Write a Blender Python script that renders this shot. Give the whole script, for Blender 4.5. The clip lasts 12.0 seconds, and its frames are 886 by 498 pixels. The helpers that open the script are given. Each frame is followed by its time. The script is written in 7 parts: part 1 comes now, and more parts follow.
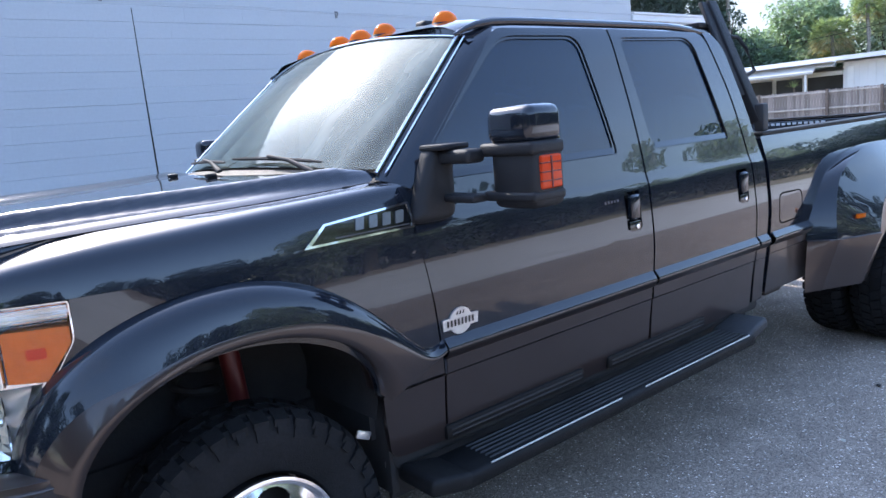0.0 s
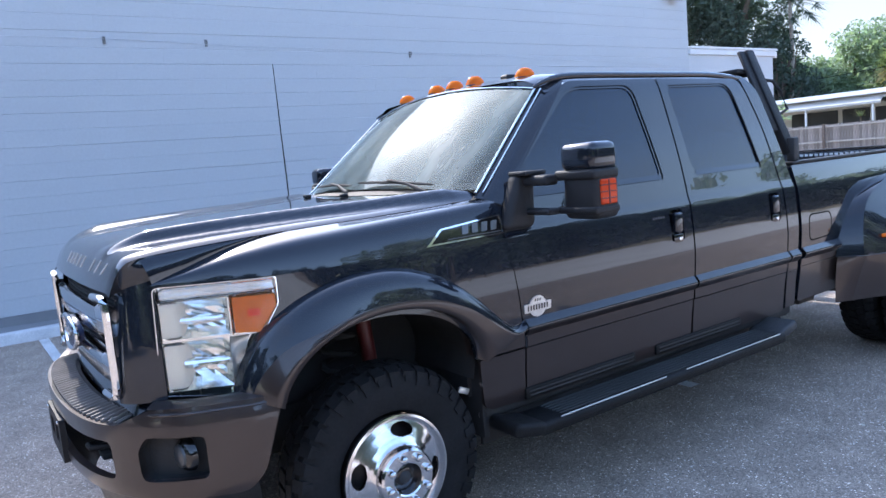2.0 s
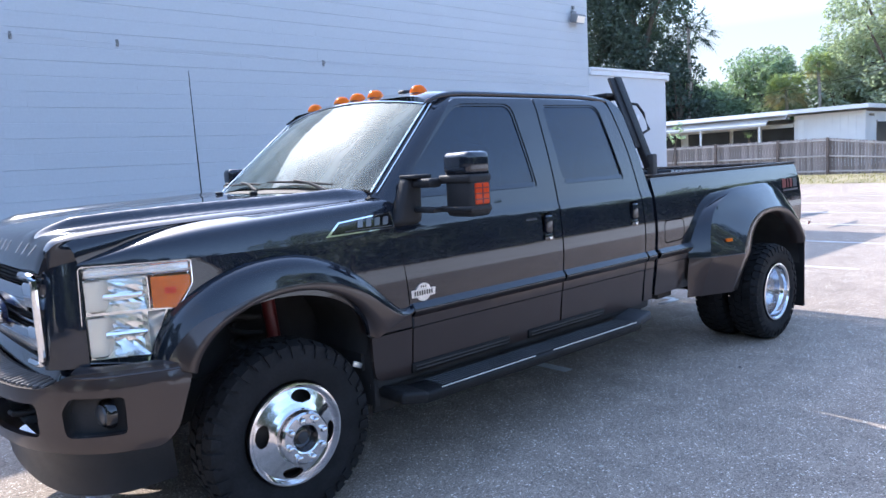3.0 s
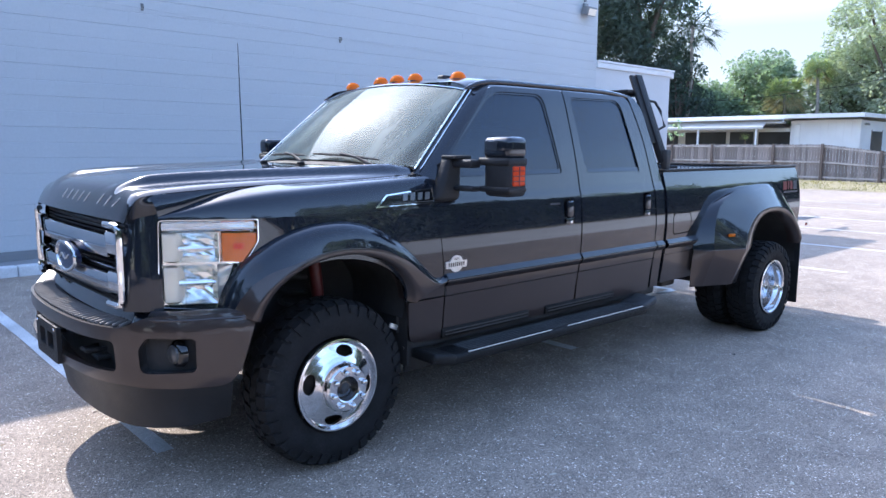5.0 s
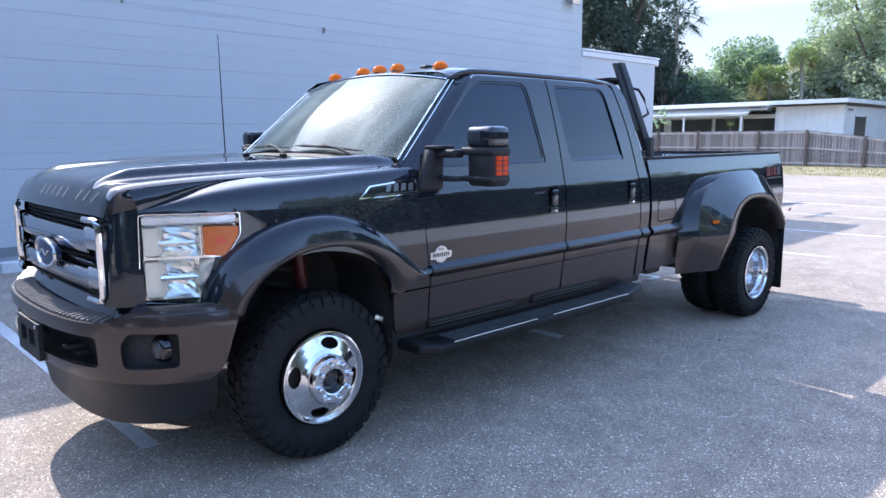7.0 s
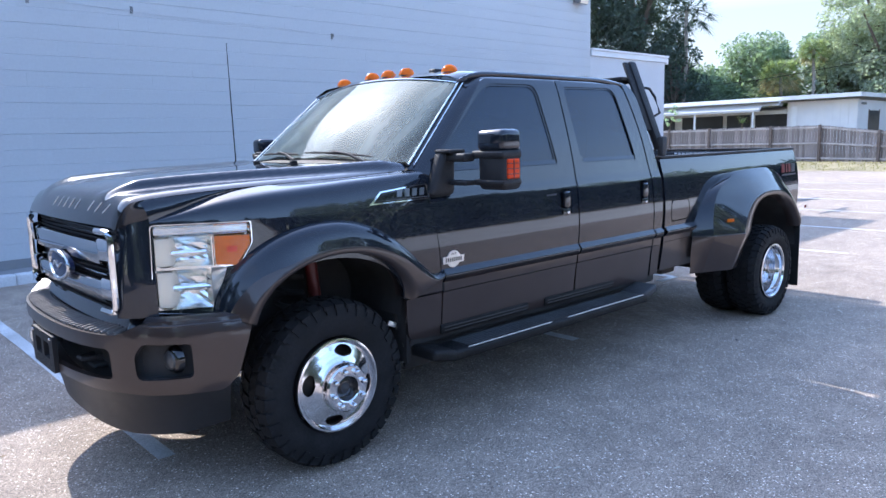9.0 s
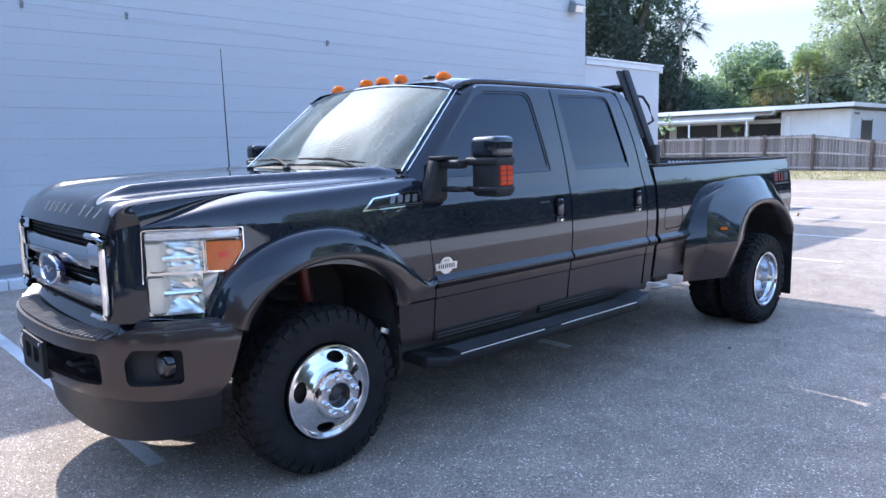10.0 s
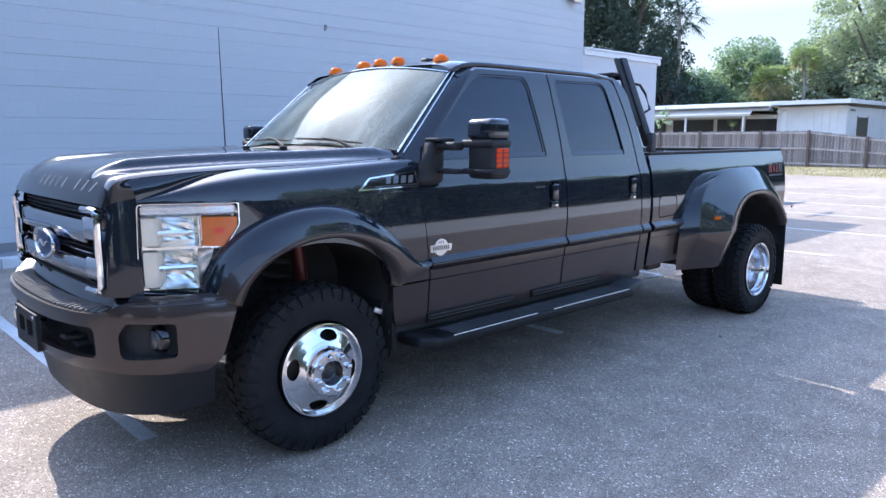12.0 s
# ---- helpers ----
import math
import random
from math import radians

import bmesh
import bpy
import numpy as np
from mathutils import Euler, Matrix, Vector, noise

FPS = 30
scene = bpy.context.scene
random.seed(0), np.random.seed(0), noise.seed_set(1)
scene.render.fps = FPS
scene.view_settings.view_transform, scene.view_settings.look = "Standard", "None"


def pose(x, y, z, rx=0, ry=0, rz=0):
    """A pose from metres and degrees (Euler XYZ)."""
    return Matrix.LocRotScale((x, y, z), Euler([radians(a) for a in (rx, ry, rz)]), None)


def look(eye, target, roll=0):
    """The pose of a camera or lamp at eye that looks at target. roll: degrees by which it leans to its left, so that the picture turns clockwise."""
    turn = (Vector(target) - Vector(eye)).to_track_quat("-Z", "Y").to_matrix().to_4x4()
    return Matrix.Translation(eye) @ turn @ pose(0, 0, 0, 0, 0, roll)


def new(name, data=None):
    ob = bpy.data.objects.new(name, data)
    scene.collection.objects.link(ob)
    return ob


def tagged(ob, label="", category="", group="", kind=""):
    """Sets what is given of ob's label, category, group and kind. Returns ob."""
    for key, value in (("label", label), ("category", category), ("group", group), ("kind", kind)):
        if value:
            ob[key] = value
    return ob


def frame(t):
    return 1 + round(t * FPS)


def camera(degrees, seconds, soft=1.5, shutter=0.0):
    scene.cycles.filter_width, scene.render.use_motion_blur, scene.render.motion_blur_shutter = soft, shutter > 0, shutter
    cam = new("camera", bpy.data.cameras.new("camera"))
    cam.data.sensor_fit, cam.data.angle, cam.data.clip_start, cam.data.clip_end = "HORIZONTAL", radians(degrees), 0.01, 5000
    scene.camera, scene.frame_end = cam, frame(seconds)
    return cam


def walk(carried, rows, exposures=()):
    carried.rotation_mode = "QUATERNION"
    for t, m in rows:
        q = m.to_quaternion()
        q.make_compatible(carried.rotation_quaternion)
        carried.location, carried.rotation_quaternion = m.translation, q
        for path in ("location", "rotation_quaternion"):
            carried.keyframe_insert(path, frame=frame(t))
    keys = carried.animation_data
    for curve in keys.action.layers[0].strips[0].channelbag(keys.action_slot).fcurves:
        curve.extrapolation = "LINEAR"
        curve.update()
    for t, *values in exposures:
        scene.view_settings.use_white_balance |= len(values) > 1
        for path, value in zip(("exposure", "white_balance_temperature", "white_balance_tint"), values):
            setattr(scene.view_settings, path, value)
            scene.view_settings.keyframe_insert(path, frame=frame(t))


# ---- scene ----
cam = camera(63.7, 12.0)
PATH = [
    (0, (-0.771, -2.813, 1.616), (0.466, -1.277, 1.283), -5.0),
    (0.5, (-0.916, -2.952, 1.631), (0.466, -1.524, 1.4), -1.3),
    (1, (-0.964, -3.182, 1.612), (0.349, -1.689, 1.398), -3.4),
    (1.5, (-1.091, -3.272, 1.62), (0.056, -1.649, 1.396), -5.4),
    (2, (-1.348, -3.337, 1.633), (-0.224, -1.7, 1.393), -5.0),
    (2.5, (-1.459, -3.48, 1.644), (-0.245, -1.911, 1.391), -3.4),
    (3, (-1.563, -3.779, 1.605), (-0.249, -2.289, 1.372), -3.3),
    (3.2, (-1.587, -3.86, 1.603), (-0.219, -2.417, 1.385), -3.6),
    (4.8, (-1.941, -3.842, 1.596), (-0.601, -2.384, 1.32), 0.1),
    (5, (-1.955, -3.85, 1.608), (-0.623, -2.385, 1.326), 0.3),
    (5.5, (-1.951, -3.851, 1.601), (-0.614, -2.391, 1.317), 0.5),
    (6, (-1.939, -3.853, 1.6), (-0.59, -2.407, 1.303), 0.3),
    (6.5, (-1.934, -3.861, 1.606), (-0.581, -2.419, 1.303), -0.0),
    (7, (-1.932, -3.859, 1.606), (-0.579, -2.418, 1.298), -0.4),
    (9, (-1.916, -3.839, 1.613), (-0.587, -2.375, 1.313), -1.6),
    (9.5, (-1.913, -3.845, 1.611), (-0.579, -2.384, 1.321), -1.5),
    (10, (-1.905, -3.844, 1.608), (-0.563, -2.387, 1.328), -1.3),
    (10.5, (-1.901, -3.844, 1.609), (-0.554, -2.391, 1.337), -0.9),
    (11, (-1.903, -3.841, 1.606), (-0.553, -2.392, 1.333), -0.6),
    (11.5, (-1.913, -3.843, 1.592), (-0.562, -2.396, 1.305), -0.4),
    (12, (-1.921, -3.858, 1.566), (-0.571, -2.415, 1.258), -0.2),
]
walk(cam, [(t, look(eye, target, roll)) for t, eye, target, roll in PATH], [(0.0, 1.74, 6150, 13), (2.0, 1.71, 6150, 13), (3.2, 1.68, 6100, 13), (4.8, 1.63, 5950, 13), (12.0, 1.63, 5950, 13)])


# ---- light ----
SUN_ELEVATION, SUN_LEAN = 42.5, 4.0  # degrees; the sun stands behind the white building, a little towards the truck's tail
world = bpy.data.worlds.new("sky")
scene.world = world
world.use_nodes = True
wn = world.node_tree.nodes
sky = wn.new("ShaderNodeTexSky")
sky.sky_type = "NISHITA"
sky.sun_disc = False
sky.sun_elevation = radians(SUN_ELEVATION)
sky.sun_rotation = radians(SUN_LEAN)
sky.air_density, sky.dust_density, sky.ozone_density = 1.0, 0.8, 1.0
# thin drifting cloud and summer haze over the clear sky
wl_ = world.node_tree.links
sky_way = wn.new("ShaderNodeTexCoord")
sky_map = wn.new("ShaderNodeMapping")
sky_map.inputs["Scale"].default_value = (1.0, 1.0, 2.6)
wl_.new(sky_way.outputs["Generated"], sky_map.inputs["Vector"])
drift = wn.new("ShaderNodeTexNoise")
drift.inputs["Scale"].default_value, drift.inputs["Detail"].default_value, drift.inputs["Roughness"].default_value = 2.2, 7.0, 0.55
wl_.new(sky_map.outputs["Vector"], drift.inputs["Vector"])
cover = wn.new("ShaderNodeMapRange")
cover.inputs["From Min"].default_value, cover.inputs["From Max"].default_value = 0.52, 0.80
cover.inputs["To Min"].default_value, cover.inputs["To Max"].default_value = 0.0, 0.32
wl_.new(drift.outputs["Fac"], cover.inputs["Value"])
cloud = wn.new("ShaderNodeMix")
cloud.data_type = "RGBA"
cloud.inputs["B"].default_value = (1.75, 1.72, 1.70, 1)
wl_.new(cover.outputs["Result"], cloud.inputs["Factor"])
wl_.new(sky.outputs["Color"], cloud.inputs["A"])
sky_xyz = wn.new("ShaderNodeSeparateXYZ")
wl_.new(sky_way.outputs["Generated"], sky_xyz.inputs["Vector"])
low = wn.new("ShaderNodeMapRange")
low.inputs["From Min"].default_value, low.inputs["From Max"].default_value = 0.15, 0.26
low.inputs["To Min"].default_value, low.inputs["To Max"].default_value = 0.88, 0.0
wl_.new(sky_xyz.outputs["Z"], low.inputs["Value"])
haze = wn.new("ShaderNodeMix")
haze.data_type = "RGBA"
haze.inputs["B"].default_value = (1.14, 1.25, 1.37, 1)
# the haze is thickest below the sun and thins out on the far side of the sky
sunward = wn.new("ShaderNodeMapRange")
sunward.inputs["From Min"].default_value, sunward.inputs["From Max"].default_value = -0.35, 0.30
sunward.inputs["To Min"].default_value, sunward.inputs["To Max"].default_value = 0.2, 1.0
wl_.new(sky_xyz.outputs["Y"], sunward.inputs["Value"])
thick = wn.new("ShaderNodeMath")
thick.operation = "MULTIPLY"
wl_.new(low.outputs["Result"], thick.inputs[0])
wl_.new(sunward.outputs["Result"], thick.inputs[1])
wl_.new(thick.outputs["Value"], haze.inputs["Factor"])
wl_.new(cloud.outputs["Result"], haze.inputs["A"])
wl_.new(haze.outputs["Result"], wn["Background"].inputs["Color"])
wn["Background"].inputs["Strength"].default_value = 0.202
sun = new("sun", bpy.data.lights.new("sun", "SUN"))
sun.data.energy, sun.data.angle, sun.data.color = 2.15, radians(0.55), (1.0, 0.93, 0.84)
sun_way = Vector((math.sin(radians(SUN_LEAN)) * math.cos(radians(SUN_ELEVATION)), math.cos(radians(SUN_LEAN)) * math.cos(radians(SUN_ELEVATION)), math.sin(radians(SUN_ELEVATION))))
sun.matrix_world = look(sun_way * 60, (0, 0, 0))


# ---- materials ----
def mat(name, color, rough=0.5, metal=0.0, coat=0.0, coat_rough=0.03, grain=0.0, grain_scale=60.0, stain=0.0, stain_scale=1.5, bump=0.0, bump_scale=120.0, transmission=0.0, ior=1.5, island=0.0, each=0.0, stretch=(1, 1, 1), spec=0.5):
    """A principled material with colour grain at two scales, uneven gloss and fine relief."""
    m = bpy.data.materials.new(name)
    m.use_nodes = True
    nt = m.node_tree
    n, ln = nt.nodes, nt.links
    b = n["Principled BSDF"]
    b.inputs["Base Color"].default_value = (*color, 1)
    b.inputs["Roughness"].default_value = rough
    b.inputs["Metallic"].default_value = metal
    b.inputs["Coat Weight"].default_value = coat
    b.inputs["Coat Roughness"].default_value = coat_rough
    b.inputs["Coat IOR"].default_value = 1.53
    b.inputs["Transmission Weight"].default_value = transmission
    b.inputs["IOR"].default_value = ior
    b.inputs["Specular IOR Level"].default_value = spec
    tc = n.new("ShaderNodeTexCoord")
    mp = n.new("ShaderNodeMapping")
    mp.inputs["Scale"].default_value = stretch
    ln.new(tc.outputs["Object"], mp.inputs["Vector"])
    color_out = None

    def noise_tex(scale, detail=4.0):
        t = n.new("ShaderNodeTexNoise")
        t.inputs["Scale"].default_value = scale
        t.inputs["Detail"].default_value = detail
        ln.new(mp.outputs["Vector"], t.inputs["Vector"])
        return t.outputs["Fac"]

    def vary(src, fac_out, lo, hi):
        mr = n.new("ShaderNodeMapRange")
        mr.inputs["From Min"].default_value, mr.inputs["From Max"].default_value = 0.3, 0.7
        mr.inputs["To Min"].default_value, mr.inputs["To Max"].default_value = lo, hi
        ln.new(fac_out, mr.inputs["Value"])
        mx = n.new("ShaderNodeMix")
        mx.data_type, mx.blend_type = "RGBA", "MULTIPLY"
        mx.inputs["Factor"].default_value = 1.0
        if src is None:
            mx.inputs["A"].default_value = (*color, 1)
        else:
            ln.new(src, mx.inputs["A"])
        ln.new(mr.outputs["Result"], mx.inputs["B"])
        return mx.outputs["Result"]

    if stain:
        color_out = vary(color_out, noise_tex(stain_scale, 5.0), 1 - stain, 1 + stain)
        mr = n.new("ShaderNodeMapRange")
        mr.inputs["To Min"].default_value, mr.inputs["To Max"].default_value = rough * 0.85, min(1.0, rough * 1.15)
        ln.new(noise_tex(stain_scale * 3), mr.inputs["Value"])
        ln.new(mr.outputs["Result"], b.inputs["Roughness"])
    if grain:
        color_out = vary(color_out, noise_tex(grain_scale), 1 - grain, 1 + grain)
    if island:
        geo = n.new("ShaderNodeNewGeometry")
        color_out = vary(color_out, geo.outputs["Random Per Island"], 1 - island, 1 + island)
    if each:
        info = n.new("ShaderNodeObjectInfo")
        color_out = vary(color_out, info.outputs["Random"], 1 - each, 1 + each)
    if color_out is not None:
        ln.new(color_out, b.inputs["Base Color"])
    if bump:
        bp = n.new("ShaderNodeBump")
        bp.inputs["Strength"].default_value = bump
        bp.inputs["Distance"].default_value = 0.004
        ln.new(noise_tex(bump_scale, 6.0), bp.inputs["Height"])
        ln.new(bp.outputs["Normal"], b.inputs["Normal"])
    return m


M = {}
M["black_paint"] = mat("black_paint", (0.011, 0.0145, 0.022), 0.16, 0.0, 1.0, 0.014, stain=0.1, stain_scale=3, spec=0.14)
M["brown_paint"] = mat("brown_paint", (0.042, 0.030, 0.028), 0.34, 0.45, 0.65, 0.06, grain=0.15, grain_scale=900, stain=0.08, stain_scale=4)
M["chrome"] = mat("chrome", (0.82, 0.83, 0.85), 0.05, 1.0, stain=0.03, stain_scale=14)
M["polished_alloy"] = mat("polished_alloy", (0.78, 0.78, 0.8), 0.13, 1.0, stain=0.06, stain_scale=18, grain=0.05, grain_scale=200)
M["dark_plastic"] = mat("dark_plastic", (0.018, 0.018, 0.020), 0.55, spec=0.35, bump=0.35, bump_scale=500, stain=0.15, stain_scale=6)
M["grey_plastic"] = mat("grey_plastic", (0.042, 0.043, 0.046), 0.6, bump=0.4, bump_scale=420, stain=0.25, stain_scale=5)
M["board_black"] = mat("board_black", (0.009, 0.009, 0.0095), 0.55, spec=0.25, bump=0.35, bump_scale=500, stain=0.2, stain_scale=6)
M["step_pad"] = mat("step_pad", (0.19, 0.165, 0.15), 0.7, bump=0.3, bump_scale=300, stain=0.2, stain_scale=8)
M["pad_rubber"] = mat("pad_rubber", (0.025, 0.023, 0.022), 0.8, bump=0.3, bump_scale=300, stain=0.2, stain_scale=8)
M["gloss_black"] = mat("gloss_black", (0.006, 0.006, 0.007), 0.12, 0.0, 0.6, 0.03, stain=0.1)
M["rubber"] = mat("rubber", (0.014, 0.014, 0.015), 0.75, spec=0.25, bump=0.4, bump_scale=220, stain=0.3, stain_scale=7, grain=0.2, grain_scale=90)
M["under_black"] = mat("under_black", (0.026, 0.026, 0.027), 0.75, bump=0.3, bump_scale=80, stain=0.4, stain_scale=5)
M["red_shock"] = mat("red_shock", (0.13, 0.014, 0.014), 0.4, stain=0.2)
M["rust_steel"] = mat("rust_steel", (0.10, 0.085, 0.075), 0.6, 0.6, stain=0.3, stain_scale=9)
M["tinted_glass"] = mat("tinted_glass", (0.004, 0.014, 0.036), 0.0, transmission=0.15, ior=1.5, spec=0.5)


def thin_glass(name, tint, ior, smudge=0.0, streak=(1, 1, 1), streak_turn=0.0):
    """Glass so thin that it does not bend light: clear straight through, mirroring by Fresnel, a little dusty."""
    m = bpy.data.materials.new(name)
    m.use_nodes = True
    nt = m.node_tree
    n, ln = nt.nodes, nt.links
    n.remove(n["Principled BSDF"])
    clear = n.new("ShaderNodeBsdfTransparent")
    clear.inputs["Color"].default_value = (*tint, 1)
    shine = n.new("ShaderNodeBsdfGlossy")
    shine.inputs["Roughness"].default_value = 0.012
    shine.inputs["Color"].default_value = (0.93, 1.0, 0.98, 1)
    film = n.new("ShaderNodeBsdfDiffuse")
    film.inputs["Color"].default_value = (0.55, 0.71, 0.67, 1)
    glare = n.new("ShaderNodeBsdfGlossy")
    glare.inputs["Roughness"].default_value, glare.inputs["Color"].default_value = 0.46, (0.9, 0.9, 0.88, 1)
    dust = n.new("ShaderNodeMixShader")
    dust.inputs["Fac"].default_value = 0.09
    ln.new(film.outputs["BSDF"], dust.inputs[1])
    ln.new(glare.outputs["BSDF"], dust.inputs[2])
    fr = n.new("ShaderNodeFresnel")
    fr.inputs["IOR"].default_value = ior
    first = n.new("ShaderNodeMixShader")
    tc = n.new("ShaderNodeTexCoord")
    ns = n.new("ShaderNodeTexNoise")
    ns.inputs["Scale"].default_value, ns.inputs["Detail"].default_value = 5.0, 6.0
    mp = n.new("ShaderNodeMapping")
    mp.inputs["Rotation"].default_value = (0, radians(-38), radians(streak_turn))
    mp.inputs["Scale"].default_value = streak
    ln.new(tc.outputs["Object"], mp.inputs["Vector"])
    ln.new(mp.outputs["Vector"], ns.inputs["Vector"])
    mr = n.new("ShaderNodeMapRange")
    mr.inputs["From Min"].default_value, mr.inputs["From Max"].default_value = 0.32, 0.7
    mr.inputs["To Min"].default_value, mr.inputs["To Max"].default_value = smudge * 0.3, smudge
    ln.new(ns.outputs["Fac"], mr.inputs["Value"])
    ln.new(mr.outputs["Result"], first.inputs["Fac"])
    ln.new(clear.outputs["BSDF"], first.inputs[1])
    ln.new(dust.outputs["Shader"], first.inputs[2])
    mx = n.new("ShaderNodeMixShader")
    ln.new(fr.outputs["Fac"], mx.inputs["Fac"])
    ln.new(first.outputs["Shader"], mx.inputs[1])
    ln.new(shine.outputs["BSDF"], mx.inputs[2])
    ln.new(mx.outputs["Shader"], n["Material Output"].inputs["Surface"])
    return m


M["clear_glass"] = thin_glass("clear_glass", (0.36, 0.48, 0.455), 1.30, 0.25, (0.16, 1.3, 0.5), 35)
M["lens_glass"] = thin_glass("lens_glass", (0.97, 0.98, 0.98), 1.35, 0.02)
M["amber_lens"] = mat("amber_lens", (0.92, 0.25, 0.012), 0.14, ior=1.45, bump=0.2, bump_scale=260, stain=0.05)
M["turn_amber"] = mat("turn_amber", (0.80, 0.18, 0.012), 0.2, ior=1.45, bump=0.3, bump_scale=120, stain=0.08, stain_scale=25)
M["red_amber_lens"] = mat("red_amber_lens", (0.88, 0.085, 0.02), 0.16, ior=1.45, bump=0.25, bump_scale=200, stain=0.05)
M["red_lens"] = mat("red_lens", (0.28, 0.012, 0.014), 0.1, transmission=0.15, ior=1.45, stain=0.05)
M["fog_grey"] = mat("fog_grey", (0.05, 0.053, 0.057), 0.3, 0.0, 0.3, stain=0.1, stain_scale=12)
M["lamp_white"] = mat("lamp_white", (0.98, 0.85, 0.70), 0.25, stain=0.05)
M["bar_chrome"] = mat("bar_chrome", (0.52, 0.53, 0.55), 0.12, 1.0, stain=0.05, stain_scale=6)
M["reflector"] = mat("reflector", (0.95, 0.95, 0.94), 0.20, 1.0, stain=0.03)
M["reflector_satin"] = mat("reflector_satin", (0.95, 0.95, 0.94), 0.42, 1.0, stain=0.03)
M["dam_plastic"] = mat("dam_plastic", (0.022, 0.022, 0.024), 0.5, stain=0.15, stain_scale=4, bump=0.3, bump_scale=260)
M["badge_silver"] = mat("badge_silver", (0.75, 0.74, 0.72), 0.3, 0.7, stain=0.08, stain_scale=40)
M["badge_dim"] = mat("badge_dim", (0.22, 0.23, 0.25), 0.35, 0.8, stain=0.08, stain_scale=40)
M["badge_blue"] = mat("badge_blue", (0.008, 0.015, 0.06), 0.25, 0.0, 0.25, stain=0.05)
M["badge_ink"] = mat("badge_ink", (0.02, 0.018, 0.016), 0.5, stain=0.05)
M["decal_red"] = mat("decal_red", (0.17, 0.02, 0.018), 0.35, stain=0.05)
M["decal_grey"] = mat("decal_grey", (0.07, 0.07, 0.075), 0.35, stain=0.05)
M["tan_leather"] = mat("tan_leather", (0.10, 0.052, 0.03), 0.5, bump=0.3, bump_scale=180, stain=0.15)
M["dash_plastic"] = mat("dash_plastic", (0.03, 0.028, 0.027), 0.6, bump=0.3, bump_scale=300, stain=0.15)
M["wall_paint"] = mat("wall_paint", (0.545, 0.56, 0.58), 0.7, stain=0.035, stain_scale=0.5, grain=0.03, grain_scale=30, bump=0.35, bump_scale=90)
M["mortar_paint"] = mat("mortar_paint", (0.60, 0.61, 0.63), 0.8, stain=0.05, stain_scale=0.8, bump=0.3, bump_scale=150)
M["stucco"] = mat("stucco", (0.60, 0.605, 0.62), 0.75, stain=0.04, stain_scale=0.6, grain=0.04, grain_scale=40, bump=0.5, bump_scale=140)
M["base_paint"] = mat("base_paint", (0.26, 0.26, 0.27), 0.75, stain=0.15, stain_scale=1.2, bump=0.3, bump_scale=80)
M["trim_white"] = mat("trim_white", (0.78, 0.78, 0.79), 0.5, stain=0.06, stain_scale=1.5, bump=0.1)
M["concrete"] = mat("concrete", (0.42, 0.40, 0.37), 0.85, stain=0.2, stain_scale=1.3, grain=0.15, grain_scale=80, bump=0.4, bump_scale=130)
M["apron_concrete"] = mat("apron_concrete", (0.70, 0.68, 0.64), 0.85, stain=0.12, stain_scale=0.5, grain=0.1, grain_scale=60, bump=0.3, bump_scale=130)
M["curb_white"] = mat("curb_white", (0.68, 0.68, 0.69), 0.7, stain=0.18, stain_scale=2.5, grain=0.1, grain_scale=70, bump=0.3)
M["line_white"] = mat("line_white", (0.62, 0.62, 0.62), 0.7, stain=0.22, stain_scale=2.2, grain=0.25, grain_scale=140, bump=0.5, bump_scale=260)
M["fence_wood"] = mat("fence_wood", (0.27, 0.23, 0.215), 0.85, stain=0.25, stain_scale=2.0, grain=0.3, grain_scale=25, stretch=(1, 1, 0.15), bump=0.4, bump_scale=60, each=0.22)
M["fence_rail"] = mat("fence_rail", (0.43, 0.385, 0.36), 0.85, stain=0.2, stain_scale=2.0, grain=0.25, grain_scale=25, bump=0.3)
M["fence_post"] = mat("fence_post", (0.15, 0.115, 0.10), 0.85, stain=0.25, stain_scale=2.5, grain=0.25, grain_scale=30, stretch=(1, 1, 0.2), bump=0.4)
M["house_wall"] = mat("house_wall", (0.72, 0.72, 0.73), 0.7, stain=0.06, stain_scale=0.8, bump=0.2)
M["house_roof"] = mat("house_roof", (0.70, 0.69, 0.67), 0.6, stain=0.1, stain_scale=0.7)
M["canopy_grey"] = mat("canopy_grey", (0.50, 0.49, 0.47), 0.55, stain=0.15, stain_scale=0.8, grain=0.1, grain_scale=8, stretch=(1, 0.1, 1))
M["dark_opening"] = mat("dark_opening", (0.035, 0.040, 0.048), 0.4, spec=0.35, stain=0.3, stain_scale=1.0)
M["bark"] = mat("bark", (0.12, 0.095, 0.075), 0.9, stain=0.3, stain_scale=2, grain=0.3, grain_scale=18, stretch=(1, 1, 0.25), bump=0.8, bump_scale=25)
M["palm_bark"] = mat("palm_bark", (0.30, 0.26, 0.22), 0.9, stain=0.2, stain_scale=2, grain=0.25, grain_scale=12, stretch=(1, 1, 3), bump=0.6, bump_scale=20)
M["cable"] = mat("cable", (0.02, 0.02, 0.02), 0.6, stain=0.1)


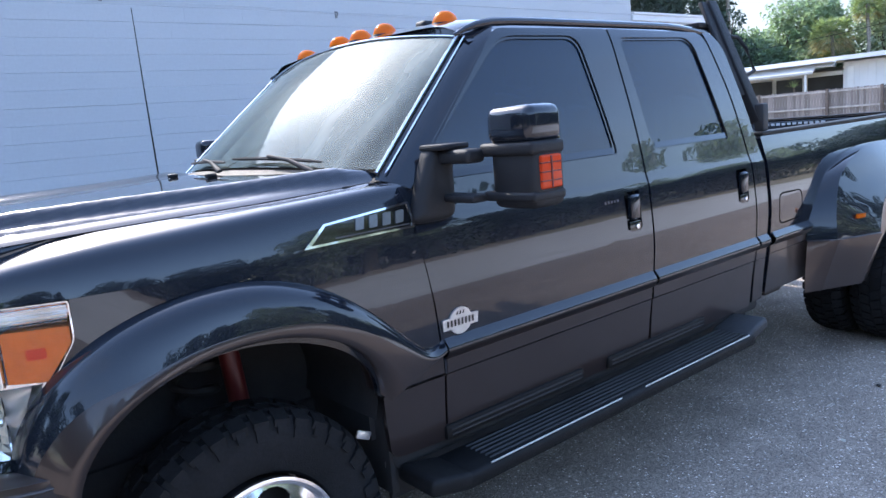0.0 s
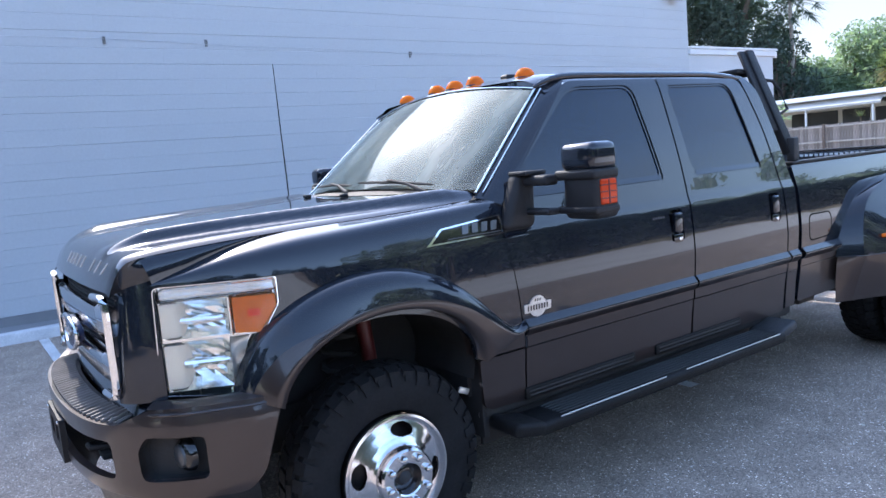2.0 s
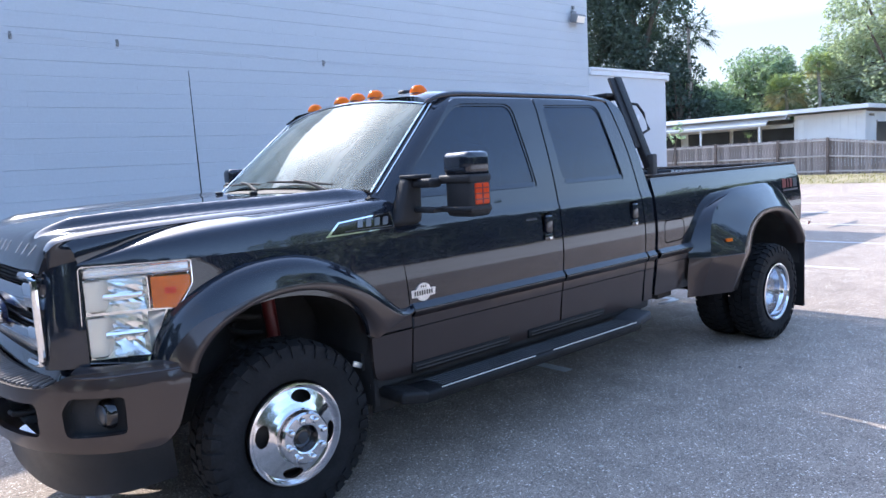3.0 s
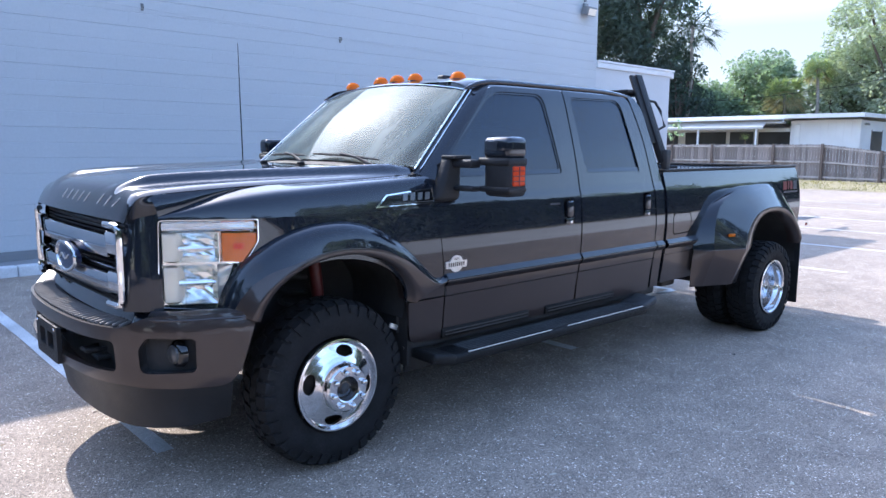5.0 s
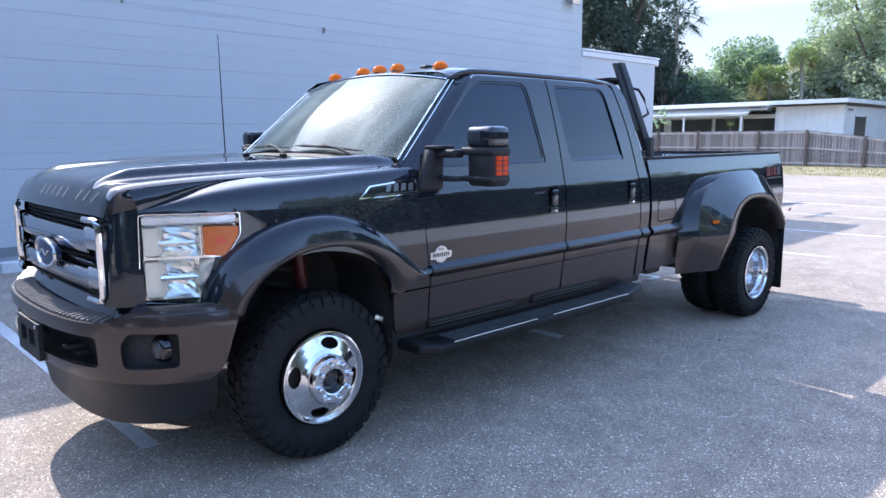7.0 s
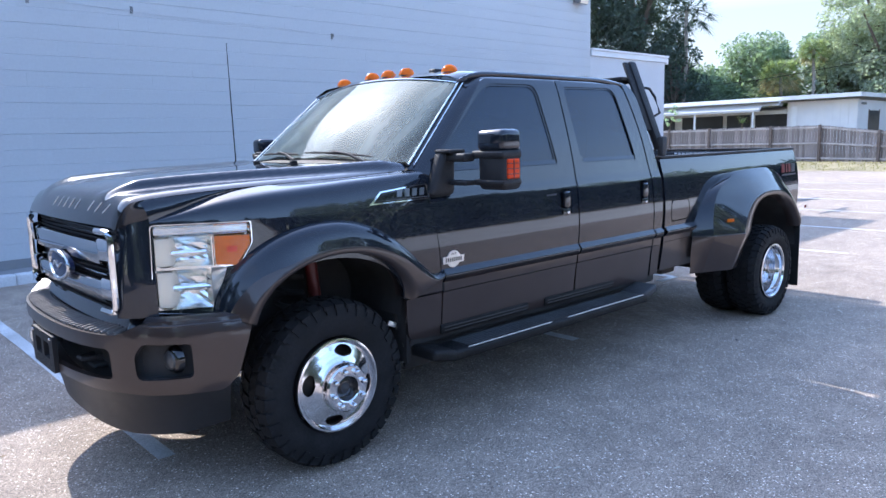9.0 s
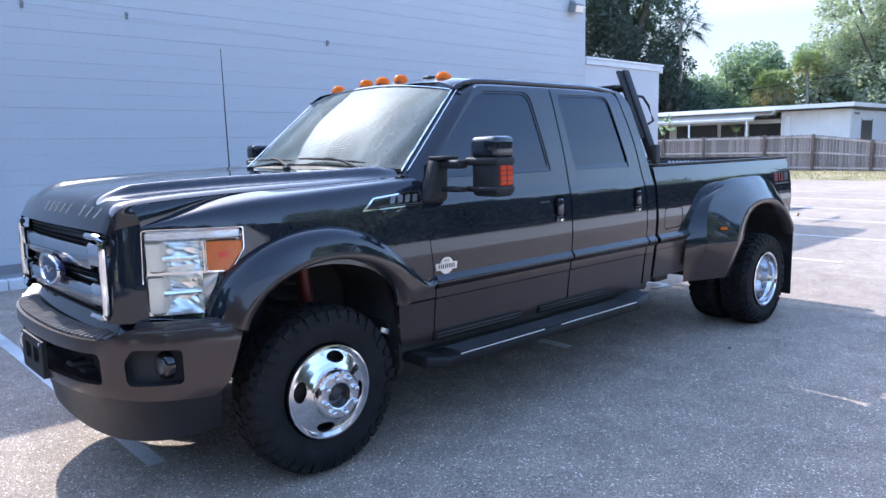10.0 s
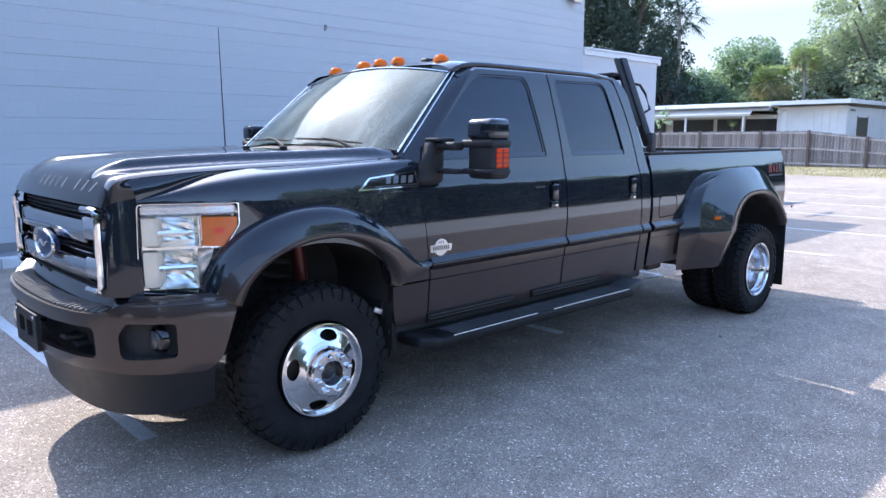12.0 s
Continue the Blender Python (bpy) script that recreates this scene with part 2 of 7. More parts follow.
def leaf_material(name, color, vary=0.45):
    m = mat(name, color, 0.5, island=vary, stain=0.2, stain_scale=0.4, transmission=0.0, spec=0.35)
    nt = m.node_tree
    b = nt.nodes["Principled BSDF"]
    tr = nt.nodes.new("ShaderNodeBsdfTranslucent")
    tr.inputs["Color"].default_value = (color[0] * 1.5, color[1] * 1.6, color[2] * 0.9, 1)
    mx = nt.nodes.new("ShaderNodeMixShader")
    mx.inputs["Fac"].default_value = 0.5
    nt.links.new(b.outputs["BSDF"], mx.inputs[1])
    nt.links.new(tr.outputs["BSDF"], mx.inputs[2])
    nt.links.new(mx.outputs["Shader"], nt.nodes["Material Output"].inputs["Surface"])
    return m


def glow_through(m, color, share):
    """Lets light from behind shine through, as in a moulded plastic lens."""
    nt = m.node_tree
    tr = nt.nodes.new("ShaderNodeBsdfTranslucent")
    tr.inputs["Color"].default_value = (*color, 1)
    mx = nt.nodes.new("ShaderNodeMixShader")
    mx.inputs["Fac"].default_value = share
    nt.links.new(nt.nodes["Principled BSDF"].outputs["BSDF"], mx.inputs[1])
    nt.links.new(tr.outputs["BSDF"], mx.inputs[2])
    nt.links.new(mx.outputs["Shader"], nt.nodes["Material Output"].inputs["Surface"])


glow_through(M["amber_lens"], (1.0, 0.36, 0.03), 0.5)
glow_through(M["red_amber_lens"], (1.0, 0.14, 0.03), 0.35)
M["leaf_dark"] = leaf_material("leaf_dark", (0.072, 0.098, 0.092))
M["leaf_mid"] = leaf_material("leaf_mid", (0.22, 0.29, 0.24))
M["leaf_light"] = leaf_material("leaf_light", (0.25, 0.32, 0.225))
M["leaf_grey"] = leaf_material("leaf_grey", (0.33, 0.37, 0.33))
M["palm_green"] = leaf_material("palm_green", (0.26, 0.31, 0.18))
M["palm_dry"] = leaf_material("palm_dry", (0.42, 0.36, 0.25))
M["grass"] = leaf_material("grass", (0.235, 0.21, 0.11), 0.5)


def asphalt_material():
    m = bpy.data.materials.new("asphalt")
    m.use_nodes = True
    nt = m.node_tree
    n, ln = nt.nodes, nt.links
    b = n["Principled BSDF"]
    tc = n.new("ShaderNodeTexCoord")
    vo = n.new("ShaderNodeTexVoronoi")
    vo.inputs["Scale"].default_value = 175.0
    ln.new(tc.outputs["Object"], vo.inputs["Vector"])
    sep = n.new("ShaderNodeSeparateColor")
    ln.new(vo.outputs["Color"], sep.inputs["Color"])
    stone = n.new("ShaderNodeValToRGB")
    cr = stone.color_ramp
    cr.elements[0].position, cr.elements[0].color = 0.0, (0.17, 0.136, 0.110, 1)
    cr.elements[1].position, cr.elements[1].color = 1.0, (0.62, 0.51, 0.415, 1)
    for pos, c in ((0.45, (0.33, 0.263, 0.21, 1)), (0.85, (0.46, 0.368, 0.295, 1))):
        e = cr.elements.new(pos)
        e.color = c
    ln.new(sep.outputs["Red"], stone.inputs["Fac"])
    big = n.new("ShaderNodeTexNoise")
    big.inputs["Scale"].default_value, big.inputs["Detail"].default_value = 0.35, 6.0
    ln.new(tc.outputs["Object"], big.inputs["Vector"])
    mid = n.new("ShaderNodeTexNoise")
    mid.inputs["Scale"].default_value, mid.inputs["Detail"].default_value = 4.0, 8.0
    ln.new(tc.outputs["Object"], mid.inputs["Vector"])
    # pale stone chips worn bare here and there
    chip = n.new("ShaderNodeTexVoronoi")
    chip.inputs["Scale"].default_value = 80.0
    ln.new(tc.outputs["Object"], chip.inputs["Vector"])
    chip_rgb = n.new("ShaderNodeSeparateColor")
    ln.new(chip.outputs["Color"], chip_rgb.inputs["Color"])
    size = n.new("ShaderNodeMapRange")
    size.inputs["From Min"].default_value, size.inputs["From Max"].default_value = 0.72, 1.0
    size.inputs["To Min"].default_value, size.inputs["To Max"].default_value = 0.0, 0.46
    ln.new(chip_rgb.outputs["Green"], size.inputs["Value"])
    bare = n.new("ShaderNodeMath")
    bare.operation = "LESS_THAN"
    ln.new(chip.outputs["Distance"], bare.inputs[0])
    ln.new(size.outputs["Result"], bare.inputs[1])
    chips = n.new("ShaderNodeMix")
    chips.data_type = "RGBA"
    chips.inputs["B"].default_value = (0.95, 0.87, 0.77, 1)
    ln.new(bare.outputs["Value"], chips.inputs["Factor"])
    ln.new(stone.outputs["Color"], chips.inputs["A"])
    last = chips.outputs["Result"]
    for src, lo, hi in ((big, 0.85, 1.15), (mid, 0.84, 1.16)):
        mr = n.new("ShaderNodeMapRange")
        mr.inputs["From Min"].default_value, mr.inputs["From Max"].default_value = 0.3, 0.7
        mr.inputs["To Min"].default_value, mr.inputs["To Max"].default_value = lo, hi
        ln.new(src.outputs["Fac"], mr.inputs["Value"])
        mx = n.new("ShaderNodeMix")
        mx.data_type, mx.blend_type = "RGBA", "MULTIPLY"
        mx.inputs["Factor"].default_value = 1.0
        ln.new(last, mx.inputs["A"])
        ln.new(mr.outputs["Result"], mx.inputs["B"])
        last = mx.outputs["Result"]
    ln.new(last, b.inputs["Base Color"])
    b.inputs["Roughness"].default_value = 0.78
    bp = n.new("ShaderNodeBump")
    bp.inputs["Strength"].default_value, bp.inputs["Distance"].default_value = 0.7, 0.005
    ln.new(vo.outputs["Distance"], bp.inputs["Height"])
    bp.invert = True
    ln.new(bp.outputs["Normal"], b.inputs["Normal"])
    return m


M["asphalt"] = asphalt_material()


# ---- shapes ----
def link(name, bm, material, parent=None, label="", smooth=True, sharp=None):
    """A bmesh as one mesh object."""
    me = bpy.data.meshes.new(name)
    if smooth:
        for f in bm.faces:
            f.smooth = True
        if sharp:
            for e in bm.edges:
                if len(e.link_faces) == 2 and e.calc_face_angle(0.0) > radians(sharp):
                    e.smooth = False
    bm.to_mesh(me)
    bm.free()
    me.materials.append(M[material])
    ob = new(name, me)
    if parent is not None:
        ob.parent = parent
    if label:
        ob["label"] = label
    return ob


def part(name, bm, material, parent, label="", smooth=True, sharp=35):
    return link(name, bm, material, parent, label, smooth, sharp)


def thing(name, label, category, group="", kind="", at=(0, 0, 0)):
    ob = new(name)
    ob.empty_display_size = 0.1
    ob.location = at
    return tagged(ob, label, category, group, kind)


def box(bm, x0, x1, y0, y1, z0, z1, r=0.0, seg=2):
    """A box between corners, with rounded edges, added to bm."""
    made = bmesh.ops.create_cube(bm, size=1.0)["verts"]
    for v in made:
        v.co = Vector((x0 + (v.co.x + 0.5) * (x1 - x0), y0 + (v.co.y + 0.5) * (y1 - y0), z0 + (v.co.z + 0.5) * (z1 - z0)))
    if r > 0:
        edges = list({e for v in made for e in v.link_edges})
        bmesh.ops.bevel(bm, geom=edges, offset=r, segments=seg, affect="EDGES", profile=0.5)
    return bm


def boxed(*a, **k):
    return box(bmesh.new(), *a, **k)


def moved(bm, m):
    bmesh.ops.transform(bm, matrix=m, verts=bm.verts)
    return bm


def tube(points, radius, n=10, closed=False, bm=None):
    """A round bar along points; radius a number or one per point."""
    bm = bm or bmesh.new()
    pts = [Vector(p) for p in points]
    rings = []
    for i, p in enumerate(pts):
        a = pts[i - 1] if i or closed else p
        b = pts[(i + 1) % len(pts)] if i < len(pts) - 1 or closed else p
        d = (b - a).normalized()
        up = Vector((0, 0, 1)) if abs(d.z) < 0.9 else Vector((1, 0, 0))
        s = d.cross(up).normalized()
        t = s.cross(d)
        r = radius[i] if isinstance(radius, (list, tuple)) else radius
        rings.append([bm.verts.new(p + r * (math.cos(k * 2 * math.pi / n) * s + math.sin(k * 2 * math.pi / n) * t)) for k in range(n)])
    for i in range(len(rings) - (0 if closed else 1)):
        a, b = rings[i], rings[(i + 1) % len(rings)]
        for k in range(n):
            bm.faces.new((a[k], a[(k + 1) % n], b[(k + 1) % n], b[k]))
    if not closed:
        bm.faces.new(rings[0])
        bm.faces.new(rings[-1][::-1])
    bmesh.ops.recalc_face_normals(bm, faces=bm.faces)
    return bm


def lathe(profile, n=64, bm=None):
    """Turns (radius, along) round the y axis; along counts towards minus y."""
    bm = bm or bmesh.new()
    rings = [[bm.verts.new((r * math.cos(k * 2 * math.pi / n), -a, r * math.sin(k * 2 * math.pi / n))) for k in range(n)] for r, a in profile]
    for a, b in zip(rings, rings[1:]):
        for k in range(n):
            bm.faces.new((a[k], b[k], b[(k + 1) % n], a[(k + 1) % n]))
    return bm


def grid(f, us, vs, bm=None, flip=False):
    """A surface f(u, v) over two lists of values."""
    bm = bm or bmesh.new()
    g = [[bm.verts.new(f(u, v)) for v in vs] for u in us]
    for i in range(len(us) - 1):
        for j in range(len(vs) - 1):
            q = (g[i][j], g[i + 1][j], g[i + 1][j + 1], g[i][j + 1])
            bm.faces.new(q[::-1] if flip else q)
    return bm


def lin(a, b, n):
    return [a + (b - a) * i / (n - 1) for i in range(n)]


def spline(points):
    """A smooth function through (x, value) pairs."""
    xs = [p[0] for p in points]
    ys = [p[1] for p in points]
    k = len(xs)
    d = [(ys[i + 1] - ys[i]) / (xs[i + 1] - xs[i]) for i in range(k - 1)]
    m = [d[0]] + [0 if d[i - 1] * d[i] <= 0 else 2 * d[i - 1] * d[i] / (d[i - 1] + d[i]) for i in range(1, k - 1)] + [d[-1]]

    def f(x):
        if x <= xs[0]:
            return ys[0]
        if x >= xs[-1]:
            return ys[-1]
        i = next(j for j in range(k - 1) if x <= xs[j + 1])
        h = xs[i + 1] - xs[i]
        t = (x - xs[i]) / h
        return (ys[i] * (1 + 2 * t) * (1 - t) ** 2 + m[i] * h * t * (1 - t) ** 2 + ys[i + 1] * t * t * (3 - 2 * t) + m[i + 1] * h * t * t * (t - 1))

    return f


def rounded(poly, r, n=5):
    """A polygon with its corners rounded; r a number, or one per corner."""
    out = []
    k = len(poly)
    for i in range(k):
        p, a, b = Vector(poly[i]), Vector(poly[i - 1]), Vector(poly[(i + 1) % k])
        rr = r[i] if isinstance(r, (list, tuple)) else r
        if rr <= 0:
            out.append(tuple(p))
            continue
        da, db = (a - p), (b - p)
        cut_a, cut_b = min(rr, da.length * 0.48), min(rr, db.length * 0.48)
        s, e = p + da.normalized() * cut_a, p + db.normalized() * cut_b
        for j in range(n + 1):
            t = j / n
            out.append(tuple(s * (1 - t) ** 2 + p * 2 * t * (1 - t) + e * t * t))
    return out


def sheet(outline, holes, f, cuts_a=(), cuts_b=(), depth=0.02, flip=False):
    """A curved panel: an outline with holes in flat (a, b), bent by f(a, b, inset), its rims turned in by depth."""
    bm = bmesh.new()
    edges = []
    for loop in (outline, *holes):
        vs = [bm.verts.new((a, 0, b)) for a, b in loop]
        edges += [bm.edges.new((vs[i], vs[(i + 1) % len(vs)])) for i in range(len(vs))]
    bmesh.ops.triangle_fill(bm, use_beauty=True, use_dissolve=False, edges=edges, normal=(0, -1, 0))
    for axis, cuts in ((0, cuts_a), (2, cuts_b)):
        for c in cuts:
            co, no = [0, 0, 0], [0, 0, 0]
            co[axis], no[axis] = c, 1
            bmesh.ops.bisect_plane(bm, geom=bm.verts[:] + bm.edges[:] + bm.faces[:], plane_co=co, plane_no=no, dist=1e-5)
    bmesh.ops.remove_doubles(bm, verts=bm.verts, dist=1e-5)
    bm.normal_update()
    for face in bm.faces:
        if face.normal.y > 0:
            face.normal_flip()
    rim = [e for e in bm.edges if e.is_boundary]
    flat = {v: (v.co.x, v.co.z) for v in bm.verts}
    if depth:
        made = bmesh.ops.extrude_edge_only(bm, edges=rim)["geom"]
        fresh = [g for g in made if isinstance(g, bmesh.types.BMVert)]
        for v in fresh:
            a, b = v.co.x, v.co.z
            v.co = Vector(f(a, b, depth))
        for e in rim:
            e.smooth = False
    for v, (a, b) in flat.items():
        v.co = Vector(f(a, b, 0.0))
    if flip:
        bmesh.ops.reverse_faces(bm, faces=bm.faces)
    return bm


# ---- the lot and its edges ----
def flat_patch(name, x0, x1, y0, y1, z, material, label, category, nx=2, ny=2, wave=0.0):
    bm = grid(lambda u, v: (u, v, z + (wave * noise.noise((u * 0.3, v * 0.3, 1.7)) if wave else 0)), lin(x0, x1, nx), lin(y0, y1, ny))
    return tagged(link(name, bm, material), label, category, kind="structure")


flat_patch("ground", -900, 900, -900, 900, 0.0, "asphalt", "worn grey asphalt parking lot with pale aggregate", "ground")

bm = grid(lambda u, v: (u, -6.1 - 0.035 * max(0.0, u - 8) + (v + 6.1) , 0.012), lin(-3, 90, 40), lin(-25, -6.1, 6))
tagged(link("pavement", bm, "apron_concrete"), "pale sunlit concrete apron at the lot's open side", "pavement", kind="structure")

LINE_XS = (-0.62, 2.60, 5.42, 8.22, 10.83, 13.55, 16.15, 18.9, 21.7)
for i, lx in enumerate(LINE_XS):
    y_end = (-0.2, -0.43, 0.35)[i] if i < 3 else -0.85 + 0.09 * i
    bm = bmesh.new()
    for k in range(14):
        a, b = 6.05 + (y_end - 6.05) * k / 14, 6.05 + (y_end - 6.05) * (k + 1) / 14
        w = 0.05 + 0.004 * math.sin(k * 2.3 + i)
        q = [bm.verts.new(p) for p in ((lx - w, a, 0.004), (lx + w, a, 0.004), (lx + w, b, 0.004), (lx - w, b, 0.004))]
        bm.faces.new(q[::-1])
    bmesh.ops.remove_doubles(bm, verts=bm.verts, dist=0.009)
    bmesh.ops.recalc_face_normals(bm, faces=bm.faces)
    tagged(link("parking_line", bm, "line_white"), "faded white painted parking stall line on asphalt", "parking line", "stall lines", "structure")
bm = boxed(5.1, 5.42, 0.28, 0.36, 0.001, 0.005)
tagged(link("parking_line", bm, "line_white"), "short white cross mark at a stall line's end", "parking line", "stall lines", "structure")

# dark oil stains in the far stalls
M["oil_stain"] = mat("oil_stain", (0.13, 0.115, 0.11), 0.6, stain=0.35, stain_scale=3.0, grain=0.3, grain_scale=90)
for i, (ox_, oy_, rx_, ry_) in enumerate(((13.6, 1.4, 0.75, 0.22), (15.7, 2.8, 0.8, 0.25))):
    bm = bmesh.new()
    rim_ = [bm.verts.new((ox_ + rx_ * (0.8 + 0.3 * math.sin(3 * a + i) + 0.12 * math.sin(7 * a)) * math.cos(a), oy_ + ry_ * (0.8 + 0.25 * math.cos(2 * a + i) + 0.15 * math.sin(5 * a)) * math.sin(a), 0.003)) for a in lin(0, 2 * math.pi, 41)[:-1]]
    bm.faces.new(rim_)
    tagged(link("oil_stain", bm, "oil_stain", smooth=False), "dark irregular oil stain on the asphalt", "stain", "oil stains", "structure")

# curb along the building, with a dark planting strip behind it
WALL_Y = 6.82
for x0 in range(-9, 18, 3):
    bm = boxed(x0 + 0.004, x0 + 2.996, 6.08, 6.24, -0.1, 0.13, 0.02, 3)
    tagged(link("curb", bm, "curb_white"), "white painted concrete curb length before the building", "curb", "curb lengths", "structure")
bm = grid(lambda u, v: (u, v, 0.10 + 0.015 * noise.noise((u * 2, v * 3, 0))), lin(-9, 16.4, 120), lin(6.24, WALL_Y, 6))
tagged(link("pavement", bm, "base_paint"), "dark grey concrete strip between curb and wall", "pavement", kind="structure")

# dropped leaves and pebbles on the asphalt
rng = random.Random(7)


def litter(x, y, size, material, label, category):
    bm = bmesh.new()
    n = 7
    ring = []
    for k in range(n):
        a = k * 2 * math.pi / n
        r = size * (0.6 + 0.5 * rng.random())
        ring.append(bm.verts.new((r * math.cos(a), 0.6 * r * math.sin(a), 0.006 + 0.012 * rng.random() * size * 20)))
    top = bm.verts.new((0, 0, 0.008 + size * 0.25))
    for k in range(n):
        bm.faces.new((ring[k], ring[(k + 1) % n], top))
    ob = link(category.replace(" ", "_"), bm, material, smooth=False)
    ob.location, ob.rotation_euler = (x, y, 0.0), (0, 0, rng.random() * 6)
    return tagged(ob, label, category)


M["dry_leaf"] = mat("dry_leaf", (0.30, 0.20, 0.11), 0.7, stain=0.2, stain_scale=30)
M["pale_leaf"] = mat("pale_leaf", (0.62, 0.58, 0.48), 0.7, stain=0.15, stain_scale=30)
M["dark_scrap"] = mat("dark_scrap", (0.02, 0.02, 0.02), 0.7, stain=0.15, stain_scale=30)
litter(3.40, -1.37, 0.028, "dark_scrap", "small dark scrap lying on the asphalt", "scrap")
litter(1.49, -2.58, 0.022, "pale_leaf", "small pale dry leaf on the asphalt", "dry leaf")
litter(2.35, -2.93, 0.028, "pale_leaf", "small pale dry leaf on the asphalt", "dry leaf")
for lx, ly in ((1.35, -1.62), (1.9, -2.0), (3.2, -1.75), (0.95, -2.1), (2.6, -1.5), (4.4, -2.0), (-0.95, 0.75), (-0.72, 0.66), (-1.25, 0.45), (0.7, -1.75), (1.1, -1.45), (4.9, -1.6)):
    litter(lx, ly, 0.012 + 0.01 * rng.random(), rng.choice(("dry_leaf", "pale_leaf", "pale_leaf")), "tiny dry leaf crumb on the asphalt", "dry leaf")
for k in range(26):
    litter(rng.uniform(1.0, 5.6), rng.uniform(-3.0, -1.15), 0.007 + 0.008 * rng.random(), "pale_leaf", "tiny dry leaf crumb on the asphalt", "dry leaf")
bm = bmesh.new()
for _ in range(2600):
    px, py = rng.uniform(-3, 7), rng.uniform(-3.6, -1.0)
    s = rng.uniform(0.002, 0.006)
    v = [bm.verts.new((px + s * math.cos(a), py + s * math.sin(a), 0.0005)) for a in (0, 2.1, 4.2)] + [bm.verts.new((px, py, s * 1.2))]
    for a, b in ((0, 1), (1, 2), (2, 0)):
        bm.faces.new((v[a], v[b], v[3]))
tagged(link("loose_grit", bm, "concrete", smooth=False), "pale loose grit scattered over the asphalt", "grit", kind="stuff")

# ---- white block building ----
HIGH_X, WING_X = 12.75, 16.15
building = thing("building", "white painted concrete block commercial building in shade", "building", at=(0, WALL_Y, 0))
BX0 = -8.2
UP_LOW, UP_HIGH, STEP_X = 5.55, 6.05, 4.0


def bpart(name, bm, material, label="", smooth=False):
    moved(bm, Matrix.Translation((0, -WALL_Y, 0)))
    return part(name, bm, material, building, label, smooth)


wall = bpart("wall", boxed(BX0, HIGH_X, WALL_Y + 0.006, WALL_Y + 0.25, 0.0, UP_LOW), "mortar_paint")
bpart("parapet", boxed(STEP_X, HIGH_X, WALL_Y + 0.006, WALL_Y + 0.25, UP_LOW, UP_HIGH, 0.01), "stucco")
bpart("end_wall", boxed(HIGH_X - 0.25, HIGH_X, WALL_Y + 0.252, WALL_Y + 14, 0.0, UP_HIGH, 0.01), "stucco")
bpart("side_wall", boxed(BX0, BX0 + 0.25, WALL_Y + 0.252, WALL_Y + 14, 0.0, UP_LOW, 0.01), "stucco")
bpart("back_wall", boxed(BX0, WING_X, WALL_Y + 14.002, WALL_Y + 14.25, 0.0, 3.5, 0.01), "stucco")
bpart("roof", boxed(BX0 + 0.26, HIGH_X - 0.26, WALL_Y + 0.26, WALL_Y + 13.9, 5.1, 5.2), "concrete")
bpart("wing_wall", boxed(HIGH_X + 0.002, WING_X, WALL_Y + 0.004, WALL_Y + 0.25, 0.0, 3.55, 0.008), "stucco")
bpart("wing_end_wall", boxed(WING_X - 0.25, WING_X, WALL_Y + 0.252, WALL_Y + 14, 0.0, 3.55, 0.008), "stucco")
bpart("wing_roof", boxed(HIGH_X + 0.002, WING_X - 0.26, WALL_Y + 0.26, WALL_Y + 13.9, 3.45, 3.54), "concrete")
bpart("fascia", boxed(HIGH_X + 0.004, WING_X + 0.06, WALL_Y - 0.05, WALL_Y + 0.24, 3.552, 3.68, 0.012), "trim_white")
bpart("drip_edge", boxed(HIGH_X + 0.004, WING_X + 0.10, WALL_Y - 0.08, WALL_Y + 0.24, 3.682, 3.73, 0.008), "trim_white")
bpart("gutter_end", boxed(WING_X + 0.062, WING_X + 0.16, WALL_Y - 0.02, WALL_Y + 0.15, 3.52, 3.67, 0.012), "trim_white")
bpart("base_band", boxed(BX0, HIGH_X, WALL_Y - 0.004, WALL_Y + 0.005, 0.0, 0.22), "base_paint")
bpart("vent_cap", moved(lathe([(0.0, 0.05), (0.05, 0.05), (0.075, 0.03), (0.085, 0.0), (0.085, -0.02)], 20), Matrix.Translation((14.75, WALL_Y, 2.55))), "trim_white", smooth=True)

# concrete blocks, 40 x 20 cm, painted over, with shallow joints
BW, BH = 0.406, 0.2032


def block_mesh(bm, x, z, w, dy=0.0):
    e, q = 0.0035, 0.0
    y = WALL_Y + dy
    f = [bm.verts.new(p) for p in ((x + q, y, z + e), (x + w - q, y, z + e), (x + w - q, y, z + BH - e), (x + q, y, z + BH - e))]
    o = [bm.verts.new(p) for p in ((x, y + 0.007, z), (x + w, y + 0.007, z), (x + w, y + 0.007, z + BH), (x, y + 0.007, z + BH))]
    bm.faces.new(f)
    for k in range(4):
        bm.faces.new((o[k], o[(k + 1) % 4], f[(k + 1) % 4], f[k]))


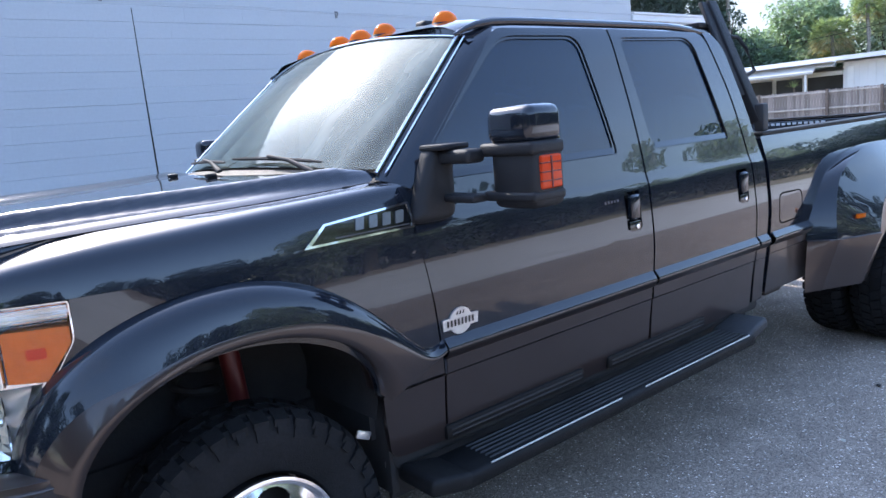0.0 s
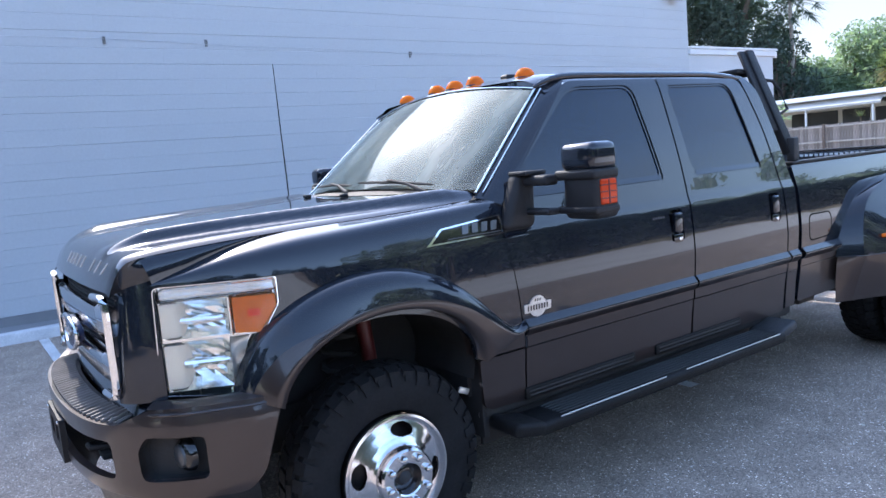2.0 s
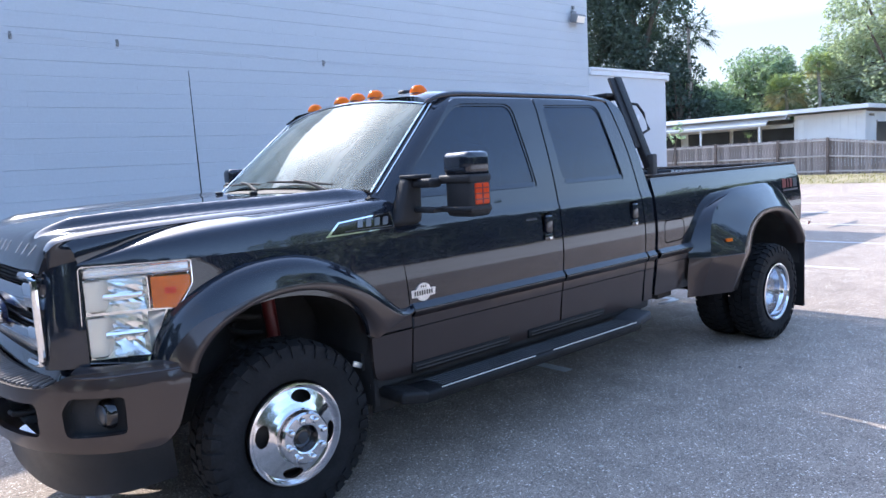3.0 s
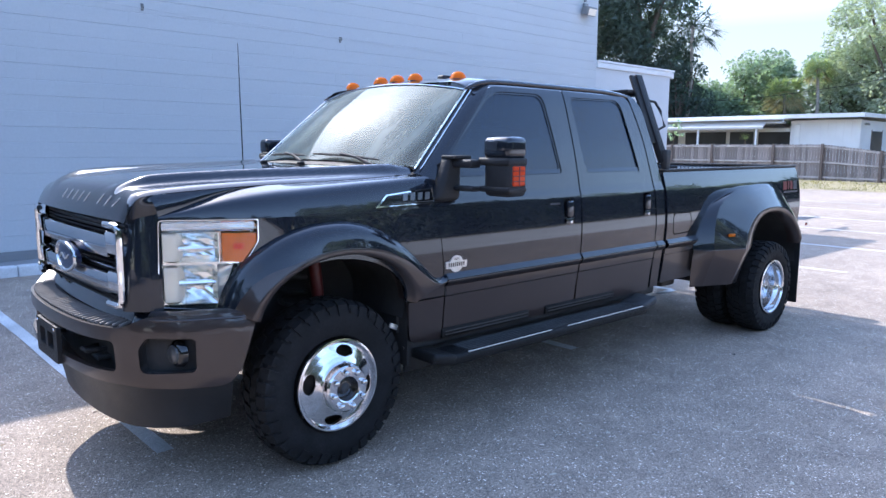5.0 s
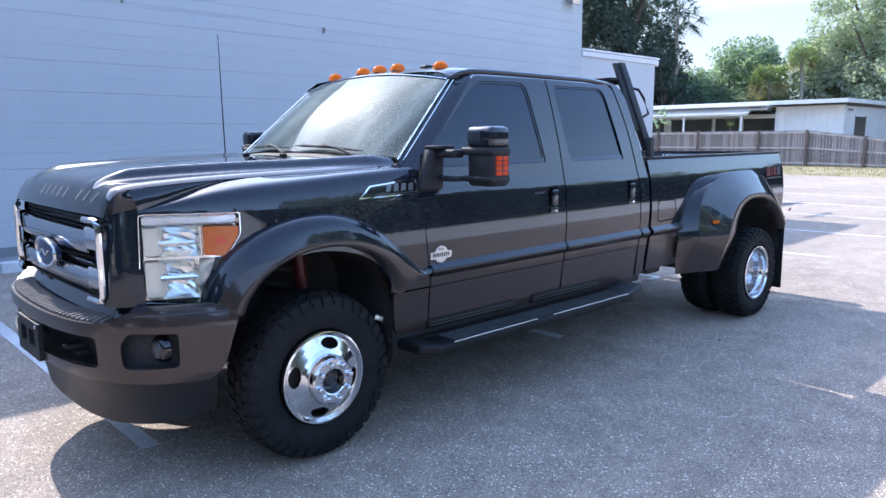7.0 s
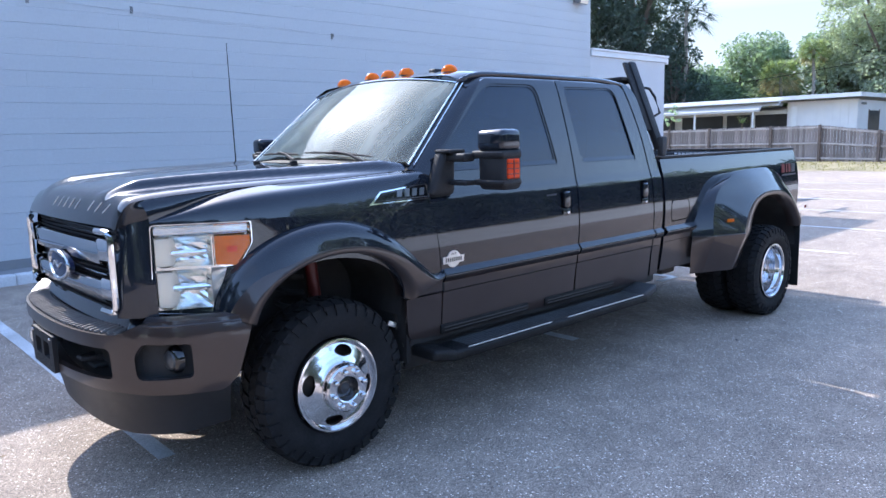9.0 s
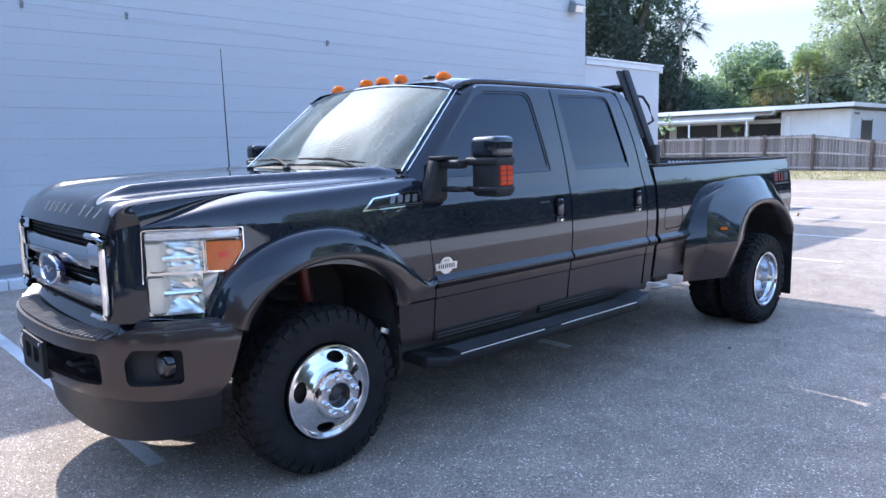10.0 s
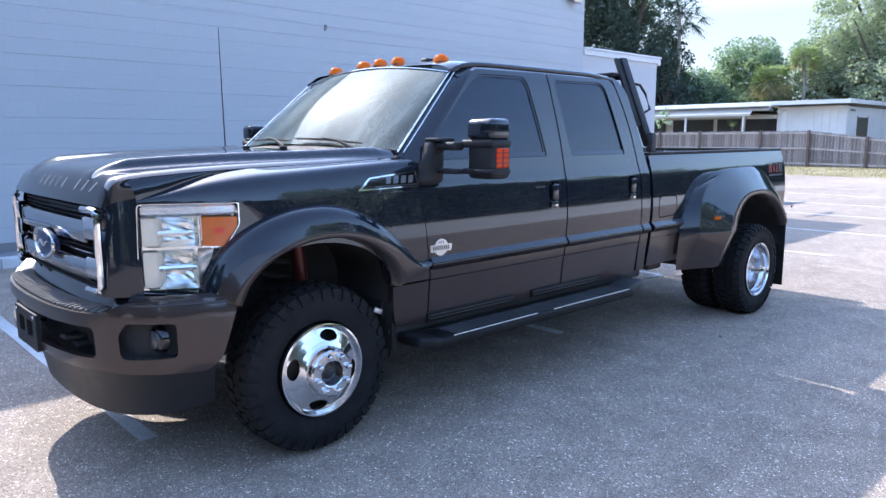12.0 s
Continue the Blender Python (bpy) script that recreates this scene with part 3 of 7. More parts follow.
near_block = bmesh.new()
block_mesh(near_block, 0.0, 0.0, BW - 0.0004)
moved(near_block, Matrix.Translation((0, -WALL_Y, 0)))
near_me = bpy.data.meshes.new("block")
near_block.to_mesh(near_me)
near_block.free()
near_me.materials.append(M["wall_paint"])
rest = bmesh.new()
made_blocks = 0
for row in range(1, 28):
    z = 0.02 + row * BH
    if z + BH > UP_LOW + 0.01:
        break
    x = BX0 + (0 if row % 2 else -BW / 2)
    while x < HIGH_X - 0.01:
        w = min(BW, HIGH_X - x)
        jitter = 0.0016 * math.sin(row * 2.7) + 0.0002 * math.sin(x * 7.1 + row * 3.3)
        if 0.4 < x < 8.6 and 7 <= row <= 20 and w > 0.4 and made_blocks < 290:
            ob = new("block", near_me)
            ob.parent = wall
            ob.location = (x, jitter, z)
            made_blocks += 1
        elif x > BX0 - 0.01:
            block_mesh(rest, x, z, w - 0.0004, jitter)
        x += BW
moved(rest, Matrix.Translation((0, -WALL_Y, 0)))
tagged(part("painted_block", rest, "wall_paint", building, smooth=False), kind="stuff")

# a floodlight near the corner, and two cable clips on the wall
M["lamp_grey"] = mat("lamp_grey", (0.25, 0.25, 0.25), 0.5, 0.3, stain=0.1)
flood = thing("wall_floodlight", "small grey boxy floodlight fixed high on the wall", "wall light", at=(12.2, WALL_Y, 4.85))
part("back_box", moved(boxed(-0.07, 0.07, -0.07, 0.0, -0.05, 0.12, 0.01), Matrix.Identity(4)), "lamp_grey", flood)
part("housing", moved(boxed(-0.17, 0.17, -0.26, -0.06, -0.12, 0.09, 0.03, 3), pose(0, 0, 0, 18)), "lamp_grey", flood)
part("lens", moved(boxed(-0.14, 0.14, -0.268, -0.25, -0.10, 0.05, 0.004), pose(0, 0, 0, 18)), "lamp_white", flood)
part("sensor", moved(boxed(-0.03, 0.03, -0.05, 0.0, 0.16, 0.24, 0.01), Matrix.Identity(4)), "lamp_grey", flood)
for cx, cz in ((0.63, 3.57), (1.94, 3.56), (5.3, 3.45)):
    clip = thing("cable_clip", "small dark metal clip holding a wall cable", "cable clip", "clips on the wall", at=(cx, WALL_Y, cz))
    part("plate", boxed(-0.02, 0.02, -0.012, 0.0, -0.05, 0.05, 0.004), "lamp_grey", clip)
    part("hook", tube([(0, -0.01, 0.03), (0, -0.05, 0.03), (0, -0.06, 0.0), (0, -0.04, -0.02)], 0.008, 8), "lamp_grey", clip)
M["cable_grey"] = mat("cable_grey", (0.6, 0.61, 0.63), 0.6, stain=0.1)
cable = tube([(x, WALL_Y - 0.015, 3.58 - 0.022 * (x - 0.6) + 0.012 * math.sin(x * 2.0)) for x in lin(-8, 12.0, 60)], 0.003, 6)
tagged(link("wall_cable", cable, "cable_grey"), "thin grey cable strung along the block wall", "cable")

# ---- grass strip, fence and house at the far side ----
FX = 37.6


def rise(x):
    return 0.05 * min(1.0, max(0.0, (x - 39.0) / 4.0)) + 0.12 * min(1.0, max(0.0, (x - 41) / 4.0))


bm = grid(lambda u, v: (u + (0.5 * noise.noise((v * 0.4, 3, 1)) if u < 29 else 0), v, rise(u) + 0.006 + (0.02 * noise.noise((u, v, 2)) if u > 29.3 else 0)), [28.5, 29, 29.6, 30.5, 32, 34, 36, 38, 41, 48, 70, 110], lin(-60, 80, 90))
M["lawn"] = mat("lawn", (0.29, 0.245, 0.14), 0.9, stain=0.3, stain_scale=0.6, grain=0.35, grain_scale=9, bump=0.8, bump_scale=30)
tagged(link("grass_strip", bm, "lawn"), "rough yellow-green lawn along the fence", "grass", kind="structure")
bm = bmesh.new()
for _ in range(9000):
    gx, gy = rng.uniform(28.7, 37.4), rng.uniform(-8, 26)
    h, a = rng.uniform(0.03, 0.09), rng.uniform(0, 6.28)
    w = 0.02
    z = rise(gx)
    bm.faces.new([bm.verts.new(p) for p in ((gx - w * math.sin(a), gy - w * math.cos(a), z), (gx + w * math.sin(a), gy + w * math.cos(a), z), (gx + rng.uniform(-0.05, 0.05), gy + rng.uniform(-0.05, 0.05), z + h))])
tagged(link("grass_blades", bm, "grass", smooth=False), "uneven tufts of sunburnt grass", "grass", kind="stuff")


bm = bmesh.new()
for q in ((-0.068, -0.01), (0.068, -0.01), (0.068, 0.01), (-0.068, 0.01)):
    bm.verts.new((q[0], q[1], 0.0))
for q in ((-0.068, -0.01), (0.068, -0.01), (0.068, 0.01), (-0.068, 0.01)):
    bm.verts.new((q[0], q[1], 0.975))
for q in ((-0.035, -0.01), (0.035, -0.01), (0.035, 0.01), (-0.035, 0.01)):
    bm.verts.new((q[0], q[1], 1.0))
bm.verts.ensure_lookup_table()
for base in (0, 4):
    for k in range(4):
        bm.faces.new([bm.verts[base + i] for i in (k, (k + 1) % 4, 4 + (k + 1) % 4, 4 + k)])
bm.faces.new([bm.verts[i] for i in (8, 9, 10, 11)])
board_me = bpy.data.meshes.new("board")
bm.to_mesh(board_me)
bm.free()
board_me.materials.append(M["fence_wood"])


def fence_section(x0, y0, x1, y1, top0, top1, base):
    """One bay of board fence: pickets on three rails, seen from the rail side, with a post at its start."""
    f = thing("fence_section", "weathered grey-brown board fence bay with three rails", "fence", "fence bays", at=(x0, y0, base))
    dx, dy = x1 - x0, y1 - y0
    length = math.hypot(dx, dy)
    ang = math.atan2(dy, dx)
    turn = Matrix.Rotation(ang, 4, "Z")
    out = Vector((-dy, dx)).normalized()
    s = 1 if out.x < 0 else -1
    n = int(length / 0.145)
    for i in range(n):
        a = (i + 0.5) * length / n
        h = top0 + (top1 - top0) * a / length + rng.uniform(-0.02, 0.02)
        ob = new("board", board_me)
        ob.parent = f
        ob.matrix_basis = turn @ Matrix.Translation((a, -s * (0.02 + rng.uniform(0, 0.005)), 0.02)) @ Matrix.Diagonal((1, 1, h, 1))
    for k, frac in enumerate((0.95, 0.52, 0.10)):
        za, zb = top0 * frac, top1 * frac
        bm = boxed(0, length, s * 0.012, s * 0.05, -0.045, 0.045, 0.004)
        for v in bm.verts:
            v.co.z += za + (zb - za) * v.co.x / length
        part("rail", moved(bm, turn), "fence_rail", f, smooth=False)
    bm = boxed(-0.06, 0.06, s * 0.052, s * 0.16, -0.1, top0 + 0.05, 0.008)
    part("post", moved(bm, turn), "fence_post", f, smooth=False)


corner_y = 10.5
posts_y = [corner_y, 13.0, 16.5, 19.05, 22.1, 25.1, 28.1, 31.1, 34.1, 37.1]
for ya, yb in zip(posts_y, posts_y[1:]):
    fence_section(FX, ya, FX, yb, 1.86, 1.86, -0.01)
for i in range(9):
    t0, t1 = max(0.9, 1.86 - 0.34 * i), max(0.9, 1.86 - 0.34 * (i + 1))
    fence_section(FX - 0.35 * i * 0.2, corner_y - 2.75 * (i + 1), FX - 0.35 * (i - 1) * 0.2, corner_y - 2.75 * i, t1, t0, -0.01)

# low flat-roofed house behind the fence
HX = 44.0
house = thing("house", "low white mid-century house with a flat roof and porch", "house", at=(HX, 16, 0.2))


def hpart(name, bm, material, label="", parent=None, smooth=False):
    moved(bm, Matrix.Translation((-HX, -16, -0.2)))
    return part(name, bm, material, parent or house, label, smooth)


hw = hpart("wall", boxed(HX, HX + 0.25, 10.85, 14.8, 0.2, 3.36), "house_wall")
for k in range(9):
    hpart("siding_board", boxed(HX - 0.02, HX - 0.002, 10.88 + k * 0.435, 11.28 + k * 0.435, 0.25, 3.32, 0.004), "house_wall", parent=hw)
hpart("side_wall", boxed(HX + 0.252, HX + 12, 10.85, 11.1, 0.2, 3.30), "house_wall")
hpart("soffit", boxed(HX - 1.5, HX + 1.8, 14.85, 30.5, 3.40, 3.44), "house_roof")
hpart("porch_wall", boxed(HX + 1.8, HX + 2.0, 14.802, 30, 0.2, 3.0), "house_wall")
hpart("rear_wall", boxed(HX + 4.6, HX + 4.8, 15.2, 30, 0.2, 3.3), "house_wall")
hpart("rear_wall", boxed(HX + 11.8, HX + 12, 11.1, 15.2, 0.2, 3.3), "house_wall")
hpart("roof", boxed(HX - 0.9, HX + 12.3, 10.45, 15.4, 3.52, 3.66, 0.01), "house_roof")
hpart("roof", boxed(HX - 0.9, HX + 5.0, 15.402, 31, 3.52, 3.655, 0.01), "house_roof")
hpart("fascia", boxed(HX - 0.96, HX - 0.905, 10.40, 31, 3.45, 3.69, 0.006), "trim_white")
hpart("fascia", boxed(HX - 0.90, HX + 12.3, 10.39, 10.445, 3.45, 3.69, 0.006), "trim_white")
hpart("porch_canopy", moved(boxed(-0.42, 0.42, 15.8, 31, -0.03, 0.03, 0.01), pose(HX - 1.25, 0, 3.20, 0, -36)), "canopy_grey", "pale sloping porch canopy")
hpart("canopy_edge", boxed(HX - 1.64, HX - 1.58, 15.8, 31, 2.84, 2.98, 0.006), "canopy_grey")
hpart("porch_beam", boxed(HX - 0.12, HX + 0.10, 14.802, 17.0, 2.68, 2.90, 0.01), "canopy_grey")
hpart("porch_canopy", moved(boxed(-0.24, 0.24, 14.802, 15.796, -0.03, 0.03, 0.01), pose(HX - 1.10, 0, 3.31, 0, -36)), "canopy_grey", "pale sloping porch canopy")
for py in (16.2, 20.05, 23.9, 27.4):
    hpart("porch_post", boxed(HX - 1.56, HX - 1.46, py, py + 0.1, 0.2, 2.92, 0.006), "trim_white")
for wy, ww in ((15.3, 2.25), (17.9, 1.6), (19.8, 1.95), (21.9, 0.9), (23.4, 1.3), (25.4, 1.3)):
    hpart("window", boxed(HX + 1.72, HX + 1.78, wy, wy + ww, 0.6, 2.75, 0.004), "dark_opening")
sw = hpart("window", boxed(HX + 1.9, HX + 3.7, 10.825, 10.848, 1.35, 2.7, 0.004), "dark_opening")
hpart("window_frame", boxed(HX + 1.82, HX + 1.898, 10.82, 10.848, 1.28, 2.78), "fence_post", parent=sw)
hpart("window_frame", boxed(HX + 3.702, HX + 3.78, 10.82, 10.848, 1.28, 2.78), "fence_post", parent=sw)
hpart("downpipe", boxed(HX - 0.08, HX - 0.022, 14.2, 14.55, 0.3, 3.1, 0.02), "trim_white")
for k in range(3):
    hpart("wall_lamp", moved(lathe([(0.0, 0.12), (0.06, 0.1), (0.09, 0.0)], 12), pose(HX + 0.5 + 0.22 * k, 10.78, 3.05, -60)), "lamp_grey")


# ---- trees ----
def leaf_cloud(bm, centres, count, size, seed, squash=0.8, droop=0.0):
    """Small two-triangle leaves on the outer shells of many clumps."""
    g = random.Random(seed)
    for (cx, cy, cz, r) in centres:
        for _ in range(int(count * r * r)):
            u, ph = g.uniform(-1, 1), g.uniform(0, 6.283)
            rr = r * (0.45 + 0.6 * g.random() ** 0.5)
            q = math.sqrt(1 - u * u)
            p = Vector((cx + rr * q * math.cos(ph), cy + rr * q * math.sin(ph), cz + squash * rr * u - droop * g.random() * r))
            a = Vector((g.gauss(0, 1), g.gauss(0, 1), g.gauss(0, 0.7) - droop)).normalized()
            b = a.orthogonal().normalized()
            b.rotate(Matrix.Rotation(g.uniform(0, 6.28), 3, a))
            s = size * g.uniform(0.6, 1.4)
            vs = [bm.verts.new(p + a * s), bm.verts.new(p + b * s * 0.45 + Vector((0, 0, 0.12 * s))), bm.verts.new(p - a * s), bm.verts.new(p - b * s * 0.45 + Vector((0, 0, 0.12 * s)))]
            bm.faces.new(vs)


def clumps(seed, w, h0, h1, n, r0, r1, lean=0.0):
    g = random.Random(seed)
    out = []
    for _ in range(n):
        t = g.random()
        z = h0 + (h1 - h0) * t
        belly = math.sin(math.pi * min(1.0, 0.18 + 0.75 * t)) ** 0.8
        a = g.uniform(0, 6.283)
        d = w * belly * math.sqrt(g.random())
        out.append((d * math.cos(a) + lean * t, d * math.sin(a), z, g.uniform(r0, r1) * (1.1 - 0.35 * t)))
    return out


def limb_tree(trunk_top, radius, cl, seed, bend=0.4):
    g = random.Random(seed)
    bm = bmesh.new()
    pts = [(bend * math.sin(3 * k / 6) * k / 6, bend * 0.6 * math.cos(2.2 * k / 6) * k / 6, -0.15 + trunk_top * k / 6) for k in range(7)]
    tube(pts, [radius * (1.35 if k == 0 else 1.0) * (1 - 0.08 * k) for k in range(7)], 10, bm=bm)
    tip = Vector(pts[-1])
    for (x, y, z, r) in g.sample(cl, min(len(cl), 16)):
        a = Vector(pts[g.choice((3, 4, 5, 6))])
        e = Vector((x, y, z))
        mid = a.lerp(e, 0.5) + Vector((g.uniform(-0.3, 0.3), g.uniform(-0.3, 0.3), 0.25))
        tube([a, mid, e], [radius * 0.42, radius * 0.24, radius * 0.08], 6, bm=bm)
    return bm


def broadleaf(label, at, w, h0, h1, n, r0, r1, leaf, material, seed, count=70, squash=0.8, droop=0.0, group=""):
    t = thing("tree", label, "tree", group, at=at)
    cl = clumps(seed, w, h0, h1, n, r0, r1)
    part("trunk", limb_tree(h0 + 0.35 * (h1 - h0), 0.05 * (h1 ** 0.9), cl, seed), "bark", t)
    bm = bmesh.new()
    leaf_cloud(bm, cl, count, leaf, seed + 1, squash, droop)
    part("crown", bm, material, t, smooth=False)
    return t


def frond(bm, base, way, length, droop, leaflets, width, g, fan=False):
    """A palm leaf: an arching rib with leaflets on both sides, or a fan of blades at its tip."""
    base, way = Vector(base), Vector(way).normalized()
    side = way.cross(Vector((0, 0, 1))).normalized()
    pts = [base + way * length * s + Vector((0, 0, -droop * length * s * s)) for s in lin(0, 1, 8)]
    if fan:
        mid = pts[5]
        for k in range(leaflets):
            a = (k / (leaflets - 1) - 0.5) * 3.6
            d = (way * math.cos(a) + side * math.sin(a)).normalized()
            tip = mid + d * width * g.uniform(0.8, 1.1) + Vector((0, 0, -0.35 * width * g.uniform(0.5, 1.4)))
            n = d.cross(Vector((0, 0, 1))).normalized() * 0.035
            bm.faces.new([bm.verts.new(p) for p in (mid - n, mid + n, tip)])
        tube([pts[0], pts[3], pts[5]], 0.02, 4, bm=bm)
        return
    for i in range(1, 8):
        for k in range(max(1, leaflets // 7)):
            t = (i - g.random())
            j = max(0, min(6, int(t)))
            p = pts[j].lerp(pts[j + 1], t - j)
            d = (pts[j + 1] - pts[j]).normalized()
            for s in (-1, 1):
                tip = p + (side * s * 0.8 + d * 0.6).normalized() * width * g.uniform(0.7, 1.1) * (1.1 - 0.5 * t / 7) + Vector((0, 0, -0.5 * width * g.uniform(0.4, 1.2)))
                bm.faces.new([bm.verts.new(q) for q in (p - d * 0.03, p + d * 0.03, tip)])
    tube(pts, [0.03 - 0.003 * k for k in range(8)], 4, bm=bm)


def palm(label, at, height, fronds, length, material, seed, fan=True, dry=0.25, lean=0.3):
    g = random.Random(seed)
    t = thing("palm_tree", label, "palm tree", at=at)
    pts = [(lean * (k / 8) ** 2, 0.1 * math.sin(k), -0.15 + height * k / 8) for k in range(9)]
    part("trunk", tube(pts, [0.19 if k == 0 else 0.15 - 0.004 * k for k in range(9)], 10), "palm_bark", t)
    top = pts[-1]
    green, brown = bmesh.new(), bmesh.new()
    for k in range(fronds):
        a = k * 2.399
        up = 1.0 - 1.7 * k / fronds
        target = brown if up < -0.7 + 2 * dry - 0.35 else green
        frond(target, top, (math.cos(a) * (1.15 - abs(up) * 0.5), math.sin(a) * (1.15 - abs(up) * 0.5), up), length * g.uniform(0.85, 1.1), 0.35 if fan else 0.6, 20 if fan else 56, length * (0.55 if fan else 0.34), g, fan)
    part("crown", green, material, t, smooth=False)
    if len(brown.verts):
        part("dry_skirt", brown, "palm_dry", t, "hanging dry brown fronds", smooth=False)
    return t


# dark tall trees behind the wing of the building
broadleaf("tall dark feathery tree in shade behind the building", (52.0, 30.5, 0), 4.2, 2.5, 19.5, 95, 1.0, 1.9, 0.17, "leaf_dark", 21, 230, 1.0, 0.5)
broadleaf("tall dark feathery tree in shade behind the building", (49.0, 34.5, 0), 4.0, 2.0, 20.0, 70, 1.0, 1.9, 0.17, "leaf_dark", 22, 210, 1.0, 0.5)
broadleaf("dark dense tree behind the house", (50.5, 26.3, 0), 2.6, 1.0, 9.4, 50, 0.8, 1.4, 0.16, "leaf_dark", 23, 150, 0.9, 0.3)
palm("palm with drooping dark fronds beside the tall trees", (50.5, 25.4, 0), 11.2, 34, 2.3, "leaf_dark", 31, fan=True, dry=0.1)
# lighter trees beyond the house
broadleaf("light green broadleaf tree behind the house", (58.0, 27.0, 0), 3.2, 1.6, 6.9, 52, 0.9, 1.6, 0.17, "leaf_mid", 41, 130)
broadleaf("tall light green broadleaf tree behind the house", (60.0, 23.0, 0), 3.0, 2.5, 8.9, 52, 0.9, 1.7, 0.18, "leaf_mid", 42, 130)
broadleaf("light green broadleaf tree behind the house", (57.0, 30.0, 0), 3.4, 1.8, 7.4, 46, 0.9, 1.5, 0.17, "leaf_light", 43, 120)
broadleaf("tall green broadleaf tree behind the house", (59.5, 25.0, 0), 2.7, 2.2, 9.3, 50, 0.9, 1.5, 0.17, "leaf_mid", 46, 130)
broadleaf("green broadleaf tree behind the house", (62.0, 19.5, 0), 3.6, 2.0, 9.2, 50, 0.9, 1.6, 0.17, "leaf_mid", 44, 130)
broadleaf("green broadleaf tree behind the house", (64.0, 14.8, 0), 4.0, 2.0, 9.0, 50, 1.0, 1.7, 0.18, "leaf_mid", 45, 120)
palm("cabbage palm with a skirt of dry fronds", (55.7, 20.2, 0), 6.3, 80, 1.75, "palm_green", 32, dry=0.45)
palm("cabbage palm behind the house", (56.4, 18.1, 0), 7.9, 54, 1.2, "palm_green", 33, dry=0.3)
# large grey-green tree close to the lot's end
broadleaf("large spreading grey-green tree beside the house", (59.7, 13.0, 0), 5.0, 3.0, 17.0, 115, 0.9, 1.8, 0.15, "leaf_grey", 51, 260)
broadleaf("grey-green tree beside the house", (59.0, 17.6, 0), 2.2, 1.5, 7.4, 34, 0.8, 1.3, 0.16, "leaf_grey", 52, 160)
# a young shoot by the wing's corner
shoot = thing("sapling", "slender young sapling with a few leaves by the fence", "sapling", at=(30.5, 15.2, 0.1))
part("stem", tube([(0, 0, -0.1), (0.05, -0.1, 1.2), (0.0, -0.35, 2.2), (0.1, -0.5, 2.6)], [0.03, 0.025, 0.015, 0.008], 6), "bark", shoot)
bm = bmesh.new()
leaf_cloud(bm, [(0.0, -0.35, 2.35, 0.45), (0.05, -0.5, 2.65, 0.35), (0, -0.1, 2.2, 0.3)], 110, 0.11, 5)
part("leaves", bm, "leaf_mid", shoot, smooth=False)
# a spiky plant before the porch
g = random.Random(8)
yucca = thing("yucca", "spiky green yucca before the house porch", "plant", at=(42.6, 16.92, 0.75))
part("stem", tube([(0, 0, -0.75), (0.02, 0.03, 0.8), (0.0, 0.05, 1.45)], [0.07, 0.06, 0.05], 8), "bark", yucca)
bm = bmesh.new()
for k in range(34):
    az, up = k * 2.399, 0.95 - 1.1 * k / 34
    d = Vector((math.cos(az) * (1.1 - 0.6 * up), math.sin(az) * (1.1 - 0.6 * up), up + 0.15)).normalized()
    side = d.cross(Vector((0, 0, 1))).normalized() * 0.03
    c0, tip = Vector((0, 0.05, 1.45)), Vector((0, 0.05, 1.45)) + d * g.uniform(0.55, 0.85) + Vector((0, 0, -0.10))
    bm.faces.new([bm.verts.new(q) for q in (c0 - side, c0 + side, tip)])
part("leaves", bm, "palm_green", yucca, smooth=False)
# a cable across the trees
bm = tube([(52, y, 5.6 + 0.35 * ((y - 18) / 8) ** 2 - 0.08 * (y - 18)) for y in lin(8, 30, 24)], 0.018, 5)
tagged(link("overhead_cable", bm, "cable"), "thin black overhead service cable", "cable")
# unseen dark trees added beyond the building's end, ahead of the truck, to darken its nose's reflections
for i, (ax, ay, w, h) in enumerate(((-13.5, 12.5, 3.6, 11.0), (-15.0, 5.0, 3.4, 9.5), (-18.5, -1.5, 3.8, 11.5), (-20.0, 19.0, 4.2, 12.0), (-22.0, 8.5, 4.4, 13.0), (-19.0, -9.5, 3.6, 10.0), (-12.5, 21.0, 3.6, 10.0), (-25.0, -17.0, 4.2, 12.0))):
    broadleaf("unseen dense dark tree added at the lot's end", (ax, ay, 0), w, 0.9, h, 60, 1.0, 1.9, 0.24, "leaf_dark", 240 + i, 70, group="trees at the lot's end")
# unseen tall trees added past the lot's far corner, to darken reflections in the flank and the rear fender
for i, (ax, ay, w, h) in enumerate(((63.0, 2.0, 5.5, 22.0), (62.0, -7.0, 5.0, 15.0), (57.0, -18.0, 6.0, 9.5), (50.0, -27.0, 5.5, 9.0), (68.0, -1.0, 6.0, 22.0))):
    broadleaf("unseen tall dark tree added past the lot's far corner", (ax, ay, 0), w, 1.5, h, 80, 1.5, 2.6, 0.36, "leaf_dark", 280 + i, 60, group="trees at the far corner")
# tree line and houses across the street, behind the camera's back, mirrored in the paint
g = random.Random(77)
for i in range(42):
    broadleaf("street tree across the lot", (-108 + 6.2 * i + g.uniform(-1.5, 1.5), -33 - g.uniform(0, 7), 0), g.uniform(3.4, 4.8), 1.2, g.uniform(10.5, 16.5), 40, 1.5, 2.5, 0.42, g.choice(("leaf_dark", "leaf_dark", "leaf_grey")), 60 + i, 22, group="trees across the street")
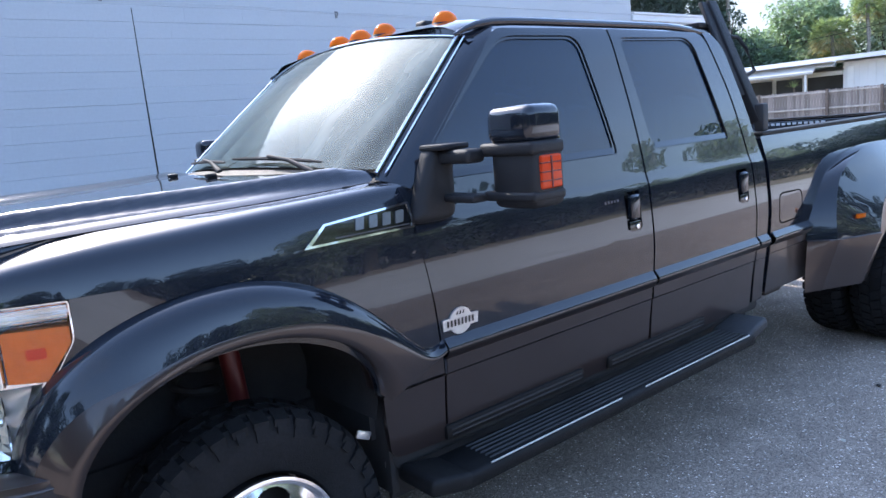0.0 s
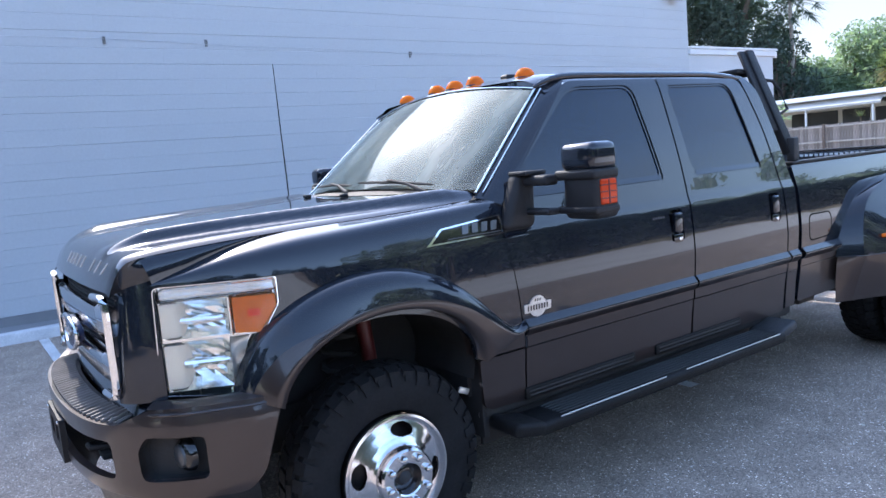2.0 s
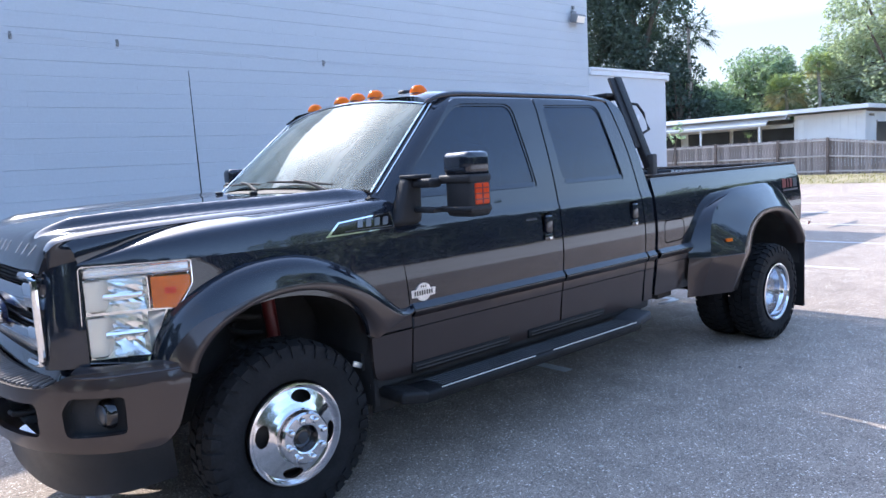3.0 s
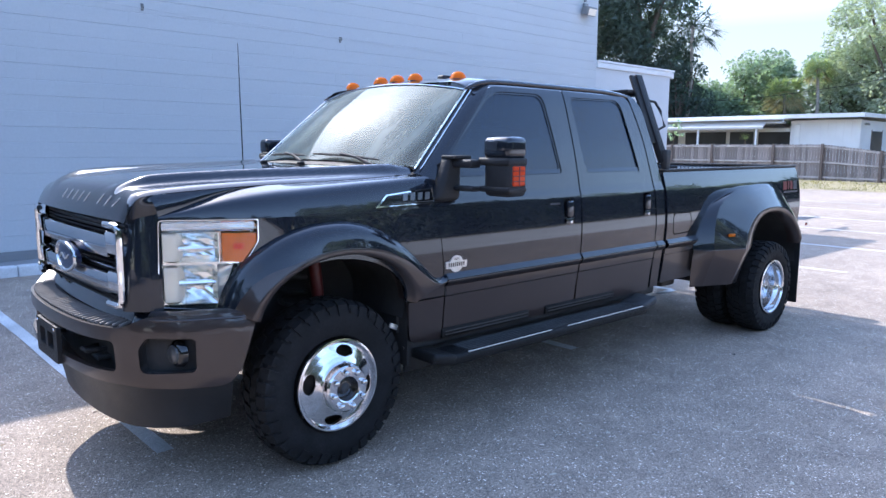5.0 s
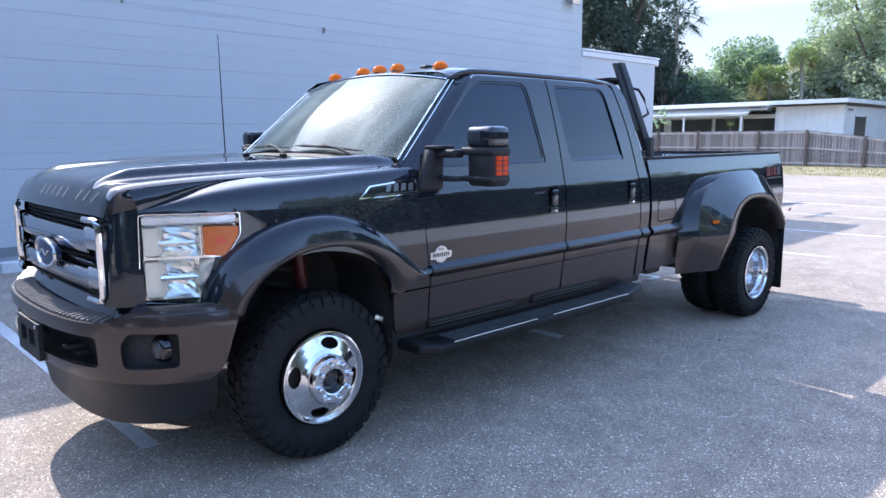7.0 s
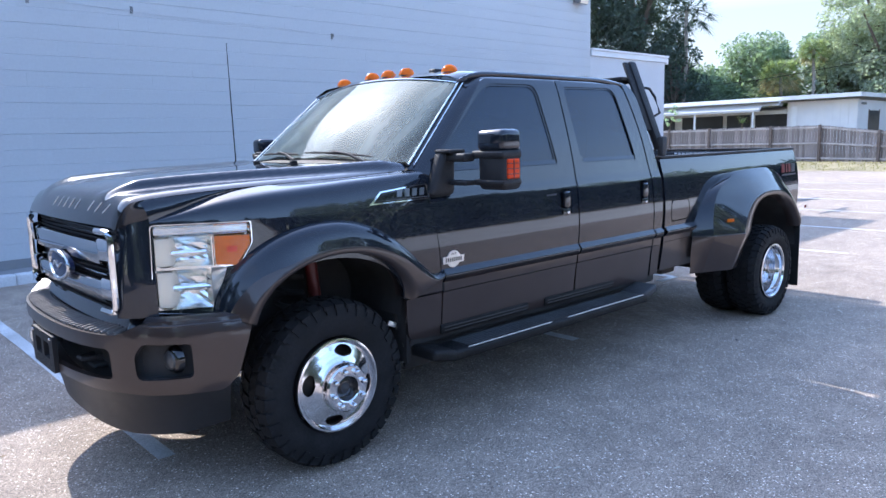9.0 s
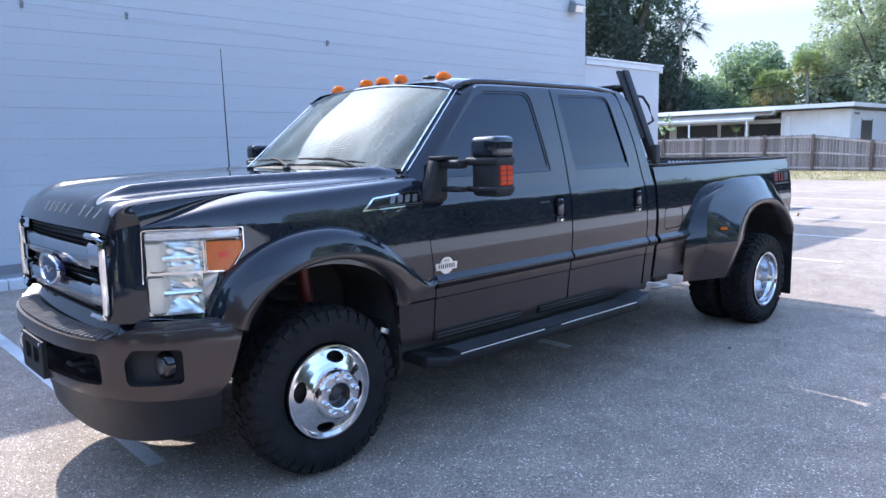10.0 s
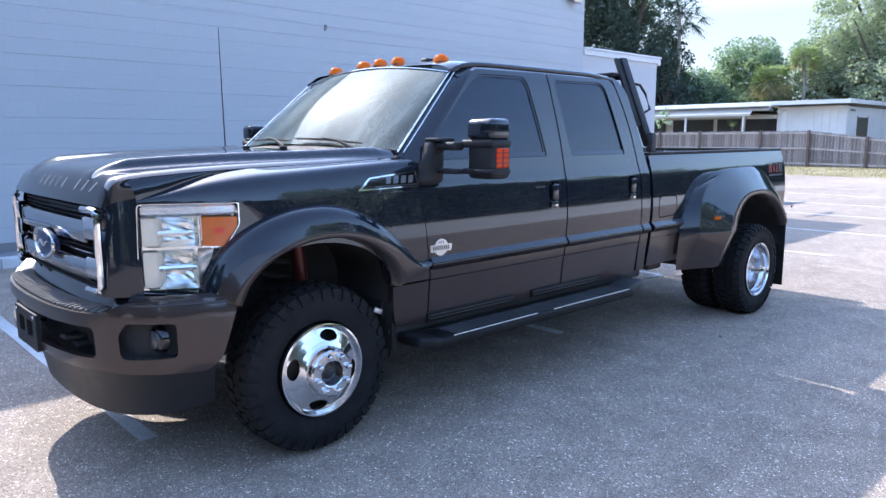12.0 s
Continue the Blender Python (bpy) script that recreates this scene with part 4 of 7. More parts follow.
for i in range(32):
    broadleaf("street tree across the lot", (-111 + 8.5 * i + g.uniform(-2, 2), -47 - g.uniform(0, 5), 0), g.uniform(5.0, 6.5), 0.8, g.uniform(9.0, 13.0), 44, 1.8, 2.9, 0.6, "leaf_dark", 160 + i, 14, group="trees across the street")
for i, (ax, w) in enumerate(((-20, 9), (1.5, 7), (20, 11), (40, 9))):
    h = thing("bungalow", "pale low bungalow across the street", "house", "houses across the street", at=(ax, -41, 0))
    part("walls", boxed(-w / 2, w / 2, -6, 0, 0, 2.7, 0.02), "house_wall", h, smooth=False)
    part("roof", boxed(-w / 2 - 0.5, w / 2 + 0.5, -6.5, 0.6, 2.702, 2.95, 0.05), "house_roof", h, smooth=False)
    part("door", boxed(-0.5, 0.5, 0.002, 0.05, 0, 2.05, 0.01), "fence_post", h, smooth=False)
    part("window", boxed(-w / 2 + 0.8, -1.2, 0.002, 0.04, 1.0, 2.1, 0.01), "dark_opening", h, smooth=False)
    part("window", boxed(1.2, w / 2 - 0.8, 0.002, 0.04, 1.0, 2.1, 0.01), "dark_opening", h, smooth=False)


# ---- the pickup truck: nose towards minus x, front axle at x = 0 ----
truck = thing("pickup_truck", "black and brown crew cab dually pickup truck with chrome grille", "pickup truck")
REAR_AXLE = 4.385
side_width = spline([(0.42, 0.92), (0.55, 0.955), (0.70, 0.970), (0.84, 0.987), (0.97, 0.998), (1.04, 1.0015), (1.10, 1.000), (1.16, 0.9955), (1.22, 0.990), (1.30, 0.981), (1.335, 0.969), (1.39, 0.955), (1.44, 0.943), (1.60, 0.905), (1.80, 0.850), (1.95, 0.803), (2.00, 0.772), (2.03, 0.74)])
bed_width = spline([(0.50, 0.94), (0.60, 0.955), (0.84, 0.987), (0.97, 0.998), (1.04, 1.0015), (1.10, 1.000), (1.16, 0.9955), (1.22, 0.990), (1.28, 0.984), (1.305, 0.978), (1.335, 0.970), (1.39, 0.955), (1.43, 0.943), (1.445, 0.936)])
# plan of the nose: x over half-width, and half-width over x
nose = [(-0.9665, 0.0), (-0.966, 0.15), (-0.964, 0.30), (-0.960, 0.45), (-0.953, 0.57), (-0.940, 0.675), (-0.902, 0.722), (-0.80, 0.757), (-0.70, 0.808), (-0.60, 0.856), (-0.50, 0.898), (-0.40, 0.932), (-0.25, 0.966), (-0.10, 0.982), (0.10, 0.988), (0.62, 0.992)]
nose_x = spline([(y, x) for x, y in nose])
nose_y = spline(nose)


def plan_curve(points):
    """Arc length along a half plan, mirrored: s -> (x, y, outward normal)."""
    fine = []
    fx = spline([(i, p[0]) for i, p in enumerate(points)])
    fy = spline([(i, p[1]) for i, p in enumerate(points)])
    for k in range(16 * (len(points) - 1) + 1):
        fine.append((fx(k / 16), fy(k / 16)))
    acc = [0.0]
    for a, b in zip(fine, fine[1:]):
        acc.append(acc[-1] + math.hypot(b[0] - a[0], b[1] - a[1]))
    total = acc[-1]

    def f(s):
        q = min(abs(s), total - 1e-6)
        i = max(0, min(len(fine) - 2, int(np.searchsorted(acc, q, "right")) - 1))
        t = (q - acc[i]) / (acc[i + 1] - acc[i])
        x = fine[i][0] + (fine[i + 1][0] - fine[i][0]) * t
        y = fine[i][1] + (fine[i + 1][1] - fine[i][1]) * t
        j0, j1 = max(0, i - 6), min(len(fine) - 1, i + 7)
        if i < 6:
            d = Vector((fine[j1][0] - fine[0][0], fine[j1][1] + (0 if i else 0.0)))
            d = Vector((d.x * (i + t) / 6.0, d.y))
        else:
            d = Vector((fine[j1][0] - fine[j0][0], fine[j1][1] - fine[j0][1]))
        d.normalize()
        n = Vector((-d.y, d.x))
        if s < 0:
            return x, -y, n.x, -n.y
        return x, y, n.x, n.y

    def s_of_y(y):
        return next((acc[i] for i in range(len(fine)) if fine[i][1] >= y), total)

    def s_of_x(x):
        return next((acc[i] for i in range(len(fine)) if fine[i][0] >= x), total)

    return f, s_of_y, s_of_x, total


nose_at, nose_s_y, nose_s_x, nose_total = plan_curve(nose)
bumper_plan = [(-1.085, 0.0), (-1.082, 0.15), (-1.074, 0.30), (-1.056, 0.45), (-1.03, 0.57), (-0.985, 0.68), (-0.905, 0.80), (-0.79, 0.905), (-0.65, 0.97), (-0.56, 1.005), (-0.48, 1.02)]
bump_at, bump_s_y, bump_s_x, bump_total = plan_curve(bumper_plan)


def on_nose(s, z, d=0.0, out=0.0):
    x, y, nx, ny = nose_at(s)
    return Vector((x + nx * (out - d), y + ny * (out - d), z))


def both(make, name, material, label="", parent=None, sharp=35):
    """A part on each flank; make(side) gives its bmesh, side -1 the driver's."""
    return [part(name, make(s), material, parent or truck, label, True, sharp) for s in (-1, 1)]


def flank(s, width=side_width, extra=0.0):
    return lambda a, b, d=0.0: Vector((a, s * (width(b) + extra - d), b))


def moulding(s, x0, x1, parent, name="side_moulding", width=side_width):
    """Body side spear: a slanted black top face over a brown lower face."""
    f = flank(s, width)
    top = ((0.919, 0.0), (0.914, 0.004), (0.894, 0.0215), (0.886, 0.0260), (0.878, 0.0265))
    low = ((0.8775, 0.0265), (0.868, 0.0235), (0.852, 0.012), (0.842, 0.0))
    m = part(name, grid(lambda u, v: f(u, top[v][0], -top[v][1]), lin(x0, x1, 12), range(5), flip=(s < 0)), "black_paint", parent, sharp=45)
    part(name + "_lower", grid(lambda u, v: f(u, low[v][0], -low[v][1]), lin(x0, x1, 12), range(4), flip=(s < 0)), "brown_paint", parent, sharp=45)
    return m


def two_tone_band(s, loop, parent, width=side_width):
    """The strip of brown paint between the moulding and the lower panel's seam."""
    part("two_tone_band", sheet(loop, [], flank(s, width, 0.0025), [], [0.81, 0.83], 0.006, flip=(s > 0)), "brown_paint", parent, "metallic brown strip under the moulding")


def side_panel(s, outline, holes=(), cuts_x=(), depth=0.022, width=side_width, extra=0.0, zcuts=None):
    return sheet(outline, holes, flank(s, width, extra), cuts_x, zcuts or [0.5 + 0.025 * k for k in range(62)], depth, flip=(s > 0))


# doors: outer skins with window openings
Z_LO, Z_TT = 0.545, 0.79
front_window = rounded([(0.715, 1.445), (0.715, 1.525), (1.195, 1.945), (1.665, 1.95), (1.728, 1.445)], [0.02, 0.04, 0.10, 0.07, 0.03])
rear_window = rounded([(1.975, 1.440), (1.945, 1.945), (2.525, 1.952), (2.625, 1.440)], [0.07, 0.04, 0.08, 0.03])
front_door = rounded([(0.67, Z_TT), (0.60, 1.30), (0.64, 1.455), (0.665, 1.49), (1.180, 1.975), (1.880, 1.985), (1.884, 1.44), (1.872, 1.30), (1.868, Z_TT)], [0, 0, 0.03, 0.03, 0.07, 0.02, 0.1, 0.1, 0])
rear_door = rounded([(1.880, Z_TT), (1.884, 1.30), (1.896, 1.44), (1.892, 1.985), (2.64, 1.980), (2.728, 1.69), (2.768, 1.36), (2.785, Z_TT)], [0, 0.1, 0.1, 0.02, 0.06, 0.2, 0.2, 0])
handle_cut = {1: rounded([(1.695, 1.125), (1.695, 1.285), (1.80, 1.285), (1.80, 1.125)], 0.012, 3), 2: rounded([(2.61, 1.125), (2.61, 1.285), (2.715, 1.285), (2.715, 1.125)], 0.012, 3)}
doors = []
for s in (-1, 1):
    for k, (out, win) in enumerate(((front_door, front_window), (rear_door, rear_window))):
        d = part("door", side_panel(s, out, [win, handle_cut[k + 1]], [0.9, 1.3, 1.6, 2.1, 2.4]), "black_paint", truck, "glossy black crew cab door")
        doors.append(d)
        xa, xb = (0.676, 1.868) if k == 0 else (1.880, 2.786)
        low = rounded([(xa, Z_LO), (xa - 0.002, Z_TT - 0.004), (xb, Z_TT - 0.004), (xb - 0.01, Z_LO)], [0.02, 0, 0, 0.02])
        part("lower_panel", side_panel(s, low, zcuts=[0.55 + 0.02 * q for q in range(13)]), "brown_paint", d, "metallic brown lower door panel")
        moulding(s, xa - 0.011 if k == 0 else xa + 0.003, xb - 0.003, d)
        two_tone_band(s, [(xa + 0.002, 0.793), (xa - 0.002, 0.850), (xb - 0.002, 0.850), (xb - 0.002, 0.793)], d)
        # window glass and its rubber edge
        bm = sheet(win, [], flank(s, side_width, -0.012), [], [1.48 + 0.03 * q for q in range(16)], 0.005, flip=(s > 0))
        part("window_glass", bm, "tinted_glass", d, "dark tinted window glass")
        cx = sum(p[0] for p in win) / len(win)
        cz = sum(p[1] for p in win) / len(win)
        inner = [(cx + (a - cx) * 0.968, cz + (b - cz) * (0.955 if b > cz else 0.90)) for a, b in win]
        part("window_seal", sheet(win, [inner], flank(s, side_width, -0.006), [], [1.48 + 0.05 * q for q in range(10)], 0.006, flip=(s > 0)), "gloss_black", d)
        # shiny sloping ledge below the glass
        xs_ = (0.742, 1.705) if k == 0 else (1.998, 2.600)
        part("window_sill", grid(lambda u, v: flank(s, side_width, 0.0005 - 0.0058 * v)(u + (0.004 if k == 0 else 0.010) * v, 1.448 + 0.026 * v), lin(*xs_, 12), lin(0, 1, 4), flip=(s > 0)), "black_paint", d, "glossy ledge below the side glass")
        # pull handle in a recess
        hx = 1.748 if k == 0 else 2.663
        y = s * side_width(1.2)
        cup = rounded([(hx - 0.05, 1.127), (hx - 0.05, 1.283), (hx + 0.05, 1.283), (hx + 0.05, 1.127)], 0.012, 3)
        part("handle_cup", sheet(cup, [], flank(s, side_width, -0.03), [], [1.15, 1.2, 1.25], 0.0, flip=(s > 0)), "gloss_black", d)
        bm = boxed(hx - 0.026, hx + 0.030, min(y - s * 0.02, y + s * 0.018), max(y - s * 0.02, y + s * 0.018), 1.165, 1.272, 0.012, 3)
        part("door_handle", bm, "black_paint", d, "glossy black vertical pull handle")
        bm = boxed(hx - 0.036, hx + 0.045, min(y - s * 0.012, y + s * 0.008), max(y - s * 0.012, y + s * 0.008), 1.110, 1.160, 0.008, 2)
        h = part("handle_foot", bm, "gloss_black", d)
        part("key_cylinder", moved(lathe([(0.0, 0.006), (0.010, 0.005), (0.012, -0.004)], 14), Matrix.Translation((hx + 0.01, y + s * 0.010 if s < 0 else y + 0.01, 1.135)) @ (Matrix.Rotation(math.pi, 4, "Z") if s > 0 else Matrix.Identity(4))), "chrome", d)

# pillars and rear cab corner
for s in (-1, 1):
    corner = rounded([(2.800, 0.56), (2.783, 1.36), (2.743, 1.69), (2.656, 1.980), (2.67, 2.0), (2.72, 1.99), (2.80, 1.90), (2.885, 1.44), (2.905, 1.30), (2.905, 0.56)], [0, 0.2, 0.2, 0.02, 0, 0.05, 0.05, 0.05, 0, 0])
    part("cab_corner", side_panel(s, corner, cuts_x=[2.84]), "black_paint", truck)
    moulding(s, 2.802, 2.904, truck, "corner_moulding")
    two_tone_band(s, [(2.802, 0.790), (2.802, 0.850), (2.904, 0.850), (2.904, 0.790)], truck)
    low = [(2.801, 0.562), (2.801, 0.786), (2.904, 0.786), (2.904, 0.562)]
    part("corner_lower_panel", sheet(low, [], flank(s, side_width, 0.002), [], [0.6 + 0.03 * q for q in range(7)], 0.01, flip=(s > 0)), "brown_paint", truck)
    part("rocker", boxed(0.45, 2.9, min(s * 0.80, s * 0.945), max(s * 0.80, s * 0.945), 0.50, 0.60, 0.03, 3), "under_black", truck)

# roof skin with rolled edges, headed by the windscreen
roof_front = lambda y: 0.998 + 0.06 * (y / 0.75) ** 2
roof_z = lambda x, y: (2.068 - 0.012 * ((x - 1.95) / 0.85) ** 2 - 0.055 * max(0.0, (1.22 - x) / 0.25) ** 2 - 0.09 * max(0.0, (x - 2.55) / 0.32) ** 2.2) - 0.022 * (y / 0.6) ** 2 - 0.075 * max(0.0, (abs(y) - 0.60) / 0.19) ** 2.4


def roof_f(u, v):
    y = v * 0.79
    x = roof_front(y) + (2.78 - roof_front(y)) * u
    return (x, y, roof_z(x, y))


part("roof", grid(roof_f, lin(0, 1, 34), lin(-1, 1, 45)), "black_paint", truck, "glossy black cab roof")
part("roof_header", grid(lambda u, v: (Vector((1.0 + 0.055 * u * u + 0.012, 0.76 * u, 2.000 - 0.062 * u * u))).lerp(Vector(roof_f(0.01, u * 0.985)) - Vector((0, 0, 0.002)), v), lin(-1, 1, 40), lin(-0.02, 1, 4)), "black_paint", truck)
part("roof_ditch_moulding", tube([(x, -0.70, roof_z(x, 0.70) + 0.004) for x in lin(1.3, 2.72, 16)], 0.006, 6), "gloss_black", truck)
part("roof_ditch_moulding", tube([(x, 0.70, roof_z(x, 0.70) + 0.004) for x in lin(1.3, 2.72, 16)], 0.006, 6), "gloss_black", truck)

for s in (-1, 1):
    rail = [(1.030, 0.752, 1.952), (1.075, 0.760, 1.972), (1.13, 0.766, 1.988), (1.20, 0.770, 1.999), (1.30, 0.772, 2.004)] + [(x, 0.772, 2.006 - 0.03 * max(0.0, (x - 2.3) / 0.4) ** 2) for x in lin(1.45, 2.70, 12)]
    part("roof_rail", tube([(x, s * y, z) for x, y, z in rail], [0.006, 0.011, 0.015] + [0.017] * (len(rail) - 3), 10), "black_paint", truck)

# windscreen
def screen(u, v, inset=0.0):
    """u across -1..1, v from cowl 0 to header 1."""
    bot = Vector((0.42 + 0.14 * u * u, 0.885 * u, 1.525 - 0.03 * u * u))
    top = Vector((1.0 + 0.055 * u * u, 0.76 * u, 2.012 - 0.067 * u * u))
    p = bot.lerp(top, v)
    bow = 0.034 * math.sin(math.pi * v) * (1 - abs(u) ** 3)
    return Vector((p.x - bow * 0.6 + inset * 0.66, p.y, p.z + bow * 0.7 - inset * 0.75))


bm = grid(lambda u, v: screen(u, v), lin(-0.985, 0.985, 34), lin(0.01, 0.985, 20), flip=True)
ws = part("windscreen", bm, "clear_glass", truck, "clear windscreen reflecting the bright sky")
ws.visible_shadow = False
part("screen_border", grid(lambda u, v: screen(u, v, 0.008), lin(-0.985, 0.985, 30), lin(0.0, 0.07, 4)), "gloss_black", truck)
part("screen_border", grid(lambda u, v: screen(u, v, 0.008), lin(-0.985, 0.985, 30), lin(0.93, 1.0, 4)), "gloss_black", truck)
for s in (-1, 1):
    part("screen_moulding", tube([screen(s * 0.982, v, -0.006) for v in lin(-0.02, 1.0, 16)], 0.0048, 8), "chrome", truck, "bright windscreen edge moulding")
    part("pillar_moulding", tube([screen(s * 1.006, v, -0.002) + Vector((0.012, 0, 0)) for v in lin(-0.02, 1.0, 16)], 0.0036, 8), "chrome", truck, "thin bright pillar moulding")

    def pillar(u, v):
        a = screen(s * 0.976, u, 0.006)
        z = 1.455 + (1.985 - 1.455) * u
        b = Vector((0.645 + (1.200 - 0.645) * u, s * (side_width(z) + 0.003), z + 0.002))
        m = a.lerp(b, v)
        return m + Vector((-0.004, s * 0.006, 0.004)) * math.sin(math.pi * v) * max(0.0, 1 - u ** 6)

    part("windscreen_pillar", grid(pillar, lin(-0.05, 1.02, 22), lin(0, 1, 8), flip=(s > 0)), "black_paint", truck)
part("header_moulding", tube([screen(u, 0.995, -0.004) for u in lin(-0.985, 0.985, 40)], 0.0048, 8), "chrome", truck, "thin bright moulding above the windscreen")
part("cowl", grid(lambda u, v: Vector((0.415 + 0.15 * u * u - 0.12 * v, 0.90 * u, 1.522 - 0.03 * u * u - 0.030 * u ** 8 - 0.035 * v)), lin(-0.97, 0.97, 26), lin(0, 1, 4)), "board_black", truck)


def wiper(y0, y1, v0, v1):
    a, b = screen(y0, v0, -0.02), screen(y1, v1, -0.02)
    blade = [a.lerp(b, t) + Vector((-0.006, 0, 0.006 + 0.006 * math.sin(math.pi * t))) for t in lin(0, 1, 9)]
    w = part("wiper", tube(blade, [0.004] + [0.007] * 7 + [0.004], 6), "under_black", truck, "black wiper resting on the windscreen")
    base = screen(y0 + 0.04, -0.03, -0.012)
    part("wiper_arm", tube([base, a.lerp(b, 0.3) + Vector((-0.02, 0, 0.010)), a.lerp(b, 0.55) + Vector((-0.012, 0, 0.022))], [0.011, 0.008, 0.006], 8), "under_black", w)


wiper(-0.72, -0.05, 0.015, 0.035)
wiper(0.02, 0.66, 0.015, 0.035)

# hood with a raised centre and a bluff front
hood_mid = spline([(0.0, 1.508), (0.3, 1.485), (0.55, 1.474), (0.72, 1.462), (0.84, 1.450), (0.91, 1.438), (0.95, 1.420), (0.975, 1.385), (0.99, 1.335), (1.0, 1.287)])
hood_edge = spline([(0.0, 1.478), (0.3, 1.455), (0.55, 1.443), (0.72, 1.432), (0.84, 1.420), (0.91, 1.411), (0.95, 1.400), (0.975, 1.370), (0.99, 1.328), (1.0, 1.288)])
hood_half = spline([(0.0, 0.865), (0.15, 0.85), (0.4, 0.81), (0.65, 0.772), (0.85, 0.735), (1.0, 0.705)])


def hood_point(u, v):
    half = hood_half(u)
    y = half * v
    xr = 0.42 + 0.15 * v * v
    xf = -0.957 + 0.022 * (abs(y) / 0.70) ** 2.5
    x = xr + (xf - xr) * u
    a = abs(v)
    z = hood_edge(u) + (hood_mid(u) - hood_edge(u)) * (1 - a ** 3.2)
    t = max(0.0, min(1.0, (a - (0.93 - 0.26 * u)) / 0.075))
    dome = 1 - t * t * (3 - 2 * t)
    fade = min(1.0, max(0.0, (0.985 - u) / 0.12)) * min(1.0, u / 0.12 + 0.4)
    e = max(0.0, min(1.0, (a - (0.93 - 0.26 * u) + 0.20) / 0.20))
    z += 0.040 * dome * fade * (0.12 + 0.88 * e * e * (3 - 2 * e))
    r = max(0.0, (a - 0.93) / 0.07)
    return Vector((x, y, z - 0.012 * r * r))


us = lin(0, 0.7, 20) + [0.7 + 0.3 * (1 - (1 - k / 30) ** 1.9) for k in range(1, 31)]
hood = part("hood", grid(hood_point, us, lin(-1, 1, 111), flip=True), "black_paint", truck, "glossy black hood with a raised centre")
for v in (-0.15, 0.42):
    p = hood_point(0.10, v)
    part("washer_nozzle", moved(boxed(-0.02, 0.02, -0.015, 0.015, 0.0, 0.018, 0.006), Matrix.Translation(p)), "dark_plastic", hood)
# raised letters across the hood front, shown as plain slanted bars
for k in range(9):
    y0 = 0.170 - 0.092 * k
    if k == 5:
        continue
    v = y0 / hood_half(0.93)
    a, b = hood_point(0.988, v), hood_point(0.974, v - 0.055)
    part("letter_bar", tube([a + Vector((-0.002, 0, 0.004)), b + Vector((-0.002, 0, 0.004))], 0.0017, 6), "trim_white", hood)

# front fenders


def hood_u(x):
    """Where along the hood's edge a place x lies."""
    return max(0.0, min(1.0, (0.57 - x) / (0.57 - nose_x(0.705) - 0.018)))


# towards the lamp the fender's crest drops below the hood's edge
crest_drop = spline([(-0.82, 0.094), (-0.70, 0.066), (-0.60, 0.040), (-0.50, 0.018), (-0.40, 0.005), (-0.30, 0.0)])
crest_out = spline([(-0.82, 0.030), (-0.70, 0.024), (-0.60, 0.014), (-0.50, 0.006), (-0.40, 0.0)])


def fend_top_y(x):
    return hood_half(hood_u(x)) + 0.004 + crest_out(x)


def fend_top_z(x):
    return hood_edge(hood_u(x)) - 0.014 - crest_drop(x)




def fender_width(x, z):
    """Half-width of the fender's side: the nose's plan in front, the doors' tumblehome behind."""
    lean = (side_width(max(z, 1.04)) - side_width(1.04)) * max(0.0, min(1.0, (x + 0.44) / 0.3))
    if x < -0.05:
        return min(nose_y(x), side_width(min(z, 1.04))) + lean
    t = min(1.0, (x + 0.05) / 0.35)
    return (min(nose_y(x), side_width(min(z, 1.04))) + lean) * (1 - t) + side_width(z) * t


def fender_shape(x):
    """How the fender's top slopes outwards, then rolls down: slope share and roll power."""
    t = max(0.0, min(1.0, (x + 0.45) / 0.6))
    return 0.32 - 0.20 * t, 8.0 - 2.5 * t


def fender_top(s):
    def f(u, v):
        x = -0.805 + (0.698 + 0.805) * u
        w = fender_width(x, 1.288) - 0.014 * max(0.0, min(1.0, (x - 0.595) / 0.012))
        c, m = fender_shape(x)
        p = 1 - v ** 2.2
        ty, tz = fend_top_y(x), fend_top_z(x)
        return Vector((x, s * (ty + (w - ty) * p), 1.288 + (tz - 1.288) * (1 - c * p - (1 - c) * p ** m)))

    return grid(f, lin(0, 0.27, 30) + lin(0.275, 1, 36), lin(0, 1, 28), flip=(s < 0))


ARCH_X, ARCH_Z = -0.05, 0.80


def arch(a, ax, bz, cx=ARCH_X, cz=ARCH_Z, n=2.0):
    c, q = math.cos(a), math.sin(a)
    return (cx + ax * math.copysign(abs(c) ** (2 / n), c), cz + bz * abs(q) ** (2 / n))


